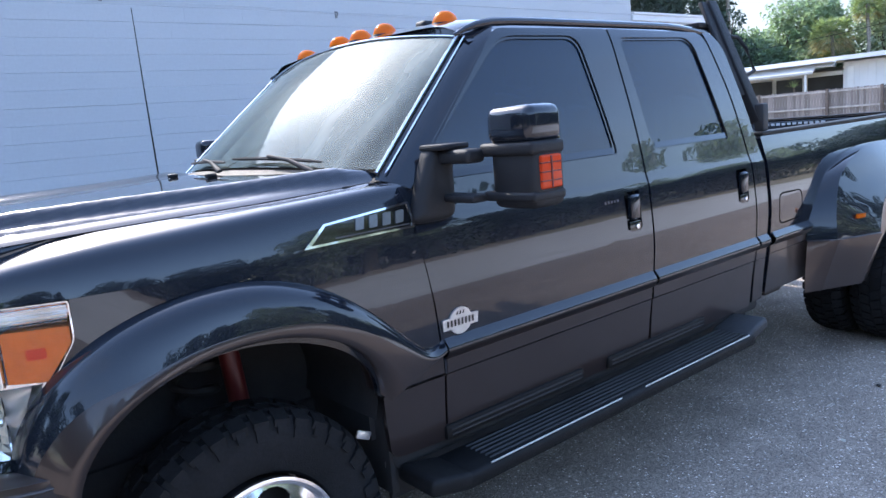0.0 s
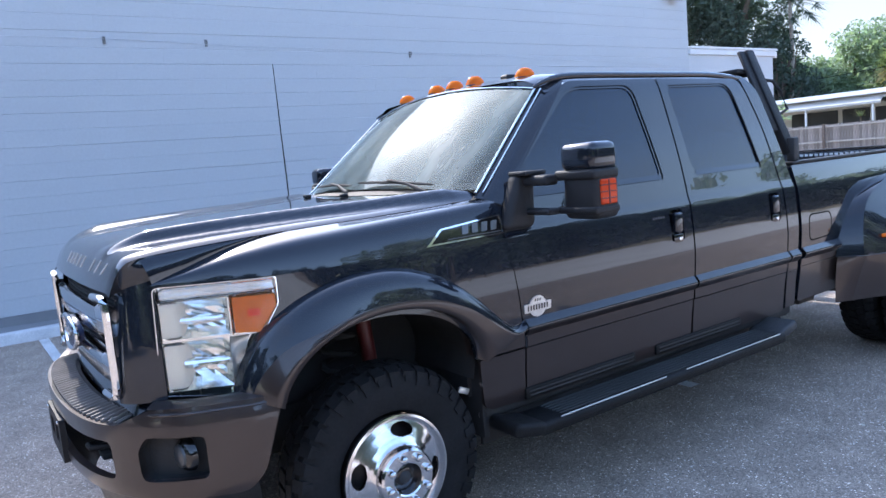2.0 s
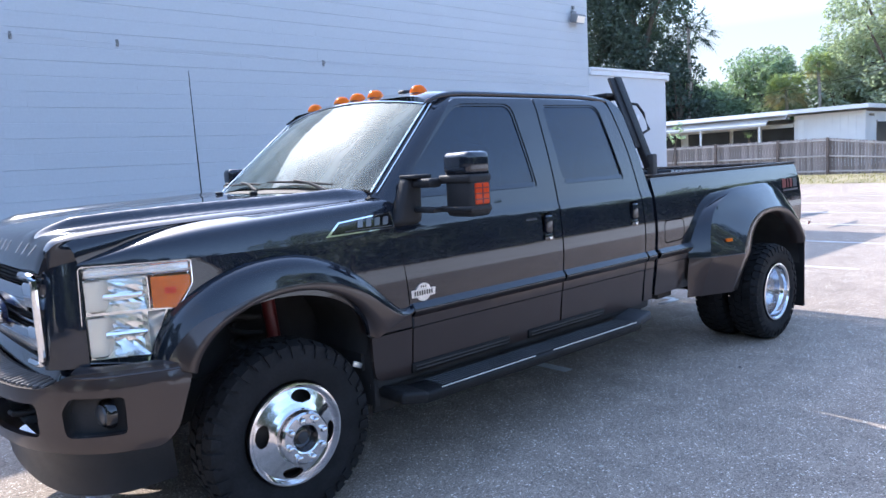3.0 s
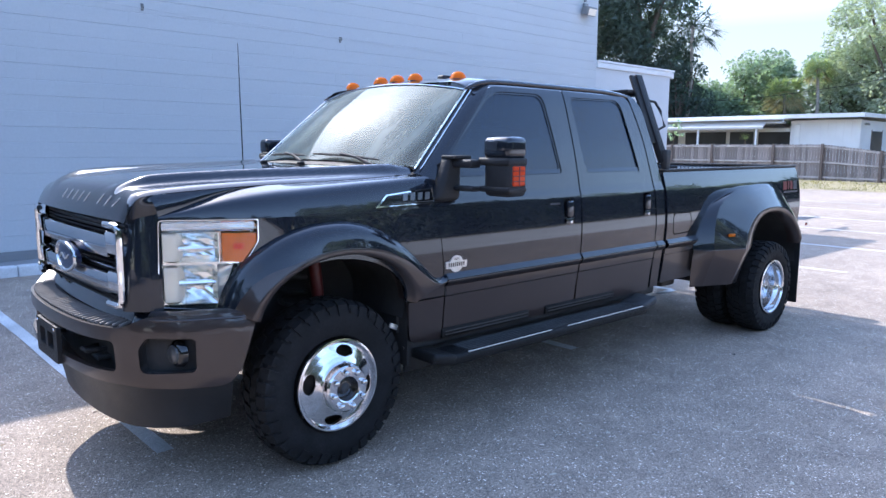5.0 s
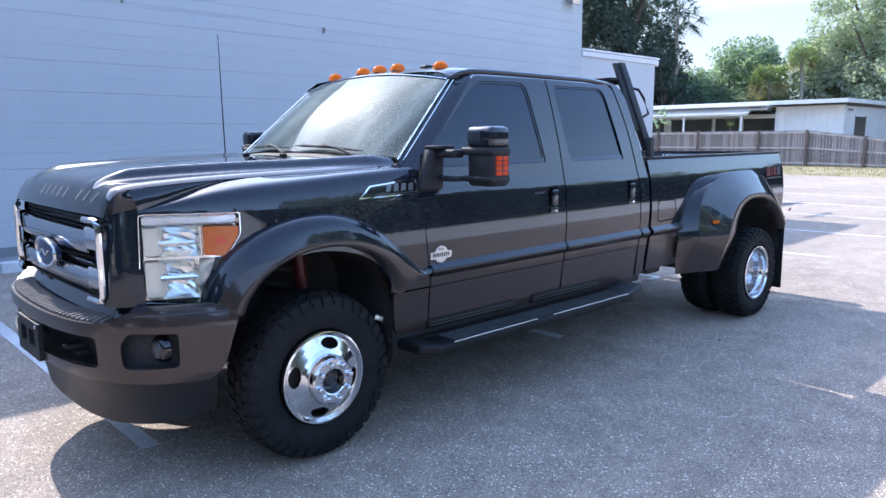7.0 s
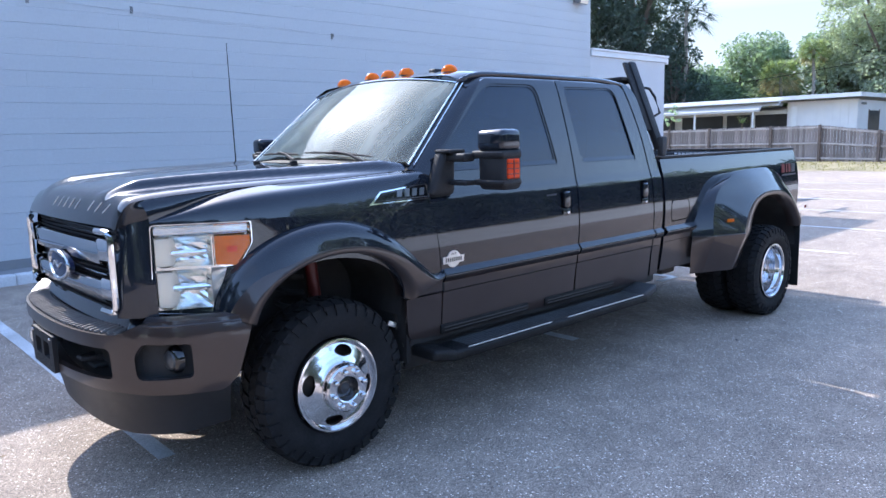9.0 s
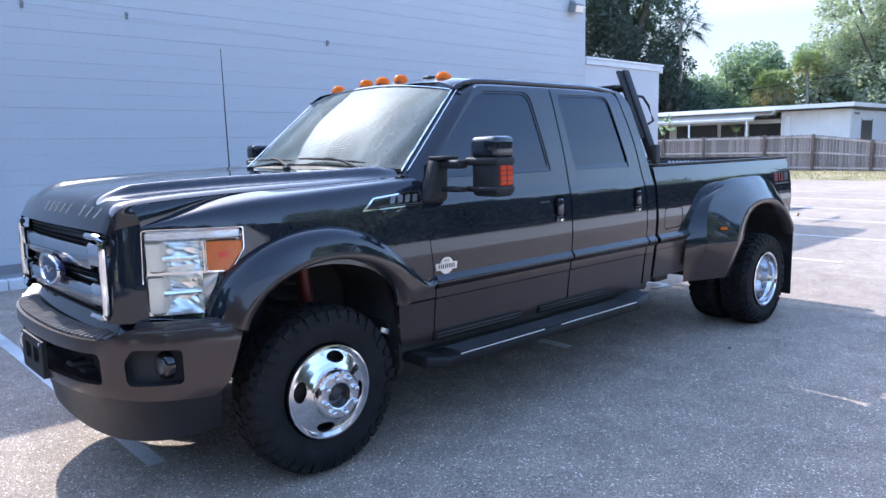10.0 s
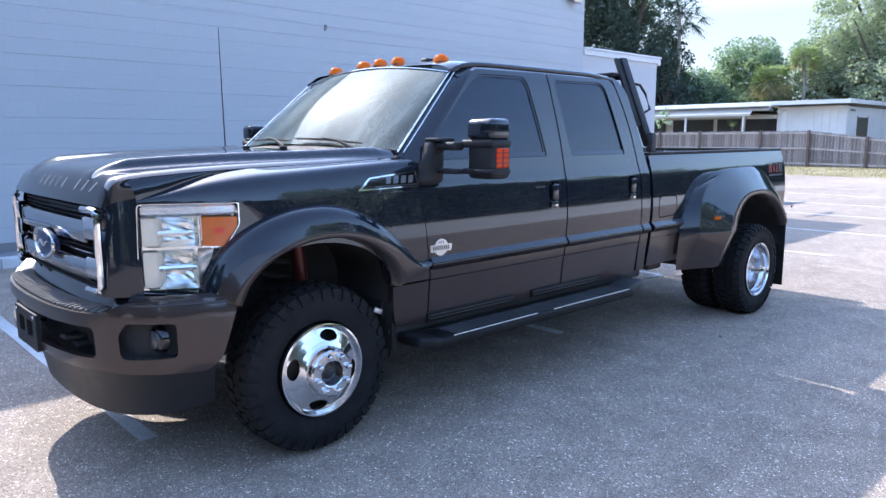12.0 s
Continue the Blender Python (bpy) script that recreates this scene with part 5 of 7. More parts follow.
# how far across the flare the black face reaches before the brown lip begins, from tail to nose
flare_border = spline([(0.0, 0.45), (0.2, 0.52), (0.3, 0.66), (0.5, 0.81), (0.66, 0.79), (0.8, 0.50), (0.9, 0.34), (0.97, 0.24)])
fenders = both(fender_top, "front_fender", "black_paint", "glossy black front fender")
for s, fender in zip((-1, 1), fenders):
    f = lambda a, b, d=0.0, s=s: Vector((a, s * (fender_width(a, b) - d), b))
    loop = [(0.660, 0.795), (0.600, 1.2875), (-0.420, 1.2875), (-0.421, 1.20), (-0.455, 1.125), (-0.50, 1.05)] + [arch(a, 0.44, 0.27) for a in lin(math.pi * 0.82, 0.0, 20)] + [(0.40, 0.795)]
    part("fender_side", sheet(loop, [], f, lin(-0.4, 0.55, 12), [0.8 + 0.03 * q for q in range(17)], 0.02, flip=(s > 0)), "black_paint", fender)
    loop = rounded([(0.435, 0.555), (0.41, 0.786), (0.664, 0.786), (0.666, 0.545)], [0.05, 0, 0, 0.01])
    part("fender_lower_panel", sheet(loop, [], f, [0.5], [0.58 + 0.03 * q for q in range(8)], 0.02, flip=(s > 0)), "brown_paint", fender, "metallic brown lower fender panel")

    # wide wheel-arch flare
    def flare(u, v, s=s):
        a = math.pi * 0.955 * (1 - u)
        ox, oz = arch(a, 0.562 if a > math.pi / 2 else 0.56, 0.445, -0.045, ARCH_Z + 0.008, 2.15 if a > math.pi / 2 else 1.85)
        ix, iz = arch(a, 0.445, 0.300, ARCH_X, ARCH_Z, 2.0)
        k = max(0.0, 0.30 - a / math.pi) / 0.30
        # towards the door the black face runs out into the side moulding
        tail = k ** 2.2
        prof = [(0.0, 0.0), (0.04, 0.026), (0.12, 0.046), (0.25, 0.061), (0.40, 0.071), (0.60, 0.078), (0.79, 0.0825), (0.82, 0.0845), (0.93, 0.080), (1.0, 0.066)]
        base_y = min(nose_y(ox), 0.988)
        swell = 0.75 + 0.25 * math.sin(max(0.0, min(math.pi, a)))

        def face(t, out):
            f = t / 0.8
            t = f * flare_border(a / math.pi)
            x, z = ox + (ix - ox) * t, oz + (iz - oz) * t
            p = Vector((x, s * (base_y + (0.99 - base_y) * t + out * swell), z))
            zm = 0.919 - 0.041 * f
            return p.lerp(Vector((0.658, s * (side_width(zm) + 0.0265 * min(1.0, 1.3 * f)), zm)), tail)

        if v <= 6:
            return face(*prof[v])
        if v < len(prof):
            t, out = prof[v]
            f = (t - 0.8) / 0.2
            rim = Vector((ix, s * (0.99 + 0.080 * swell), iz))
            edge = face(*prof[6])
            p = edge.lerp(rim, f)
            return p + Vector((0, s * 0.004 * math.sin(math.pi * f) * (1 - tail), 0))
        return Vector((ix + 0.005 * math.cos(a), s * 0.90, iz + 0.01))

    uu = lin(0, 1, 73)
    fl = part("arch_flare", grid(lambda u, v: flare(u, v), uu, range(0, 7), flip=(s > 0)), "black_paint", fender, "glossy black wheel-arch flare")
    part("flare_lip", grid(lambda u, v: flare(u, v), uu, range(6, 11), flip=(s > 0)), "brown_paint", fl, "metallic brown edge of the flare")
    two_tone_band(s, [(0.41, 0.798), (0.50, 0.862), (0.656, 0.862), (0.662, 0.798)], fl)
    # badge: a chrome wedge outline with unreadable bars
    wedge = [(0.19, 1.305), (0.27, 1.368), (0.585, 1.395), (0.592, 1.312)]
    wi = [(0.215, 1.312), (0.275, 1.362), (0.578, 1.388), (0.584, 1.318)]
    fb = lambda a, b, d=0.0, s=s: Vector((a, s * (fender_y(a, b) + 0.007 - d), b))

    def fender_y(x, z):
        ty, tz = fend_top_y(x), fend_top_z(x)
        w = side_width(1.288)
        q = max(0.0, min(1.0, (z - 1.288) / (tz - 1.288)))
        c, m = fender_shape(x)
        lo, hi = 0.0, 1.0
        for _ in range(24):
            p = (lo + hi) / 2
            if 1 - c * p - (1 - c) * p ** m > q:
                lo = p
            else:
                hi = p
        return ty + (w - ty) * lo

    badge = part("fender_badge", sheet(wedge, [wi], fb, [], [1.33, 1.36], 0.008, flip=(s > 0)), "chrome", fender, "chrome wedge-shaped fender badge")
    part("badge_ground", sheet(wi, [], lambda a, b, d=0.0, s=s: Vector((a, s * (fender_y(a, b) + 0.003 - d), b)), [], [1.33, 1.36], 0.0, flip=(s > 0)), "gloss_black", badge)
    for k in range(4):
        x0 = 0.372 + 0.050 * k
        bar = rounded([(x0, 1.333), (x0 + 0.010, 1.371), (x0 + 0.040, 1.373), (x0 + 0.030, 1.335)], 0.004, 2)
        part("badge_bar", sheet(bar, [], fb, [], [], 0.004, flip=(s > 0)), "badge_dim", badge)
    under = [(0.30, 1.3195), (0.30, 1.3235), (0.575, 1.3270), (0.575, 1.3230)]
    part("badge_bar", sheet(under, [], lambda a, b, d=0.0, s=s: Vector((a, s * (fender_y(a, b) + 0.0045 - d), b)), [0.4, 0.5], [], 0.0, flip=(s > 0)), "decal_grey", badge)

# grille
g_s = nose_s_y(0.688)
grille = part("grille", grid(lambda s, z: on_nose(s, z, 0.075), lin(-g_s + 0.012, g_s - 0.012, 60), lin(0.86, 1.292, 10), flip=True), "gloss_black", truck, "chrome and black front grille")
for k in range(19):
    z = 0.905 + 0.0195 * k
    part("grille_slat", grid(lambda s, v: on_nose(s, z + (0.005 if v == 1 else -0.005 if v == 2 else 0), 0.05 if v in (1, 2) else 0.072), lin(-g_s + 0.05, g_s - 0.05, 30), range(4), flip=True), "dark_plastic", grille)


def grille_bar(za, zb, sa, sb, out, name, material="bar_chrome", label=""):
    prof = [(za, -0.03), (za, out - 0.012), (za + 0.01, out), (zb - 0.01, out + 0.004), (zb, out - 0.008), (zb, -0.03)]
    bm = grid(lambda s, v: on_nose(s, prof[v][0], 0.0, prof[v][1]), lin(sa, sb, 40), range(6), flip=True)
    bm.verts.ensure_lookup_table()
    bm.faces.new([bm.verts[k] for k in range(6)])
    bm.faces.new([bm.verts[39 * 6 + k] for k in range(5, -1, -1)])
    return part(name, bm, material, grille, label, sharp=30)


in_s = g_s - 0.15
grille_bar(1.108, 1.216, -in_s, in_s, -0.008, "upper_bar", label="wide chrome upper grille bar")
grille_bar(0.945, 1.040, -in_s, in_s, -0.008, "lower_bar", label="wide chrome lower grille bar")
for s in (-1, 1):
    a, b = (in_s + 0.002, g_s - 0.018) if s > 0 else (-g_s + 0.018, -in_s - 0.002)
    grille_bar(1.132, 1.236, a, b, 0.004, "bar_end", "polished_alloy")
    grille_bar(0.958, 1.058, a, b, 0.004, "bar_end", "polished_alloy")
    bend = [(0.140, 1.268), (0.090, 1.268), (0.044, 1.268), (0.026, 1.262), (0.017, 1.248)] + [(0.014, z) for z in lin(1.225, 0.955, 9)] + [(0.017, 0.936), (0.026, 0.922), (0.044, 0.916), (0.090, 0.916), (0.140, 0.916)]
    part("side_frame", tube([on_nose(s * (g_s - q), z, 0.0, 0.008) for q, z in bend], 0.0145, 10), "chrome", grille, "chrome bracket-shaped grille frame")
grille_bar(1.062, 1.072, -in_s, in_s, -0.03, "thin_bar")


def oval(a, b, n=44):
    return [(a * math.cos(k * 2 * math.pi / n), 1.068 + b * math.sin(k * 2 * math.pi / n)) for k in range(n)]


em = lambda a, b, d=0.0: on_nose(a, b, d, 0.016 + 0.012 * (1 - (a / 0.18) ** 2))
emblem = part("emblem", sheet(oval(0.152, 0.066), [], em, lin(-0.1, 0.1, 7), [1.03, 1.068, 1.10], 0.03, flip=False), "badge_blue", grille, "plain dark blue oval emblem with a chrome rim")
part("emblem_rim", tube([em(0.155 * math.cos(a), 1.068 + 0.069 * math.sin(a)) for a in lin(0, 2 * math.pi, 49)[:-1]], 0.010, 8, closed=True), "chrome", emblem)
part("emblem_mark", tube([em(a, 1.068 + 0.012 * math.sin(a * 60), -0.003) for a in lin(-0.075, 0.075, 20)], 0.004, 6), "badge_silver", emblem)
# painted surround between grille and headlamps, and below the grille
h0, h1 = nose_s_y(0.754), nose_s_x(-0.425)
for s in (-1, 1):
    a, b = (g_s + 0.012, h0 - 0.004)
    def strip(u, v, s=s, a=a, b=b):
        t = (u - a) / (b - a)
        z = 0.892 + (1.288 + 0.026 * t - 0.892) * v
        return on_nose(s * u, z, 0.010 * math.cos(t * 3.1) + 0.034 * max(0.0, (z - 0.95) / 0.34) ** 1.5)

    lo = grid(strip, lin(a - 0.045, b + 0.012, 16), lin(0, 1, 24), flip=(s < 0))
    part("grille_surround", lo, "black_paint", truck)

    def fill(t, v, s=s):
        """Closes the corner between hood edge and grille surround."""
        p = hood_point(1.0 - 0.105 * t, s * 1.0) + Vector((0, s * 0.003, -0.004))
        q = strip(a - 0.012 + (b - a + 0.024) * t, 1.0)
        return p.lerp(q, v) + Vector((-0.5, s * 0.6, 0.5)) * 0.016 * math.sin(math.pi * max(0.0, v)) * t

    part("hood_corner", grid(fill, lin(0, 1, 18), lin(-0.05, 1, 12), flip=(s > 0)), "black_paint", hood)

    def skirt(x, v, s=s):
        p = hood_point(hood_u(x), s * 1.0) + Vector((0, s * 0.002, -0.003))
        q = Vector((x, s * (fend_top_y(x) - 0.003), fend_top_z(x) - 0.004))
        return p.lerp(q, v) + Vector((0, s * 0.7, 0.5)) * 0.17 * crest_drop(x) * math.sin(math.pi * max(0.0, v))

    part("hood_skirt", grid(skirt, lin(-0.80, -0.28, 24), lin(0, 1, 10), flip=(s > 0)), "black_paint", hood)
part("grille_surround", grid(lambda s, z: on_nose(s, z, 0.035 + 0.04 * (z - 0.83) / 0.07), lin(-h0, h0, 50), lin(0.83, 0.904, 4), flip=True), "black_paint", truck)

# headlamps: chrome bowls and an amber corner behind a clear lens
for s in (-1, 1):
    out = rounded([(h0 - 0.012, 0.905), (h0, 1.290), (h1, 1.286), (h1, 1.188), (h1 - 0.10, 1.03), (h1 - 0.19, 0.880)], [0.02, 0.02, 0.01, 0.015, 0.2, 0.03], 6)
    lampf = lambda a, b, d=0.0, s=s: on_nose(s * a, b, d, 0.004)
    cut = lin(h0, h1, 12)
    lamp = part("headlamp", sheet(out, [], lambda a, b, d=0.0: lampf(a, b, 0.10), cut, lin(0.9, 1.27, 9), 0.0, flip=(s > 0)), "chrome", truck, "large clear headlamp with an amber corner")
    cx, cz = (h0 + h1) / 2 - 0.02, 1.09
    ins = [(cx + (a - cx) * 0.984, cz + (b - cz) * 0.986) for a, b in out]
    part("bezel", sheet(out, [ins], lambda a, b, d=0.0: lampf(a, b, 0.0 + d * 4), cut, lin(0.9, 1.27, 8), 0.02, flip=(s > 0)), "chrome", lamp)
    split = h0 + 0.60 * (h1 - h0)

    def bowl(a0, a1, z0, z1, deep, tip):
        """A scooped mirror whose floor and roof slant towards the bulb."""
        def f(u, v):
            q = (1 - (2 * u - 1) ** 8) * (1 - abs(2 * v - 1) ** 2.0)
            facet = 0.0035 * math.sin(u * 47 + 5 * v) * math.sin(v * 31) * q
            return lampf(a0 + (a1 - a0) * u, z0 + (z1 - z0) * v, 0.016 + deep * q * (1 - tip * u) + facet)

        return grid(f, lin(0, 1, 11), lin(0, 1, 10), flip=(s < 0))

    part("upper_bowl", bowl(h0 + 0.012, split, 1.098, 1.232, 0.042, 0.4), "reflector", lamp, "faceted chrome reflector", smooth=False)
    part("lower_bowl", bowl(h0 + 0.008, split - 0.015, 0.912, 1.090, 0.050, 0.5), "reflector", lamp, "faceted chrome reflector", smooth=False)
    # fluted chrome shelf over the bowls and lower outer reflector
    part("upper_shelf", grid(lambda u, v: lampf(u, 1.234 + 0.046 * v, 0.016 + 0.030 * math.sin(math.pi * v) + 0.004 * math.cos(v * 19)), lin(h0 + 0.012, h1 - 0.012, 24), lin(0, 1, 20), flip=(s < 0)), "chrome", lamp, "fluted chrome shelf")

    def outer(u, v):
        zt = 1.085
        zb = 0.905 + 0.10 * u
        a = split - 0.02 + (h1 - 0.115 - split + 0.02) * u * (0.62 + 0.38 * v)
        return lampf(a, zb + (zt - zb) * v, 0.018 + 0.03 * math.sin(math.pi * v) * (1 - u) + 0.006 * math.sin(v * 9))

    part("outer_reflector", grid(outer, lin(0, 1, 10), lin(0, 1, 16), flip=(s < 0)), "reflector_satin", lamp)
    for zc, hh, nm in ((1.166, 0.060, "upper_bulb"), (1.000, 0.078, "lower_bulb")):
        pod = grid(lambda u, v: lampf(h0 + 0.014 + 0.085 * u, zc + hh * (2 * v - 1) * (1 - 0.16 * u ** 8), 0.008 + 0.05 * u ** 5 + 0.004 * (2 * v - 1) ** 8), lin(0, 1, 12), lin(0, 1, 12), flip=(s < 0))
        part(nm, pod, "lamp_white", lamp, "pale beige bulb shield")
    # bulb tubes running from the shields into the reflectors
    for zc, rr, a1 in ((1.160, 0.016, split - 0.03), (1.005, 0.020, split - 0.02)):
        pts = [lampf(h0 + 0.075 + (a1 - h0 - 0.075) * q, zc, 0.034) for q in lin(0, 1, 8)]
        part("bulb_tube", tube(pts, [rr * (1 - 0.06 * q) for q in range(8)], 10), "polished_alloy", lamp)
    wallp = [lampf(split - 0.004, 1.095 + 0.135 * q, 0.012) for q in lin(0, 1, 6)]
    part("lens_wall", tube(wallp, 0.007, 8), "chrome", lamp)
    amb = rounded([(split + 0.008, 1.100), (split + 0.008, 1.226), (h1 - 0.010, 1.222), (h1 - 0.010, 1.180), (h1 - 0.075, 1.092)], 0.006, 3)
    part("turn_lens", sheet(amb, [], lambda a, b, d=0.0: lampf(a, b, 0.010 + d), [], [1.15, 1.19], 0.03, flip=(s > 0)), "turn_amber", lamp, "amber turn-signal lens")
    ac, az = (split + h1) / 2 - 0.005, 1.165
    mark = rounded([(ac - 0.022, az - 0.013), (ac - 0.022, az + 0.013), (ac + 0.022, az + 0.013), (ac + 0.022, az - 0.013)], 0.004, 2)
    part("turn_bulb", sheet(mark, [], lambda a, b, d=0.0: lampf(a, b, 0.0075 + d), [], [], 0.002, flip=(s > 0)), "red_amber_lens", lamp)
    part("divider", grid(lambda u, v: lampf(u, 1.089 + 0.010 * v, 0.014), lin(h0 + 0.012, h1 - 0.09, 10), [0, 1], flip=(s < 0)), "chrome", lamp)
    bm = sheet(ins, [], lambda a, b, d=0.0: lampf(a, b, 0.004 + d), cut, lin(0.9, 1.27, 8), 0.0, flip=(s > 0))
    lens = part("lens", bm, "lens_glass", lamp, "clear outer lens")
    lens.visible_shadow = False

# front bumper: brown steel with step pad, fog-lamp pockets and a lower opening
def on_bump(s, z, d=0.0, out=0.0):
    x, y, nx, ny = bump_at(s)
    tuck = -0.04 * max(0.0, (0.62 - z) / 0.12) ** 2 - 0.016 * max(0.0, min(1.0, (z - 0.80) / 0.08)) ** 2
    return Vector((x + nx * (out + tuck - d), y + ny * (out + tuck - d), z))


sb = bump_total
b1, b2, b3 = bump_s_y(0.70), bump_s_y(0.79), bump_s_y(0.84)
f0, f1 = bump_s_y(0.775), bump_s_y(0.932)
top_line = [(-sb, 0.888), (-b3, 0.888), (-b2, 0.876), (-b1, 0.828), (-0.25, 0.824), (0, 0.822), (0.25, 0.824), (b1, 0.828), (b2, 0.876), (b3, 0.888), (sb, 0.888)]
face = rounded(top_line + [(sb - 0.085, 0.63), (sb - 0.15, 0.565), (b2, 0.568), (b1, 0.575), (0, 0.582), (-b1, 0.575), (-b2, 0.568), (-sb + 0.15, 0.565), (-sb + 0.085, 0.63)], 0.035, 4)
fog = rounded([(f0, 0.650), (f0 - 0.006, 0.742), (f0 + 0.03, 0.788), (f0 + 0.05, 0.793), (f1, 0.789), (f1, 0.640), (f0 + 0.02, 0.634)], 0.024, 4)
fog_m = [(-a, b) for a, b in fog]
mid_hole = rounded([(-b1 + 0.03, 0.632), (-b1 + 0.04, 0.768), (0, 0.758), (b1 - 0.04, 0.768), (b1 - 0.03, 0.632), (0, 0.622)], [0.03, 0.03, 0, 0.03, 0.03, 0], 4)
bumper = part("front_bumper", sheet(face, [fog, fog_m, mid_hole], on_bump, lin(-sb, sb, 49), lin(0.5, 0.89, 14), 0.03), "brown_paint", truck, "metallic brown front bumper")
# rolled top edge and shelf
for s in (-1, 1):
    part("bumper_shelf", grid(lambda u, v: on_bump(s * u, 0.887 + 0.012 * math.sin(v * 3.1), 0.10 * v), lin(b2 + 0.02, sb - 0.05, 16), lin(0, 1, 6), flip=(s > 0)), "brown_paint", bumper)
    part("bumper_ramp", grid(lambda u, v: on_bump(s * u, (0.828 + (0.887 - 0.828) * max(0.0, min(1.0, (u - b1) / (b2 + 0.02 - b1))) ** 0.9) - 0.003, 0.12 * v), lin(b1, b2 + 0.02, 10), lin(0, 1, 5), flip=(s > 0)), "brown_paint", bumper)
    part("edge_bead", tube([on_bump(s * u, 0.868, -0.001) for u in lin(b2 + 0.03, sb - 0.05, 18)], [0.002] + [0.0055] * 16 + [0.002], 8), "brown_paint", bumper)
pad = part("step_pad", grid(lambda u, v: on_bump(u, 0.823 + 0.012 * v, 0.004 + 0.13 * v), lin(-b1, b1, 50), lin(0, 1, 4), flip=False), "pad_rubber", bumper, "ribbed grey-brown bumper step pad")
for k in range(36):
    s = -b1 + 0.025 + (2 * b1 - 0.05) * k / 35
    bm = bmesh.new()
    a, b = on_bump(s - 0.006, 0.829, 0.014), on_bump(s + 0.006, 0.838, 0.115)
    tube([a + Vector((0, 0, 0.001)), b], 0.0085, 6, bm=bm)
    part("rib", bm, "step_pad", pad)
for s in (-1, 1):
    fg = fog if s > 0 else fog_m
    pocket = part("fog_pocket", sheet(fg, [], lambda a, b, d=0.0: on_bump(a, b, 0.056 - d), [], lin(0.62, 0.76, 4), 0.054), "under_black", bumper, "black plastic fog-lamp pocket")
    c = on_bump(s * (f0 + 0.62 * (f1 - f0)), 0.715, 0.040)
    turn = Matrix.Translation(c) @ Matrix.Rotation(radians(-80) if s < 0 else radians(-100), 4, "Z")
    lampo = part("fog_lamp", moved(lathe([(0.0, 0.020), (0.03, 0.018), (0.05, 0.010), (0.058, 0.0), (0.062, -0.02)], 26), turn), "gloss_black", pocket, "round fog lamp")
    part("fog_lens", moved(lathe([(0.0, 0.027), (0.025, 0.026), (0.038, 0.021), (0.042, 0.012)], 26), turn), "fog_grey", lampo)
part("lower_grille", grid(lambda a, b: on_bump(a, b, 0.13), lin(-b1 - 0.12, b1 + 0.12, 30), lin(0.50, 0.82, 6), flip=True), "under_black", bumper)
for yc in (-0.33, 0.33):
    hook = part("tow_hook", tube([(-0.84, yc - 0.05, 0.665), (-0.965, yc - 0.045, 0.662), (-1.015, yc - 0.02, 0.662), (-1.02, yc + 0.02, 0.662), (-0.965, yc + 0.045, 0.662), (-0.84, yc + 0.05, 0.66)], 0.013, 10), "dark_plastic", bumper, "black tow hook")
    part("hook_mount", boxed(-0.99, -0.86, yc - 0.09, yc + 0.09, 0.62, 0.645, 0.01), "under_black", hook)
# number-plate bracket without a plate
pl = part("plate_bracket", sheet(rounded([(-0.185, 0.572), (-0.185, 0.752), (0.185, 0.752), (0.185, 0.572)], 0.012, 3), [rounded([(-0.12, 0.63), (-0.12, 0.71), (-0.02, 0.71), (-0.02, 0.63)], 0.01, 3), rounded([(0.02, 0.63), (0.02, 0.71), (0.12, 0.71), (0.12, 0.63)], 0.01, 3)], lambda a, b, d=0.0: Vector((-1.098 + d, a, b)), [], [], 0.022), "dark_plastic", bumper, "empty black plastic plate bracket")
for a in (-0.15, 0.15):
    part("plate_screw", moved(lathe([(0.0, 0.004), (0.007, 0.003), (0.008, 0.0)], 10), Matrix.Translation((-1.10, a, 0.735)) @ Matrix.Rotation(radians(-90), 4, "Z")), "chrome", pl)
# air dam below
sd = bump_total - 0.12
part("air_dam", grid(lambda s, v: on_bump(s, 0.60 + (0.318 - 0.60) * v, 0.03 + 0.10 * v + 0.16 * v * (abs(s) / sd) ** 3 + 0.02 * math.sin(v * 3.1) - 0.04 * max(0.0, (0.62 - (0.60 - 0.282 * v)) / 0.12) ** 2), lin(-sd, sd, 60), lin(0, 1, 9), flip=True), "dam_plastic", bumper, "matt black plastic air dam")

# wheels
def tyre(radius, width, rim):
    h = width / 2
    prof = [(rim, h * 0.72), (rim + 0.012, h * 0.86), (rim + 0.35 * (radius - rim), h * 1.0), (rim + 0.62 * (radius - rim), h * 0.985), (radius - 0.035, h * 0.90), (radius - 0.016, h * 0.80), (radius - 0.012, h * 0.5), (radius - 0.011, 0.0)]
    prof = prof + [(r, -a) for r, a in prof[-2::-1]]
    return lathe(prof, 72)


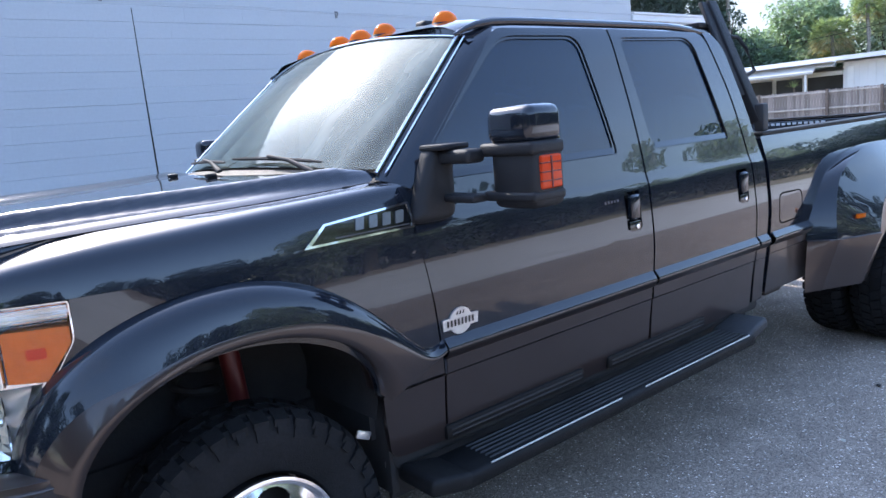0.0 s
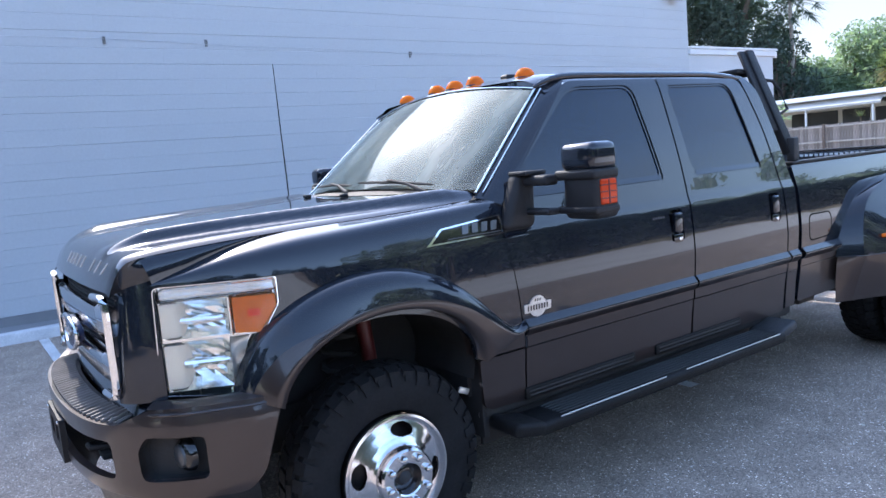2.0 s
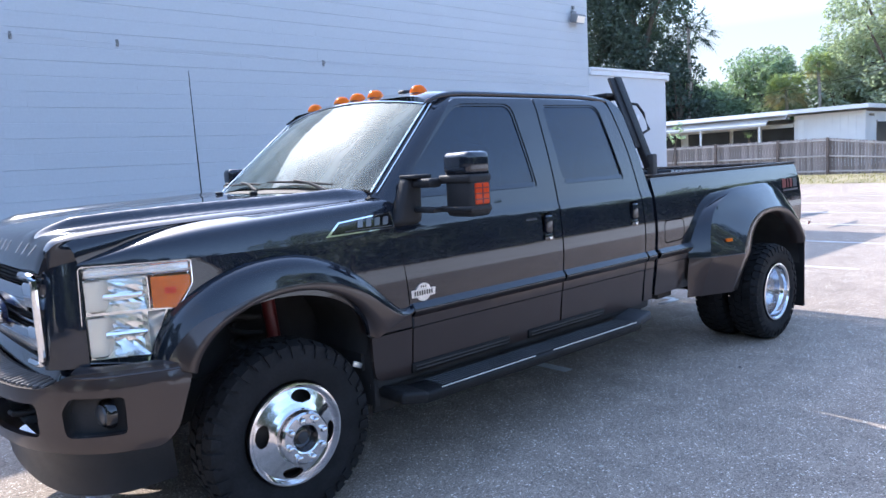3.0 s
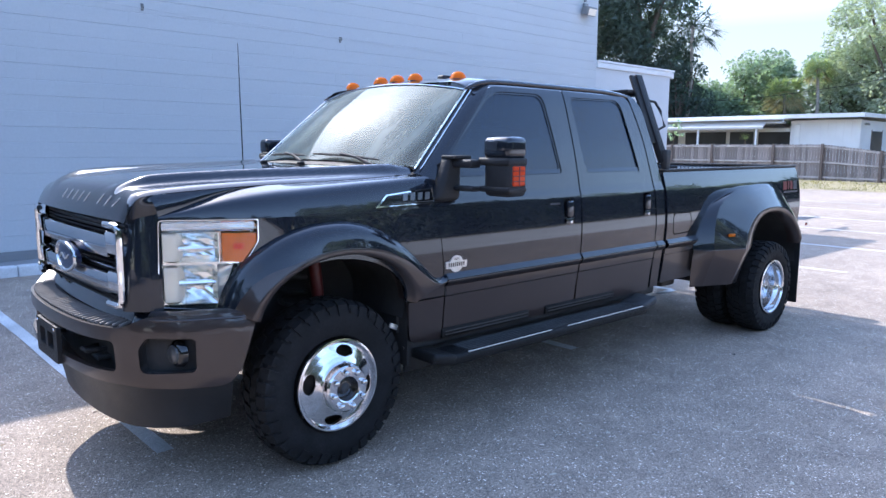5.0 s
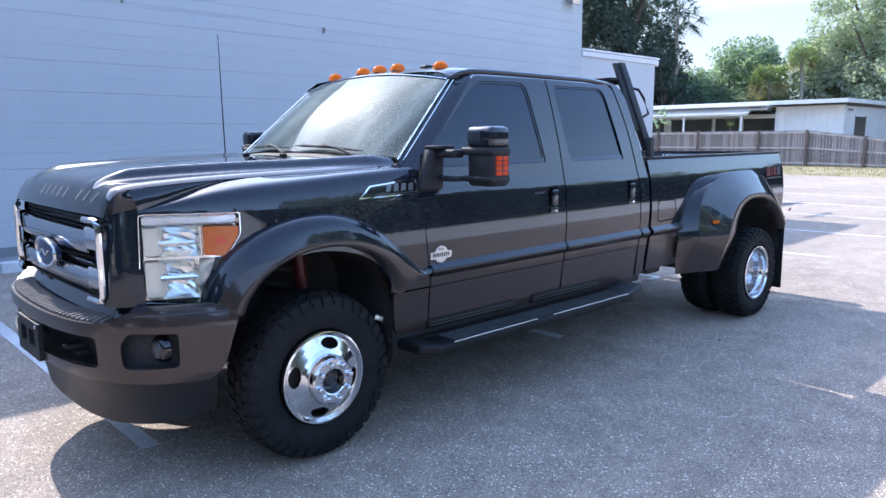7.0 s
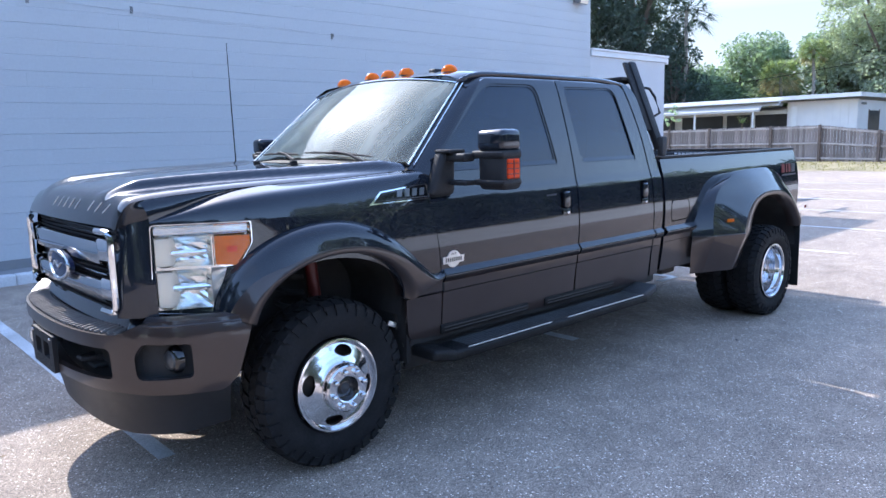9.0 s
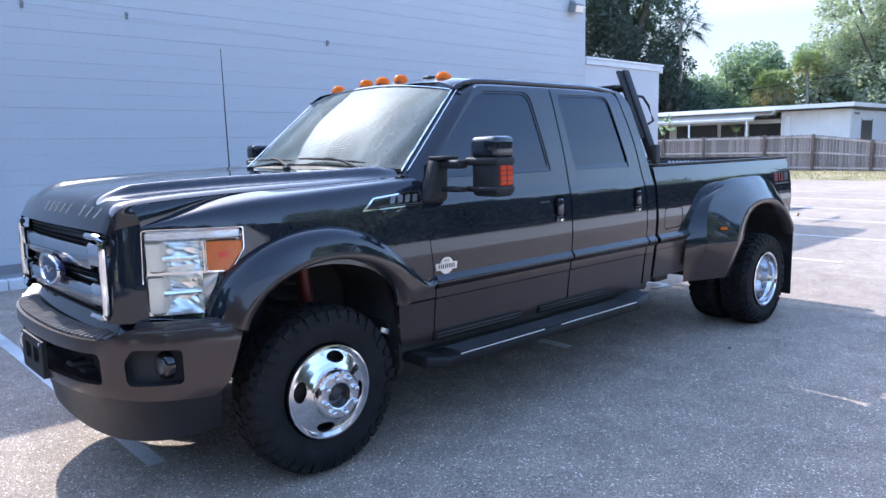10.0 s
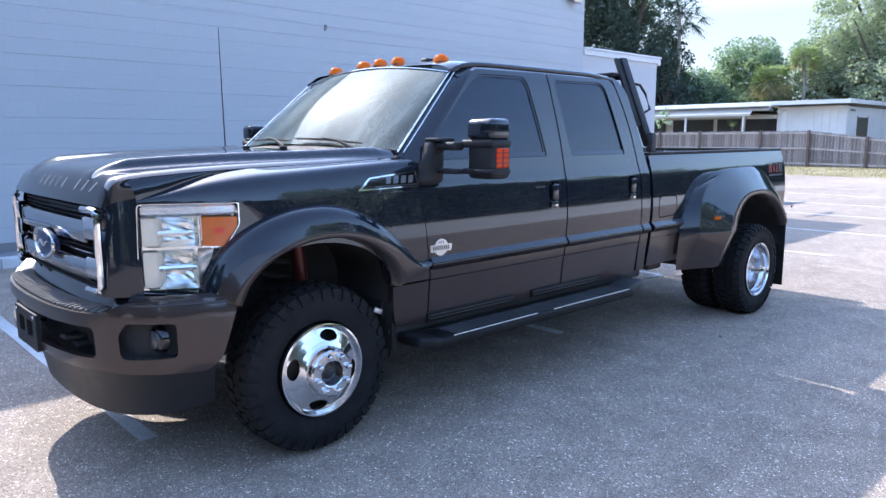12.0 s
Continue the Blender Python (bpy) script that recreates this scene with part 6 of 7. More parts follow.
def tread(radius, width, bm=None, count=38):
    """Staggered all-terrain lugs round the tyre and down its shoulders."""
    bm = bmesh.new()
    h = width / 2
    for k in range(count):
        for j, (a0, a1, off, zz) in enumerate(((-0.98, -0.58, 0.0, 0.0), (-0.52, -0.08, 0.5, 0.3), (0.0, 0.44, 0.0, -0.3), (0.5, 0.97, 0.5, 0.0))):
            ang = (k + off + 0.0) * 2 * math.pi / count
            da = 0.36 * 2 * math.pi / count
            vs = []
            for rr in (radius - 0.016, radius):
                for aa, sh in ((a0, -zz), (a1, zz)):
                    for d in (-da, da):
                        t = ang + d + sh * da
                        drop = 0.022 * max(0.0, abs(aa) - 0.75) / 0.25 if rr == radius else 0.03 * max(0.0, abs(aa) - 0.75) / 0.25
                        r = rr - drop
                        vs.append(bm.verts.new((r * math.cos(t), aa * h, r * math.sin(t))))
            for q in ((0, 1, 3, 2), (4, 5, 7, 6), (0, 1, 5, 4), (2, 3, 7, 6), (0, 2, 6, 4), (1, 3, 7, 5)):
                bm.faces.new([vs[i] for i in q])
        # shoulder lug on both sidewalls
        for sgn in (-1, 1):
            ang = (k + (0.0 if sgn < 0 else 0.5)) * 2 * math.pi / count
            da = (0.30 if k % 2 else 0.22) * 2 * math.pi / count
            vs = []
            for lift in (0.0, 0.010):
                for rr, aa in ((radius - 0.030, 0.90), (radius - (0.075 if k % 2 else 0.06), 0.965)):
                    for d in (-da, da):
                        vs.append(bm.verts.new((rr * math.cos(ang + d), sgn * (aa * h + lift), rr * math.sin(ang + d))))
            for q in ((0, 1, 3, 2), (4, 5, 7, 6), (0, 1, 5, 4), (2, 3, 7, 6), (0, 2, 6, 4), (1, 3, 7, 5)):
                bm.faces.new([vs[i] for i in q])
    bmesh.ops.recalc_face_normals(bm, faces=bm.faces)
    return bm


def disc_with_holes(profile, holes, hole_r, hole_w, n=288):
    """A turned wheel disc with oval hand holes left out; hole_r is the holes' mean radius."""
    fine = []
    for (r0, a0), (r1, a1) in zip(profile, profile[1:]):
        m = max(1, int(abs(r1 - r0) / 0.003))
        fine += [(r0 + (r1 - r0) * k / m, a0 + (a1 - a0) * k / m) for k in range(m)]
    fine.append(profile[-1])
    bm = lathe(fine, n)
    kill = []
    for f in bm.faces:
        c = f.calc_center_median()
        r, t = math.hypot(c.x, c.z), math.atan2(c.z, c.x)
        for h in holes:
            d = (t - h + math.pi) % (2 * math.pi) - math.pi
            if ((r - hole_r) / 0.028) ** 2 + (d * hole_r / hole_w) ** 2 < 1:
                kill.append(f)
                break
    bmesh.ops.delete(bm, geom=kill, context="FACES")
    edge = [e for e in bm.edges if e.is_boundary and 0.12 < math.hypot(e.verts[0].co.x, e.verts[0].co.z) < 0.215]
    made = bmesh.ops.extrude_edge_only(bm, edges=edge)["geom"]
    for v in made:
        if isinstance(v, bmesh.types.BMVert):
            v.co.y += 0.018
    return bm


RIM = 0.222


def front_wheel(s):
    disc = [(RIM + 0.014, 0.020), (RIM + 0.013, 0.030), (RIM + 0.004, 0.032), (RIM - 0.004, 0.022), (RIM - 0.012, 0.014), (0.185, 0.024), (0.150, 0.040), (0.128, 0.052), (0.120, 0.060), (0.117, 0.100), (0.110, 0.108), (0.068, 0.110), (0.062, 0.106), (0.060, 0.060)]
    w = part("wheel", disc_with_holes(disc, [radians(a) for a in (78, 168, 258, 348)], 0.176, 0.052), "polished_alloy", truck, "polished alloy front wheel with oval holes")
    part("barrel", lathe([(RIM + 0.014, 0.020), (RIM, 0.0), (RIM - 0.01, -0.12), (RIM, -0.2)], 48), "under_black", w)
    part("brake_disc", lathe([(0.0, -0.05), (0.20, -0.05), (0.20, -0.08)], 40), "rust_steel", w)
    part("hub_cap", lathe([(0.0, 0.080), (0.03, 0.080), (0.048, 0.074), (0.060, 0.062)], 32), "gloss_black", w)
    part("hub_dial", lathe([(0.0, 0.090), (0.02, 0.089), (0.026, 0.080)], 16), "grey_plastic", w)
    for k in range(8):
        a = 2 * math.pi * (k + 0.3) / 8
        nut = lathe([(0.0, 0.030), (0.006, 0.0295), (0.011, 0.027), (0.0145, 0.022), (0.0162, 0.014), (0.0168, 0.0)], 20)
        part("lug_nut", moved(nut, Matrix.Translation((0.090 * math.cos(a), -0.108, 0.090 * math.sin(a)))), "polished_alloy", w, sharp=None)
    t = part("tyre", moved(tyre(0.425, 0.24, RIM + 0.012), Matrix.Translation((0, 0.100, 0))), "rubber", w, "black all-terrain tyre")
    part("tread", moved(tread(0.425, 0.24), Matrix.Translation((0, 0.100, 0))), "rubber", w, smooth=False)
    w.matrix_basis = pose(-0.024, s * 0.930, 0.428) if s < 0 else pose(-0.024, s * 0.930, 0.428, 0, 0, 180)
    return w


def rear_wheel(s):
    disc = [(RIM + 0.016, 0.000), (RIM + 0.016, 0.014), (RIM + 0.004, 0.016), (RIM - 0.006, 0.004), (RIM - 0.010, -0.045), (RIM - 0.018, -0.055), (RIM - 0.022, -0.125), (RIM - 0.034, -0.165), (0.172, -0.182), (0.140, -0.172), (0.122, -0.158), (0.116, -0.128), (0.105, -0.120), (0.066, -0.120), (0.062, -0.16)]
    w = part("wheel", disc_with_holes(disc, [radians(a) for a in (50, 140, 230, 320)], 0.165, 0.034), "polished_alloy", truck, "polished deep-dish rear dual wheel")
    part("hub_cap", lathe([(0.0, -0.078), (0.045, -0.080), (0.058, -0.092), (0.061, -0.15)], 32), "polished_alloy", w)
    for k in range(8):
        a = 2 * math.pi * (k + 0.3) / 8
        part("lug_nut", moved(lathe([(0.0, 0.034), (0.010, 0.033), (0.0155, 0.026), (0.0165, 0.0)], 12), Matrix.Translation((0.087 * math.cos(a), 0.120, 0.087 * math.sin(a)))), "chrome", w)
    part("tyre", moved(tyre(0.40, 0.245, RIM + 0.012), Matrix.Translation((0, 0.105, 0))), "rubber", w, "black outer all-terrain tyre")
    part("tread", moved(tread(0.40, 0.245), Matrix.Translation((0, 0.105, 0))), "rubber", w, smooth=False)
    part("inner_tyre", moved(tyre(0.40, 0.245, RIM), Matrix.Translation((0, 0.40, 0))), "rubber", w, "black inner dual tyre")
    part("inner_tread", moved(tread(0.40, 0.245), Matrix.Translation((0, 0.40, 0))), "rubber", w, smooth=False)
    w.matrix_basis = pose(REAR_AXLE, s * 1.205, 0.40) if s < 0 else pose(REAR_AXLE, s * 1.205, 0.40, 0, 0, 180)
    return w


for s in (-1, 1):
    front_wheel(s)
    rear_wheel(s)

# pickup bed
for s in (-1, 1):
    wl = [(REAR_AXLE + 0.62 * math.cos(a), 0.56 + 0.60 * math.sin(a)) for a in lin(-0.0, math.pi, 26)]
    fuel_o = rounded([(3.03, 0.945), (3.025, 1.12), (3.30, 1.115), (3.305, 0.955)], 0.05, 5)
    loop = rounded([(2.945, 0.575), (2.940, 1.432), (5.385, 1.434), (5.41, 1.20), (5.41, 0.80), (5.36, 0.60)], [0.03, 0.02, 0.04, 0.05, 0.1, 0.08]) + [(5.03, 0.577)] + wl + [(3.75, 0.577)]
    bedside = part("bed_side", sheet(loop, [fuel_o], flank(s, bed_width), lin(3.1, 5.3, 12), [0.60 + 0.025 * q for q in range(34)], 0.03, flip=(s > 0)), "black_paint", truck, "glossy black pickup bed side")
    low = [(2.948, 0.577), (2.948, 0.80), (3.47, 0.80), (3.52, 0.577)]
    part("bed_lower_panel", sheet(low, [], flank(s, bed_width, 0.003), [], lin(0.6, 0.79, 7), 0.01, flip=(s > 0)), "brown_paint", bedside, "metallic brown lower bed panel")
    moulding(s, 2.955, 3.46, bedside, "bed_moulding", bed_width)
    two_tone_band(s, [(2.950, 0.804), (2.950, 0.850), (3.44, 0.850), (3.46, 0.804)], bedside, bed_width)
    fi = [(3.165 + (a - 3.165) * 0.93, 1.033 + (b - 1.033) * 0.90) for a, b in fuel_o]
    part("fuel_door", sheet(fi, [], flank(s, bed_width, 0.0), [3.1, 3.2], lin(0.96, 1.1, 6), 0.012, flip=(s > 0)), "black_paint", bedside, "black fuel filler door")
    part("bed_rail_cap", boxed(2.95, 5.38, min(s * 0.86, s * 0.955), max(s * 0.86, s * 0.955), 1.434, 1.452, 0.006), "dark_plastic", bedside, "black plastic bed rail cap")
    # white boxes stand in for light showing through holes in the rail
    for k in range(22):
        x = 3.15 + 0.1 * k
        part("rail_slot", boxed(x, x + 0.055, min(s * 0.845, s * 0.852), max(s * 0.845, s * 0.852), 1.39, 1.425, 0.004), "trim_white", bedside)
    part("inner_side", boxed(2.95, 5.38, min(s * 0.82, s * 0.85), max(s * 0.82, s * 0.85), 0.90, 1.434), "dark_plastic", bedside)

    # flared rear fender over the dual wheels
    FC = (REAR_AXLE - 0.005, 0.50)
    # rows from the bed outwards: reach forwards, reach back, height, half-width, squareness of the arc in front and behind
    sect = [(1.04, 0.80, 0.795, 0.992, 3.0, 2.2), (1.003, 0.797, 0.798, 1.028, 3.1, 2.2), (0.965, 0.79, 0.802, 1.066, 3.2, 2.2), (0.928, 0.782, 0.805, 1.104, 3.3, 2.2), (0.885, 0.76, 0.783, 1.121, 3.2, 2.2), (0.82, 0.715, 0.740, 1.149, 2.9, 2.25), (0.755, 0.665, 0.692, 1.177, 2.7, 2.3), (0.70, 0.615, 0.645, 1.202, 2.55, 2.4), (0.66, 0.575, 0.610, 1.217, 2.5, 2.4), (0.60, 0.56, 0.592, 1.218, 2.45, 2.4), (0.535, 0.545, 0.568, 1.206, 2.4, 2.4), (0.525, 0.54, 0.560, 1.10, 2.4, 2.4)]

    def rear_fender(u, v, s=s):
        a = math.pi * u
        front, back, bz, w, nf, nb = sect[v]
        c, q = math.cos(a), math.sin(a)
        n = nb if c > 0 else nf
        z = FC[1] + bz * abs(q) ** (2 / n)
        w += (0.15 * max(-0.18, min(0.15, 0.95 - z)) - 0.30 * max(0.0, 0.80 - z)) * min(1.0, (w - 0.98) / 0.12)
        return Vector((FC[0] + (back if c > 0 else front) * math.copysign(abs(c) ** (2 / n), c), s * w, z))

    def bulge(low):
        bm = grid(rear_fender, [0.12 + 0.88 * k / 70 for k in range(71)], range(9), flip=(s < 0))
        if low:
            bmesh.ops.delete(bm, geom=[v for v in bm.verts if v.co.x > REAR_AXLE], context="VERTS")
        bmesh.ops.bisect_plane(bm, geom=bm.verts[:] + bm.edges[:] + bm.faces[:], plane_co=(0, 0, 0.80), plane_no=(0, 0, 1 if low else -1), clear_outer=True)
        if low:
            # the brown end stands a little proud, with a narrow shelf on top
            for v in bm.verts:
                v.co += Vector((-0.004, s * 0.011, 0))
            rim_ = [e for e in bm.edges if all(abs(v.co.z - 0.80) < 1e-4 for v in e.verts)]
            for v in bmesh.ops.extrude_edge_only(bm, edges=rim_)["geom"]:
                if isinstance(v, bmesh.types.BMVert):
                    v.co += Vector((0.006, -s * 0.014, 0.006))
        return bm

    rf_ = part("rear_fender", bulge(False), "black_paint", truck, "bulging glossy black dual-wheel fender", sharp=11)
    part("fender_lower", bulge(True), "brown_paint", rf_, "metallic brown lower end of the fender", sharp=11)
    part("fender_lip", grid(rear_fender, [0.12 + 0.88 * k / 70 for k in range(71)], range(8, 12), flip=(s < 0)), "brown_paint", rf_, "metallic brown rolled fender lip")
    part("side_marker", moved(boxed(-0.031, 0.031, -0.006, 0.006, -0.013, 0.013, 0.006, 3), pose(3.640, s * 1.178, 0.915, 0, 0, 27 * s)), "amber_lens", rf_, "small amber side marker")
    part("side_marker", moved(boxed(-0.045, 0.045, -0.006, 0.006, -0.012, 0.012, 0.006, 3), pose(5.075, s * 1.205, 0.915, 0, 0, -14 * s)), "red_lens", rf_, "small red side marker")
    part("fender_liner", grid(lambda u, v: Vector((FC[0] + 0.60 * math.cos(math.pi * u), s * v, FC[1] + 0.59 * math.sin(math.pi * u))), lin(0, 1, 20), [0.55, 0.8, 1.16]), "under_black", rf_)
    part("mud_flap", boxed(4.975, 4.99, min(s * 0.80, s * 1.20), max(s * 0.80, s * 1.20), 0.17, 0.86, 0.006), "rubber", truck, "black rubber mud flap")
    # tail lamp
    part("tail_lamp", moved(boxed(-0.03, 0.03, -0.065, 0.065, -0.16, 0.15, 0.02, 3), pose(5.402, s * 0.913, 1.16)), "red_lens", truck, "red tail lamp")
    # bedside decal as plain bars
    dec = flank(s, bed_width, 0.003)
    for k, (xa, xb, za, zb, m) in enumerate(((5.02, 5.10, 1.225, 1.305, "decal_red"), (5.125, 5.155, 1.225, 1.305, "decal_red"), (5.18, 5.23, 1.225, 1.305, "decal_red"), (5.25, 5.33, 1.225, 1.305, "decal_grey"), (5.03, 5.34, 1.195, 1.212, "decal_grey"))):
        part("decal_bar", sheet([(xa, za), (xa + 0.012, zb), (xb + 0.012, zb), (xb, za)], [], dec, [], [1.25, 1.28], 0.0, flip=(s > 0)), m, bedside)
part("bed_floor", boxed(2.95, 5.38, -0.82, 0.82, 0.88, 0.90), "dark_plastic", truck)
part("bed_front", boxed(2.945, 2.975, -0.85, 0.85, 0.62, 1.434, 0.006), "black_paint", truck)
tg = part("tailgate", boxed(5.375, 5.435, -0.80, 0.80, 0.86, 1.435, 0.02, 3), "black_paint", truck, "black tailgate")
# a row of white boxes stands in for bright dashes of light
for k in range(13):
    part("gate_slot", boxed(5.366, 5.3745, -0.26 + 0.046 * k, -0.232 + 0.046 * k, 1.392, 1.412), "trim_white", tg)
part("tailgate_cap", boxed(5.365, 5.44, -0.79, 0.79, 1.437, 1.452, 0.006), "dark_plastic", tg)
part("rear_bumper", boxed(5.44, 5.62, -0.97, 0.97, 0.58, 0.76, 0.04, 4), "chrome", truck, "chrome rear step bumper")

# lamps on the roof
for k, (my, dx) in enumerate(((-0.56, 0.02), (-0.185, 0.0), (0.0, 0.0), (0.185, 0.0), (0.56, 0.02))):
    x = roof_front(my) + 0.125
    z = roof_z(x, my) - 0.013
    lampb = part("marker_base", moved(lathe([(0.0, 0.006), (0.050, 0.006), (0.054, 0.0), (0.056, -0.02)], 24), Matrix.Translation((x, my, z)) @ pose(0, 0, 0, -90) @ Matrix.Diagonal((1.15, 1, 0.95, 1))), "dark_plastic", truck, "roof marker lamp base")
    dome = lathe([(0.0, 0.054), (0.016, 0.052), (0.031, 0.044), (0.042, 0.030), (0.049, 0.012), (0.050, 0.003)], 24)
    part("marker_lens", moved(dome, Matrix.Translation((x, my, z)) @ pose(0, 0, 0, -90) @ Matrix.Diagonal((1.15, 1, 0.95, 1))), "amber_lens", lampb, "amber dome lens of a roof marker")
part("roof_antenna", moved(boxed(-0.048, 0.048, -0.034, 0.034, -0.012, 0.026, 0.014, 4), Matrix.Translation((1.21, -0.385, roof_z(1.21, 0.385) - 0.011))), "dark_plastic", truck, "small black antenna pod on the roof")

# whip antenna on the far fender
ant = part("antenna", tube([(0.40, 0.835, 1.44), (0.395, 0.838, 1.9), (0.392, 0.84, 2.31)], [0.0045, 0.0035, 0.002], 6), "gloss_black", truck, "thin black whip antenna")
part("antenna_base", moved(lathe([(0.0, 0.05), (0.012, 0.045), (0.02, 0.0)], 12), pose(0.40, 0.835, 1.425, -90)), "dark_plastic", ant)

# towing mirrors
def mirror(s, reach):
    """reach squeezes the head sideways: the far one is folded in further."""
    q = lambda a: a if a < 1.14 else 1.155 + (a - 1.155) * reach
    y = lambda a, b: (min(s * q(a), s * q(b)), max(s * q(a), s * q(b)))
    cap = part("mirror", boxed(0.764, 0.915, *y(1.160, 1.372), 1.548, 1.665, 0.034, 5), "black_paint", truck, "towing mirror with a glossy black cap")
    part("mirror_shell", boxed(0.772, 0.915, *y(1.165, 1.370), 1.352, 1.556, 0.028, 3), "dark_plastic", cap, "textured black mirror shell")
    part("mirror_band", boxed(0.762, 0.910, *y(1.130, 1.375), 1.515, 1.556, 0.012, 3), "dark_plastic", cap)
    part("mirror_band", boxed(0.766, 0.910, *y(1.130, 1.373), 1.375, 1.405, 0.010, 3), "dark_plastic", cap)
    part("mirror_glass", boxed(0.914, 0.919, *y(1.175, 1.345), 1.385, 1.62, 0.0), "chrome", cap)
    lens = part("turn_lamp", boxed(0.797, 0.890, *y(1.354, 1.378), 1.410, 1.513, 0.008, 3), "red_amber_lens", cap, "orange turn-signal lens in the mirror")
    for k in range(3):
        part("lens_rib", boxed(0.795, 0.888, *y(1.356, 1.3805), 1.433 + 0.027 * k, 1.437 + 0.027 * k), "decal_red", lens)
    part("lens_rib", boxed(0.838, 0.844, *y(1.374, 1.3805), 1.414, 1.509), "decal_red", lens)
    part("mirror_arm", boxed(0.695, 0.775, *y(0.955, 1.15), 1.500, 1.545, 0.015, 3), "dark_plastic", cap, "upper telescoping mirror arm")
    part("mirror_arm", boxed(0.705, 0.775, *y(0.955, 1.15), 1.375, 1.402, 0.010, 3), "dark_plastic", cap, "lower telescoping mirror arm")
    base = boxed(0.640, 0.770, *y(0.930, 1.010), 1.315, 1.560, 0.034, 5)
    for v in base.verts:
        v.co.x += 0.10 * max(0.0, (1.46 - v.co.z) / 0.15) * (0.775 - v.co.x) / 0.13 * -0.3 + 0.03 * (v.co.z - 1.44) / 0.12 * (0.775 - v.co.x) / 0.13
    part("mirror_foot", base, "dark_plastic", cap, "black plastic mirror foot on the door")
    part("mirror_cap_plate", boxed(0.67, 0.79, *y(0.94, 1.06), 1.546, 1.566, 0.008, 2), "dark_plastic", cap)


mirror(-1, 0.93)
mirror(1, 0.62)

# door badge: silver plaque with unreadable bars
for s in (-1, 1):
    bf = flank(s, side_width, 0.006)
    ring = lambda a0, a1, n: [(0.737 + 0.050 * math.cos(radians(a)), 0.968 + 0.047 * math.sin(radians(a))) for a in lin(a0, a1, n)]
    plaque = [(0.660, 0.945), (0.657, 0.982), (0.668, 0.984)] + ring(160, 20, 14) + [(0.806, 0.984), (0.817, 0.982), (0.814, 0.945)] + ring(-30, -150, 10)
    bd = part("door_badge", sheet(plaque, [], bf, [0.7, 0.77], [0.94, 0.97, 1.0], 0.006, flip=(s > 0)), "badge_silver", truck, "silver plaque badge on the front door")
    bt = flank(s, side_width, 0.008)
    for k in range(8):
        x = 0.674 + 0.0160 * k
        part("badge_bar", sheet([(x, 0.954), (x, 0.977), (x + 0.008, 0.977), (x + 0.008, 0.954)], [], bt, [], [], 0.0, flip=(s > 0)), "badge_ink", bd)
    for k in range(3):
        x = 0.715 + 0.014 * k
        part("badge_bar", sheet([(x, 0.992), (x + 0.004, 1.004), (x + 0.009, 1.004), (x + 0.007, 0.992)], [], bt, [], [], 0.0, flip=(s > 0)), "badge_ink", bd)
    # keypad strip of five small bars
    for k in range(5):
        x = 1.56 + 0.02 * k
        part("keypad_bar", sheet([(x, 1.252), (x, 1.264), (x + 0.012, 1.264), (x + 0.012, 1.252)], [], flank(s, side_width, 0.003), [], [], 0.0, flip=(s > 0)), "decal_grey", truck)

# running boards
for s in (-1, 1):
    y = lambda a, b: (min(s * a, s * b), max(s * a, s * b))
    board = part("running_board", boxed(0.60, 2.52, *y(0.93, 1.13), 0.432, 0.492, 0.022, 3), "board_black", truck, "black plastic running board along the cab")
    for k in range(6):
        part("tread_strip", boxed(0.74, 2.46, *y(0.965 + 0.025 * k, 0.972 + 0.025 * k), 0.492, 0.499, 0.002, 1), "grey_plastic", board)
    part("edge_strip", boxed(0.72, 1.44, *y(1.120, 1.1235), 0.490, 0.4965, 0.0012, 1), "badge_silver", board, "bright edge strip of the running board")
    part("edge_strip", boxed(1.60, 2.46, *y(1.120, 1.1235), 0.490, 0.4965, 0.0012, 1), "badge_silver", board, "bright edge strip of the running board")
    part("end_cap", moved(boxed(-0.14, 0.04, -0.10, 0.10, -0.03, 0.03, 0.02, 3), pose(0.60, s * 1.03, 0.468, 0, 12, 0)), "board_black", board)
    part("end_cap", moved(boxed(-0.04, 0.16, -0.10, 0.10, -0.03, 0.03, 0.02, 3), pose(2.50, s * 1.02, 0.475, 0, -14, 0)), "grey_plastic", board)
    for xa, xb in ((0.66, 1.40), (1.56, 2.32)):
        scuff = part("scuff_strip", boxed(xa, xb, *y(0.945, 0.972), 0.545, 0.60, 0.010, 2), "board_black", board)
        part("scuff_rib", boxed(xa + 0.02, xb - 0.02, *y(0.970, 0.976), 0.562, 0.568), "grey_plastic", scuff)
        part("scuff_rib", boxed(xa + 0.02, xb - 0.02, *y(0.970, 0.976), 0.580, 0.586), "grey_plastic", scuff)
    for xb in (0.85, 1.55, 2.3):
        part("board_bracket", boxed(xb, xb + 0.06, *y(0.55, 0.95), 0.40, 0.43, 0.005), "under_black", board)

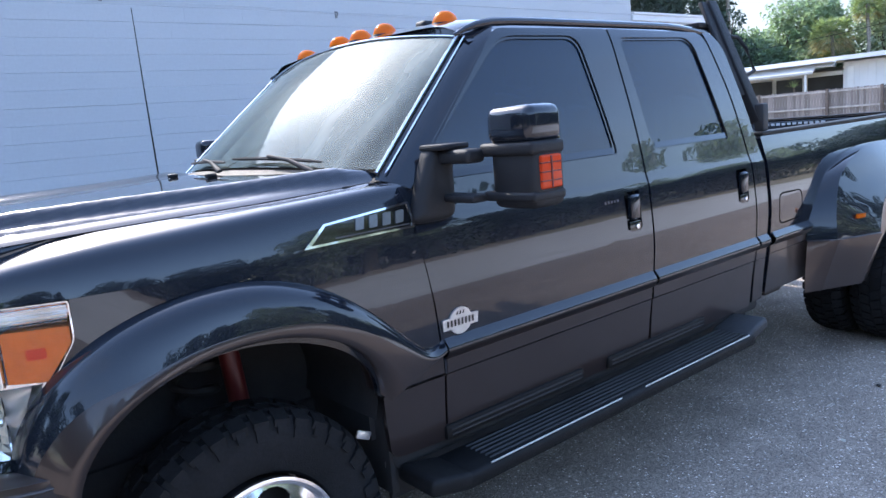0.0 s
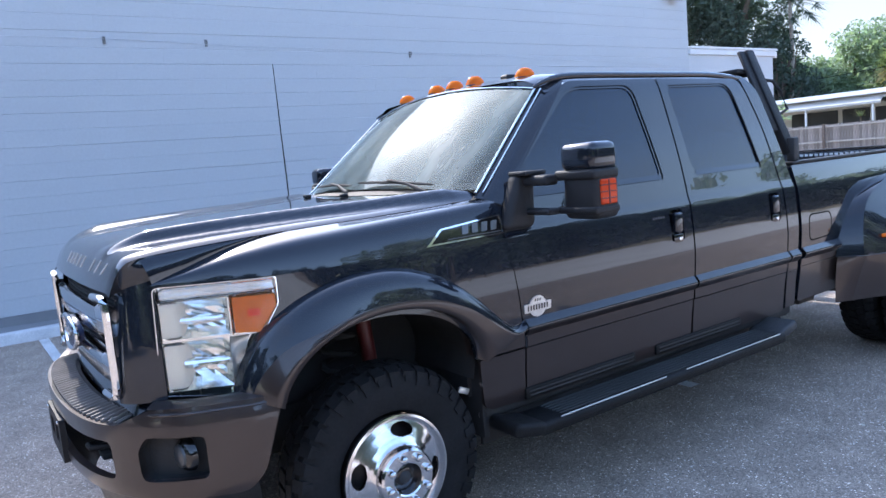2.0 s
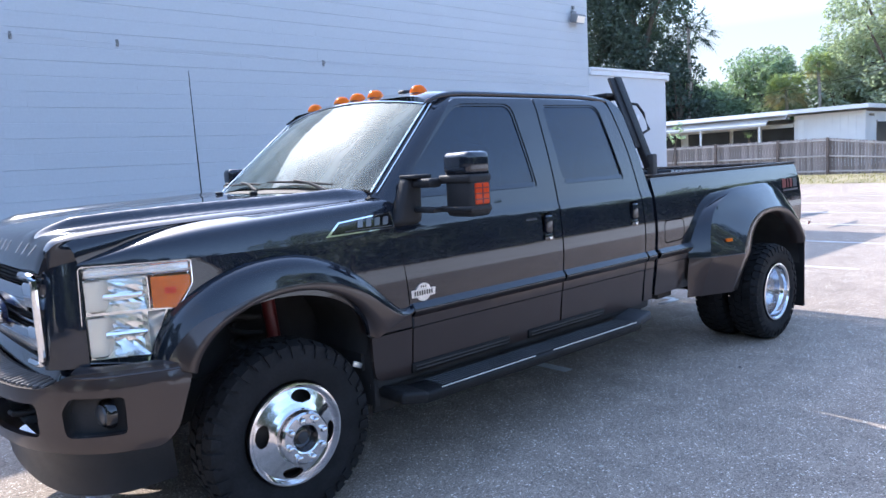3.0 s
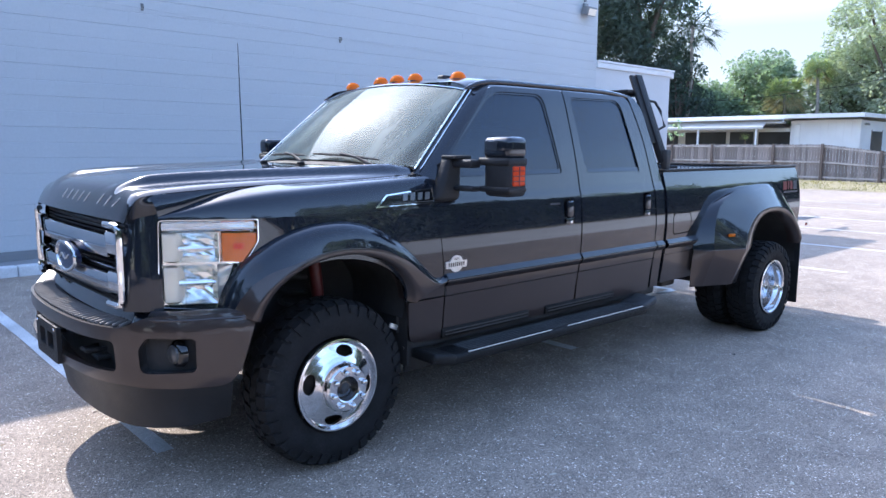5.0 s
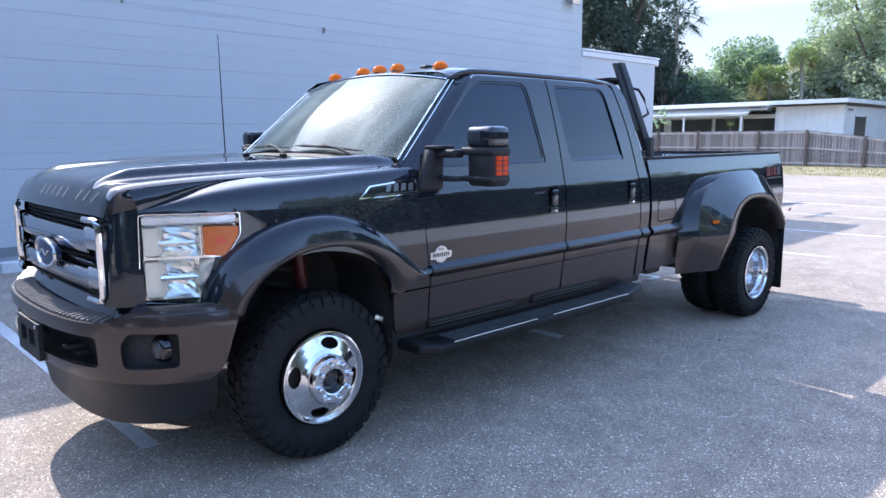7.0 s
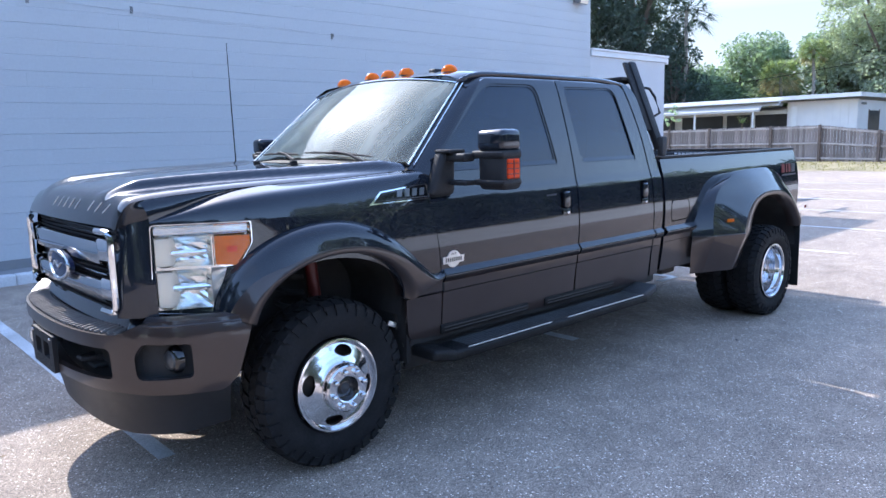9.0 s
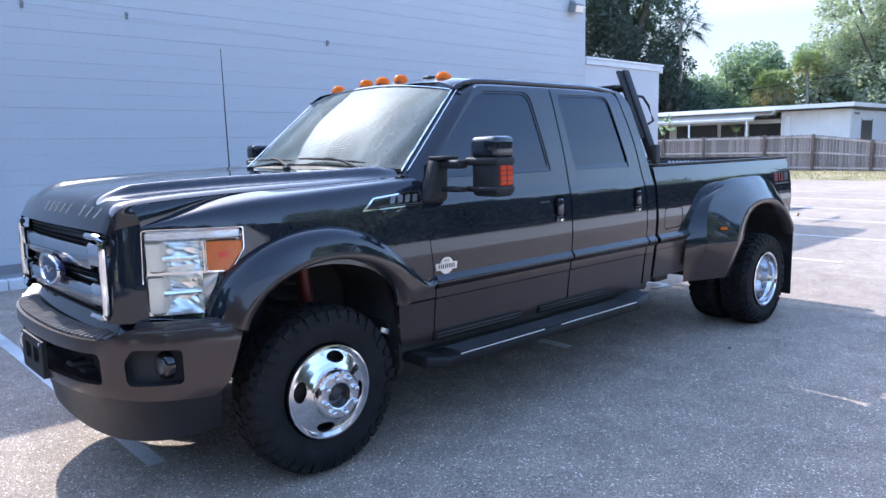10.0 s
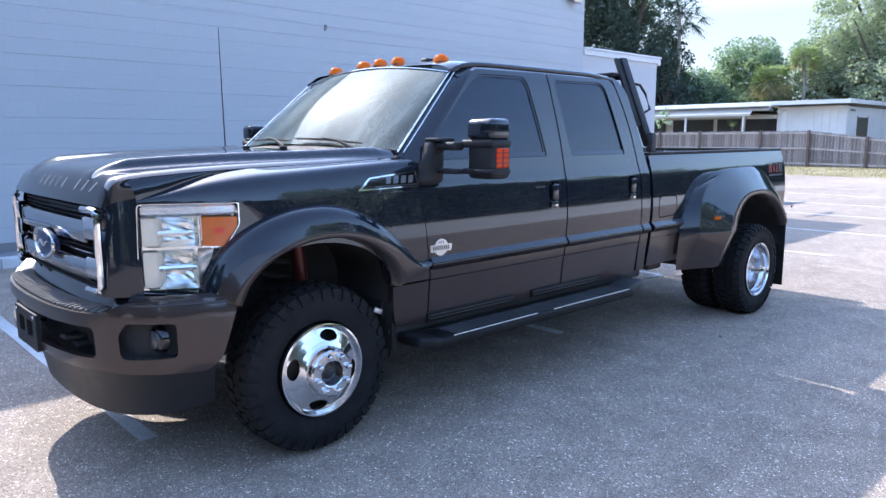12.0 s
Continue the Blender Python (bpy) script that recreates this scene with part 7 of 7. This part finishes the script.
# headache rack behind the cab
rack = part("headache_rack", boxed(3.03, 3.09, -0.64, 0.64, 2.015, 2.065, 0.012, 2), "dark_plastic", truck, "black steel headache rack behind the cab")
for s in (-1, 1):
    a, b = Vector((3.06, s * 0.875, 1.50)), Vector((3.06, s * 0.60, 2.175))
    d = b - a
    bm = boxed(-0.042, 0.042, -0.026, 0.026, 0, d.length, 0.008, 2)
    part("rack_post", moved(bm, Matrix.Translation(a) @ Vector((0, 0, 1)).rotation_difference(d).to_matrix().to_4x4()), "dark_plastic", rack)
    part("rack_plate", moved(boxed(-0.10, 0.038, -0.012, 0.012, 0.16, d.length - 0.002, 0.006, 2), Matrix.Translation(a) @ Vector((0, 0, 1)).rotation_difference(d).to_matrix().to_4x4()), "dark_plastic", rack)
    part("corner_plate", boxed(2.885, 3.028, min(s * 0.31, s * 0.64), max(s * 0.31, s * 0.64), 2.036, 2.060, 0.004), "dark_plastic", rack)
    part("rack_loop", tube([a.lerp(b, 0.72) + Vector((0.03, 0, 0)), a.lerp(b, 0.70) + Vector((0.10, s * 0.03, 0.0)), a.lerp(b, 0.60) + Vector((0.13, s * 0.035, 0)), a.lerp(b, 0.42) + Vector((0.13, s * 0.03, 0)), a.lerp(b, 0.36) + Vector((0.03, 0, 0))], 0.011, 8), "dark_plastic", rack, "bent tie-down loop")
    part("rack_foot", boxed(3.025, 3.085, min(s * 0.868, s * 0.922), max(s * 0.868, s * 0.922), 1.452, 1.60, 0.012, 2), "grey_plastic", rack)

# cab inside: floor, rear wall, dash, steering wheel and seats
part("cab_floor", boxed(0.45, 2.88, -0.88, 0.88, 0.56, 0.62), "dash_plastic", truck)
bw = part("cab_back_wall", sheet(rounded([(-0.90, 0.60), (-0.90, 1.44), (-0.76, 1.97), (0.76, 1.97), (0.90, 1.44), (0.90, 0.60)], [0, 0.05, 0.1, 0.1, 0.05, 0]), [rounded([(-0.70, 1.48), (-0.62, 1.90), (0.62, 1.90), (0.70, 1.48)], 0.06)], lambda a, b, d=0.0: Vector((2.895 - 0.26 * max(0.0, (b - 1.44) / 0.55) - d, a, b)), [], lin(0.8, 1.9, 12), 0.02, flip=True), "black_paint", truck)
part("back_window", grid(lambda u, v: Vector((2.885 - 0.26 * max(0.0, (v - 1.44) / 0.55), u, v)), lin(-0.69, 0.69, 4), lin(1.48, 1.90, 4), flip=True), "tinted_glass", bw, "dark tinted rear window")
part("firewall", boxed(0.42, 0.48, -0.86, 0.86, 0.60, 1.46), "under_black", truck)
dash = part("dashboard", boxed(0.52, 1.02, -0.82, 0.82, 1.12, 1.44, 0.07, 4), "dash_plastic", truck, "dark dashboard top behind the windscreen")
part("gauge_hood", boxed(0.80, 1.05, -0.62, -0.20, 1.42, 1.50, 0.03, 3), "dash_plastic", dash)
steer = part("steering_wheel", moved(tube([(0.185 * math.cos(a), 0, 0.185 * math.sin(a)) for a in lin(0, 2 * math.pi, 33)[:-1]], 0.016, 8, closed=True), pose(1.20, -0.41, 1.33, 0, 0, 90) @ pose(0, 0, 0, 28)), "dash_plastic", truck, "dark leather steering wheel")
part("wheel_spokes", moved(boxed(-0.17, 0.17, -0.015, 0.015, -0.035, 0.035, 0.01), pose(1.20, -0.41, 1.33, 0, 0, 90) @ pose(0, 0, 0, 28)), "dash_plastic", steer)
for yc in (-0.42, 0.42):
    for xc in (1.55, 2.38):
        st = part("seat", boxed(xc - 0.28, xc + 0.24, yc - 0.27, yc + 0.27, 0.86, 1.04, 0.06, 3), "tan_leather", truck, "brown leather cab seat")
        part("seat_base", boxed(xc - 0.22, xc + 0.18, yc - 0.22, yc + 0.22, 0.62, 0.858, 0.02), "dash_plastic", st)
        part("seat_back", moved(boxed(-0.07, 0.07, -0.26, 0.26, 0, 0.62, 0.06, 3), pose(xc + 0.24, yc, 0.98, 0, 14)), "tan_leather", st)
        part("head_rest", moved(boxed(-0.05, 0.05, -0.13, 0.13, 0.65, 0.85, 0.045, 3), pose(xc + 0.24, yc, 0.98, 0, 14)), "tan_leather", st)
part("inner_mirror", moved(boxed(-0.012, 0.012, -0.12, 0.12, -0.035, 0.035, 0.01), pose(1.10, 0.0, 1.90)), "dash_plastic", truck)

# underbody: wells, frame, axles, springs
for s in (-1, 1):
    y = lambda a, b: (min(s * a, s * b), max(s * a, s * b))
    part("wheel_well", grid(lambda u, v: Vector((ARCH_X + 0.47 * math.cos(math.pi * u), s * v, ARCH_Z - 0.02 + 0.33 * math.sin(math.pi * u))), lin(-0.08, 1.08, 20), [0.45, 0.7, 0.93]), "under_black", truck)
    part("well_wall", boxed(-0.6, 0.45, *y(0.44, 0.46), 0.55, 1.2), "under_black", truck)
    part("frame_rail", boxed(-0.80, 5.4, *y(0.40, 0.48), 0.50, 0.66, 0.01), "under_black", truck)
    part("spring", tube([(-0.02 + 0.07 * math.cos(k * 0.6), s * (0.52 + 0.07 * math.sin(k * 0.6)), 0.50 + 0.0078 * k) for k in range(64)], 0.014, 6), "under_black", truck)
    part("shock", tube([(0.11, s * 0.62, 0.45), (0.075, s * 0.59, 1.0)], 0.034, 12), "red_shock", truck, "red shock absorber")
    part("leaf_spring", boxed(3.7, 5.1, *y(0.42, 0.50), 0.42, 0.47, 0.01), "under_black", truck)
    part("steering_knuckle", boxed(-0.10, 0.10, *y(0.62, 0.80), 0.30, 0.56, 0.03), "rust_steel", truck)
    part("well_tab", moved(boxed(-0.028, 0.028, -0.006, 0.006, -0.014, 0.014, 0.005, 2), pose(0.368, s * 0.90, 0.652, 0, 25, 0)), "badge_silver", truck, "small pale tab at the wheel well's edge")
    part("well_tab", moved(boxed(-0.012, 0.012, -0.006, 0.006, -0.016, 0.016, 0.005, 2), pose(0.452, s * 0.90, 0.52)), "badge_silver", truck)
    # added dark board fills the slit under the rocker, in place of plain shade
    part("inner_skirt", boxed(0.48, 2.92, *y(0.84, 0.86), 0.36, 0.62, 0.004), "under_black", truck)
    part("well_back", boxed(0.44, 0.47, *y(0.46, 0.93), 0.42, 1.2, 0.004), "under_black", truck)
# unseen pan added to keep light off the ground under the cab
part("belly_pan", boxed(0.48, 2.92, -0.84, 0.84, 0.50, 0.52), "under_black", truck)
part("front_axle", moved(tube([(0, -0.8, 0), (0, 0.8, 0)], 0.05, 12), pose(0.0, 0, 0.42)), "rust_steel", truck)
part("rear_axle", tube([(REAR_AXLE, -1.0, 0.40), (REAR_AXLE, 1.0, 0.40)], 0.06, 12), "rust_steel", truck)
part("differential", boxed(REAR_AXLE - 0.18, REAR_AXLE + 0.18, -0.17, 0.17, 0.26, 0.56, 0.08, 3), "rust_steel", truck)
# unseen box added inside the nose to stop sun leaking into the truck's shadow
part("radiator", boxed(-0.86, -0.50, -0.68, 0.68, 0.62, 1.26, 0.01), "under_black", truck)
part("engine_tray", boxed(-0.75, 0.5, -0.40, 0.40, 0.42, 1.15, 0.04), "under_black", truck)
part("gearbox", boxed(0.5, 2.2, -0.25, 0.25, 0.36, 0.60, 0.05), "under_black", truck)
part("fuel_tank", boxed(2.3, 3.6, -0.38, 0.05, 0.40, 0.66, 0.05), "under_black", truck)
part("exhaust", tube([(0.6, 0.3, 0.40), (2.4, 0.32, 0.40), (3.6, 0.35, 0.42), (3.9, 0.6, 0.5)], 0.05, 10), "rust_steel", truck)
part("drive_shaft", tube([(2.2, 0, 0.46), (REAR_AXLE - 0.2, 0, 0.42)], 0.05, 10), "under_black", truck)
part("cross_member", boxed(3.15, 3.35, -0.86, -0.5, 0.50, 0.56, 0.02), "rust_steel", truck)
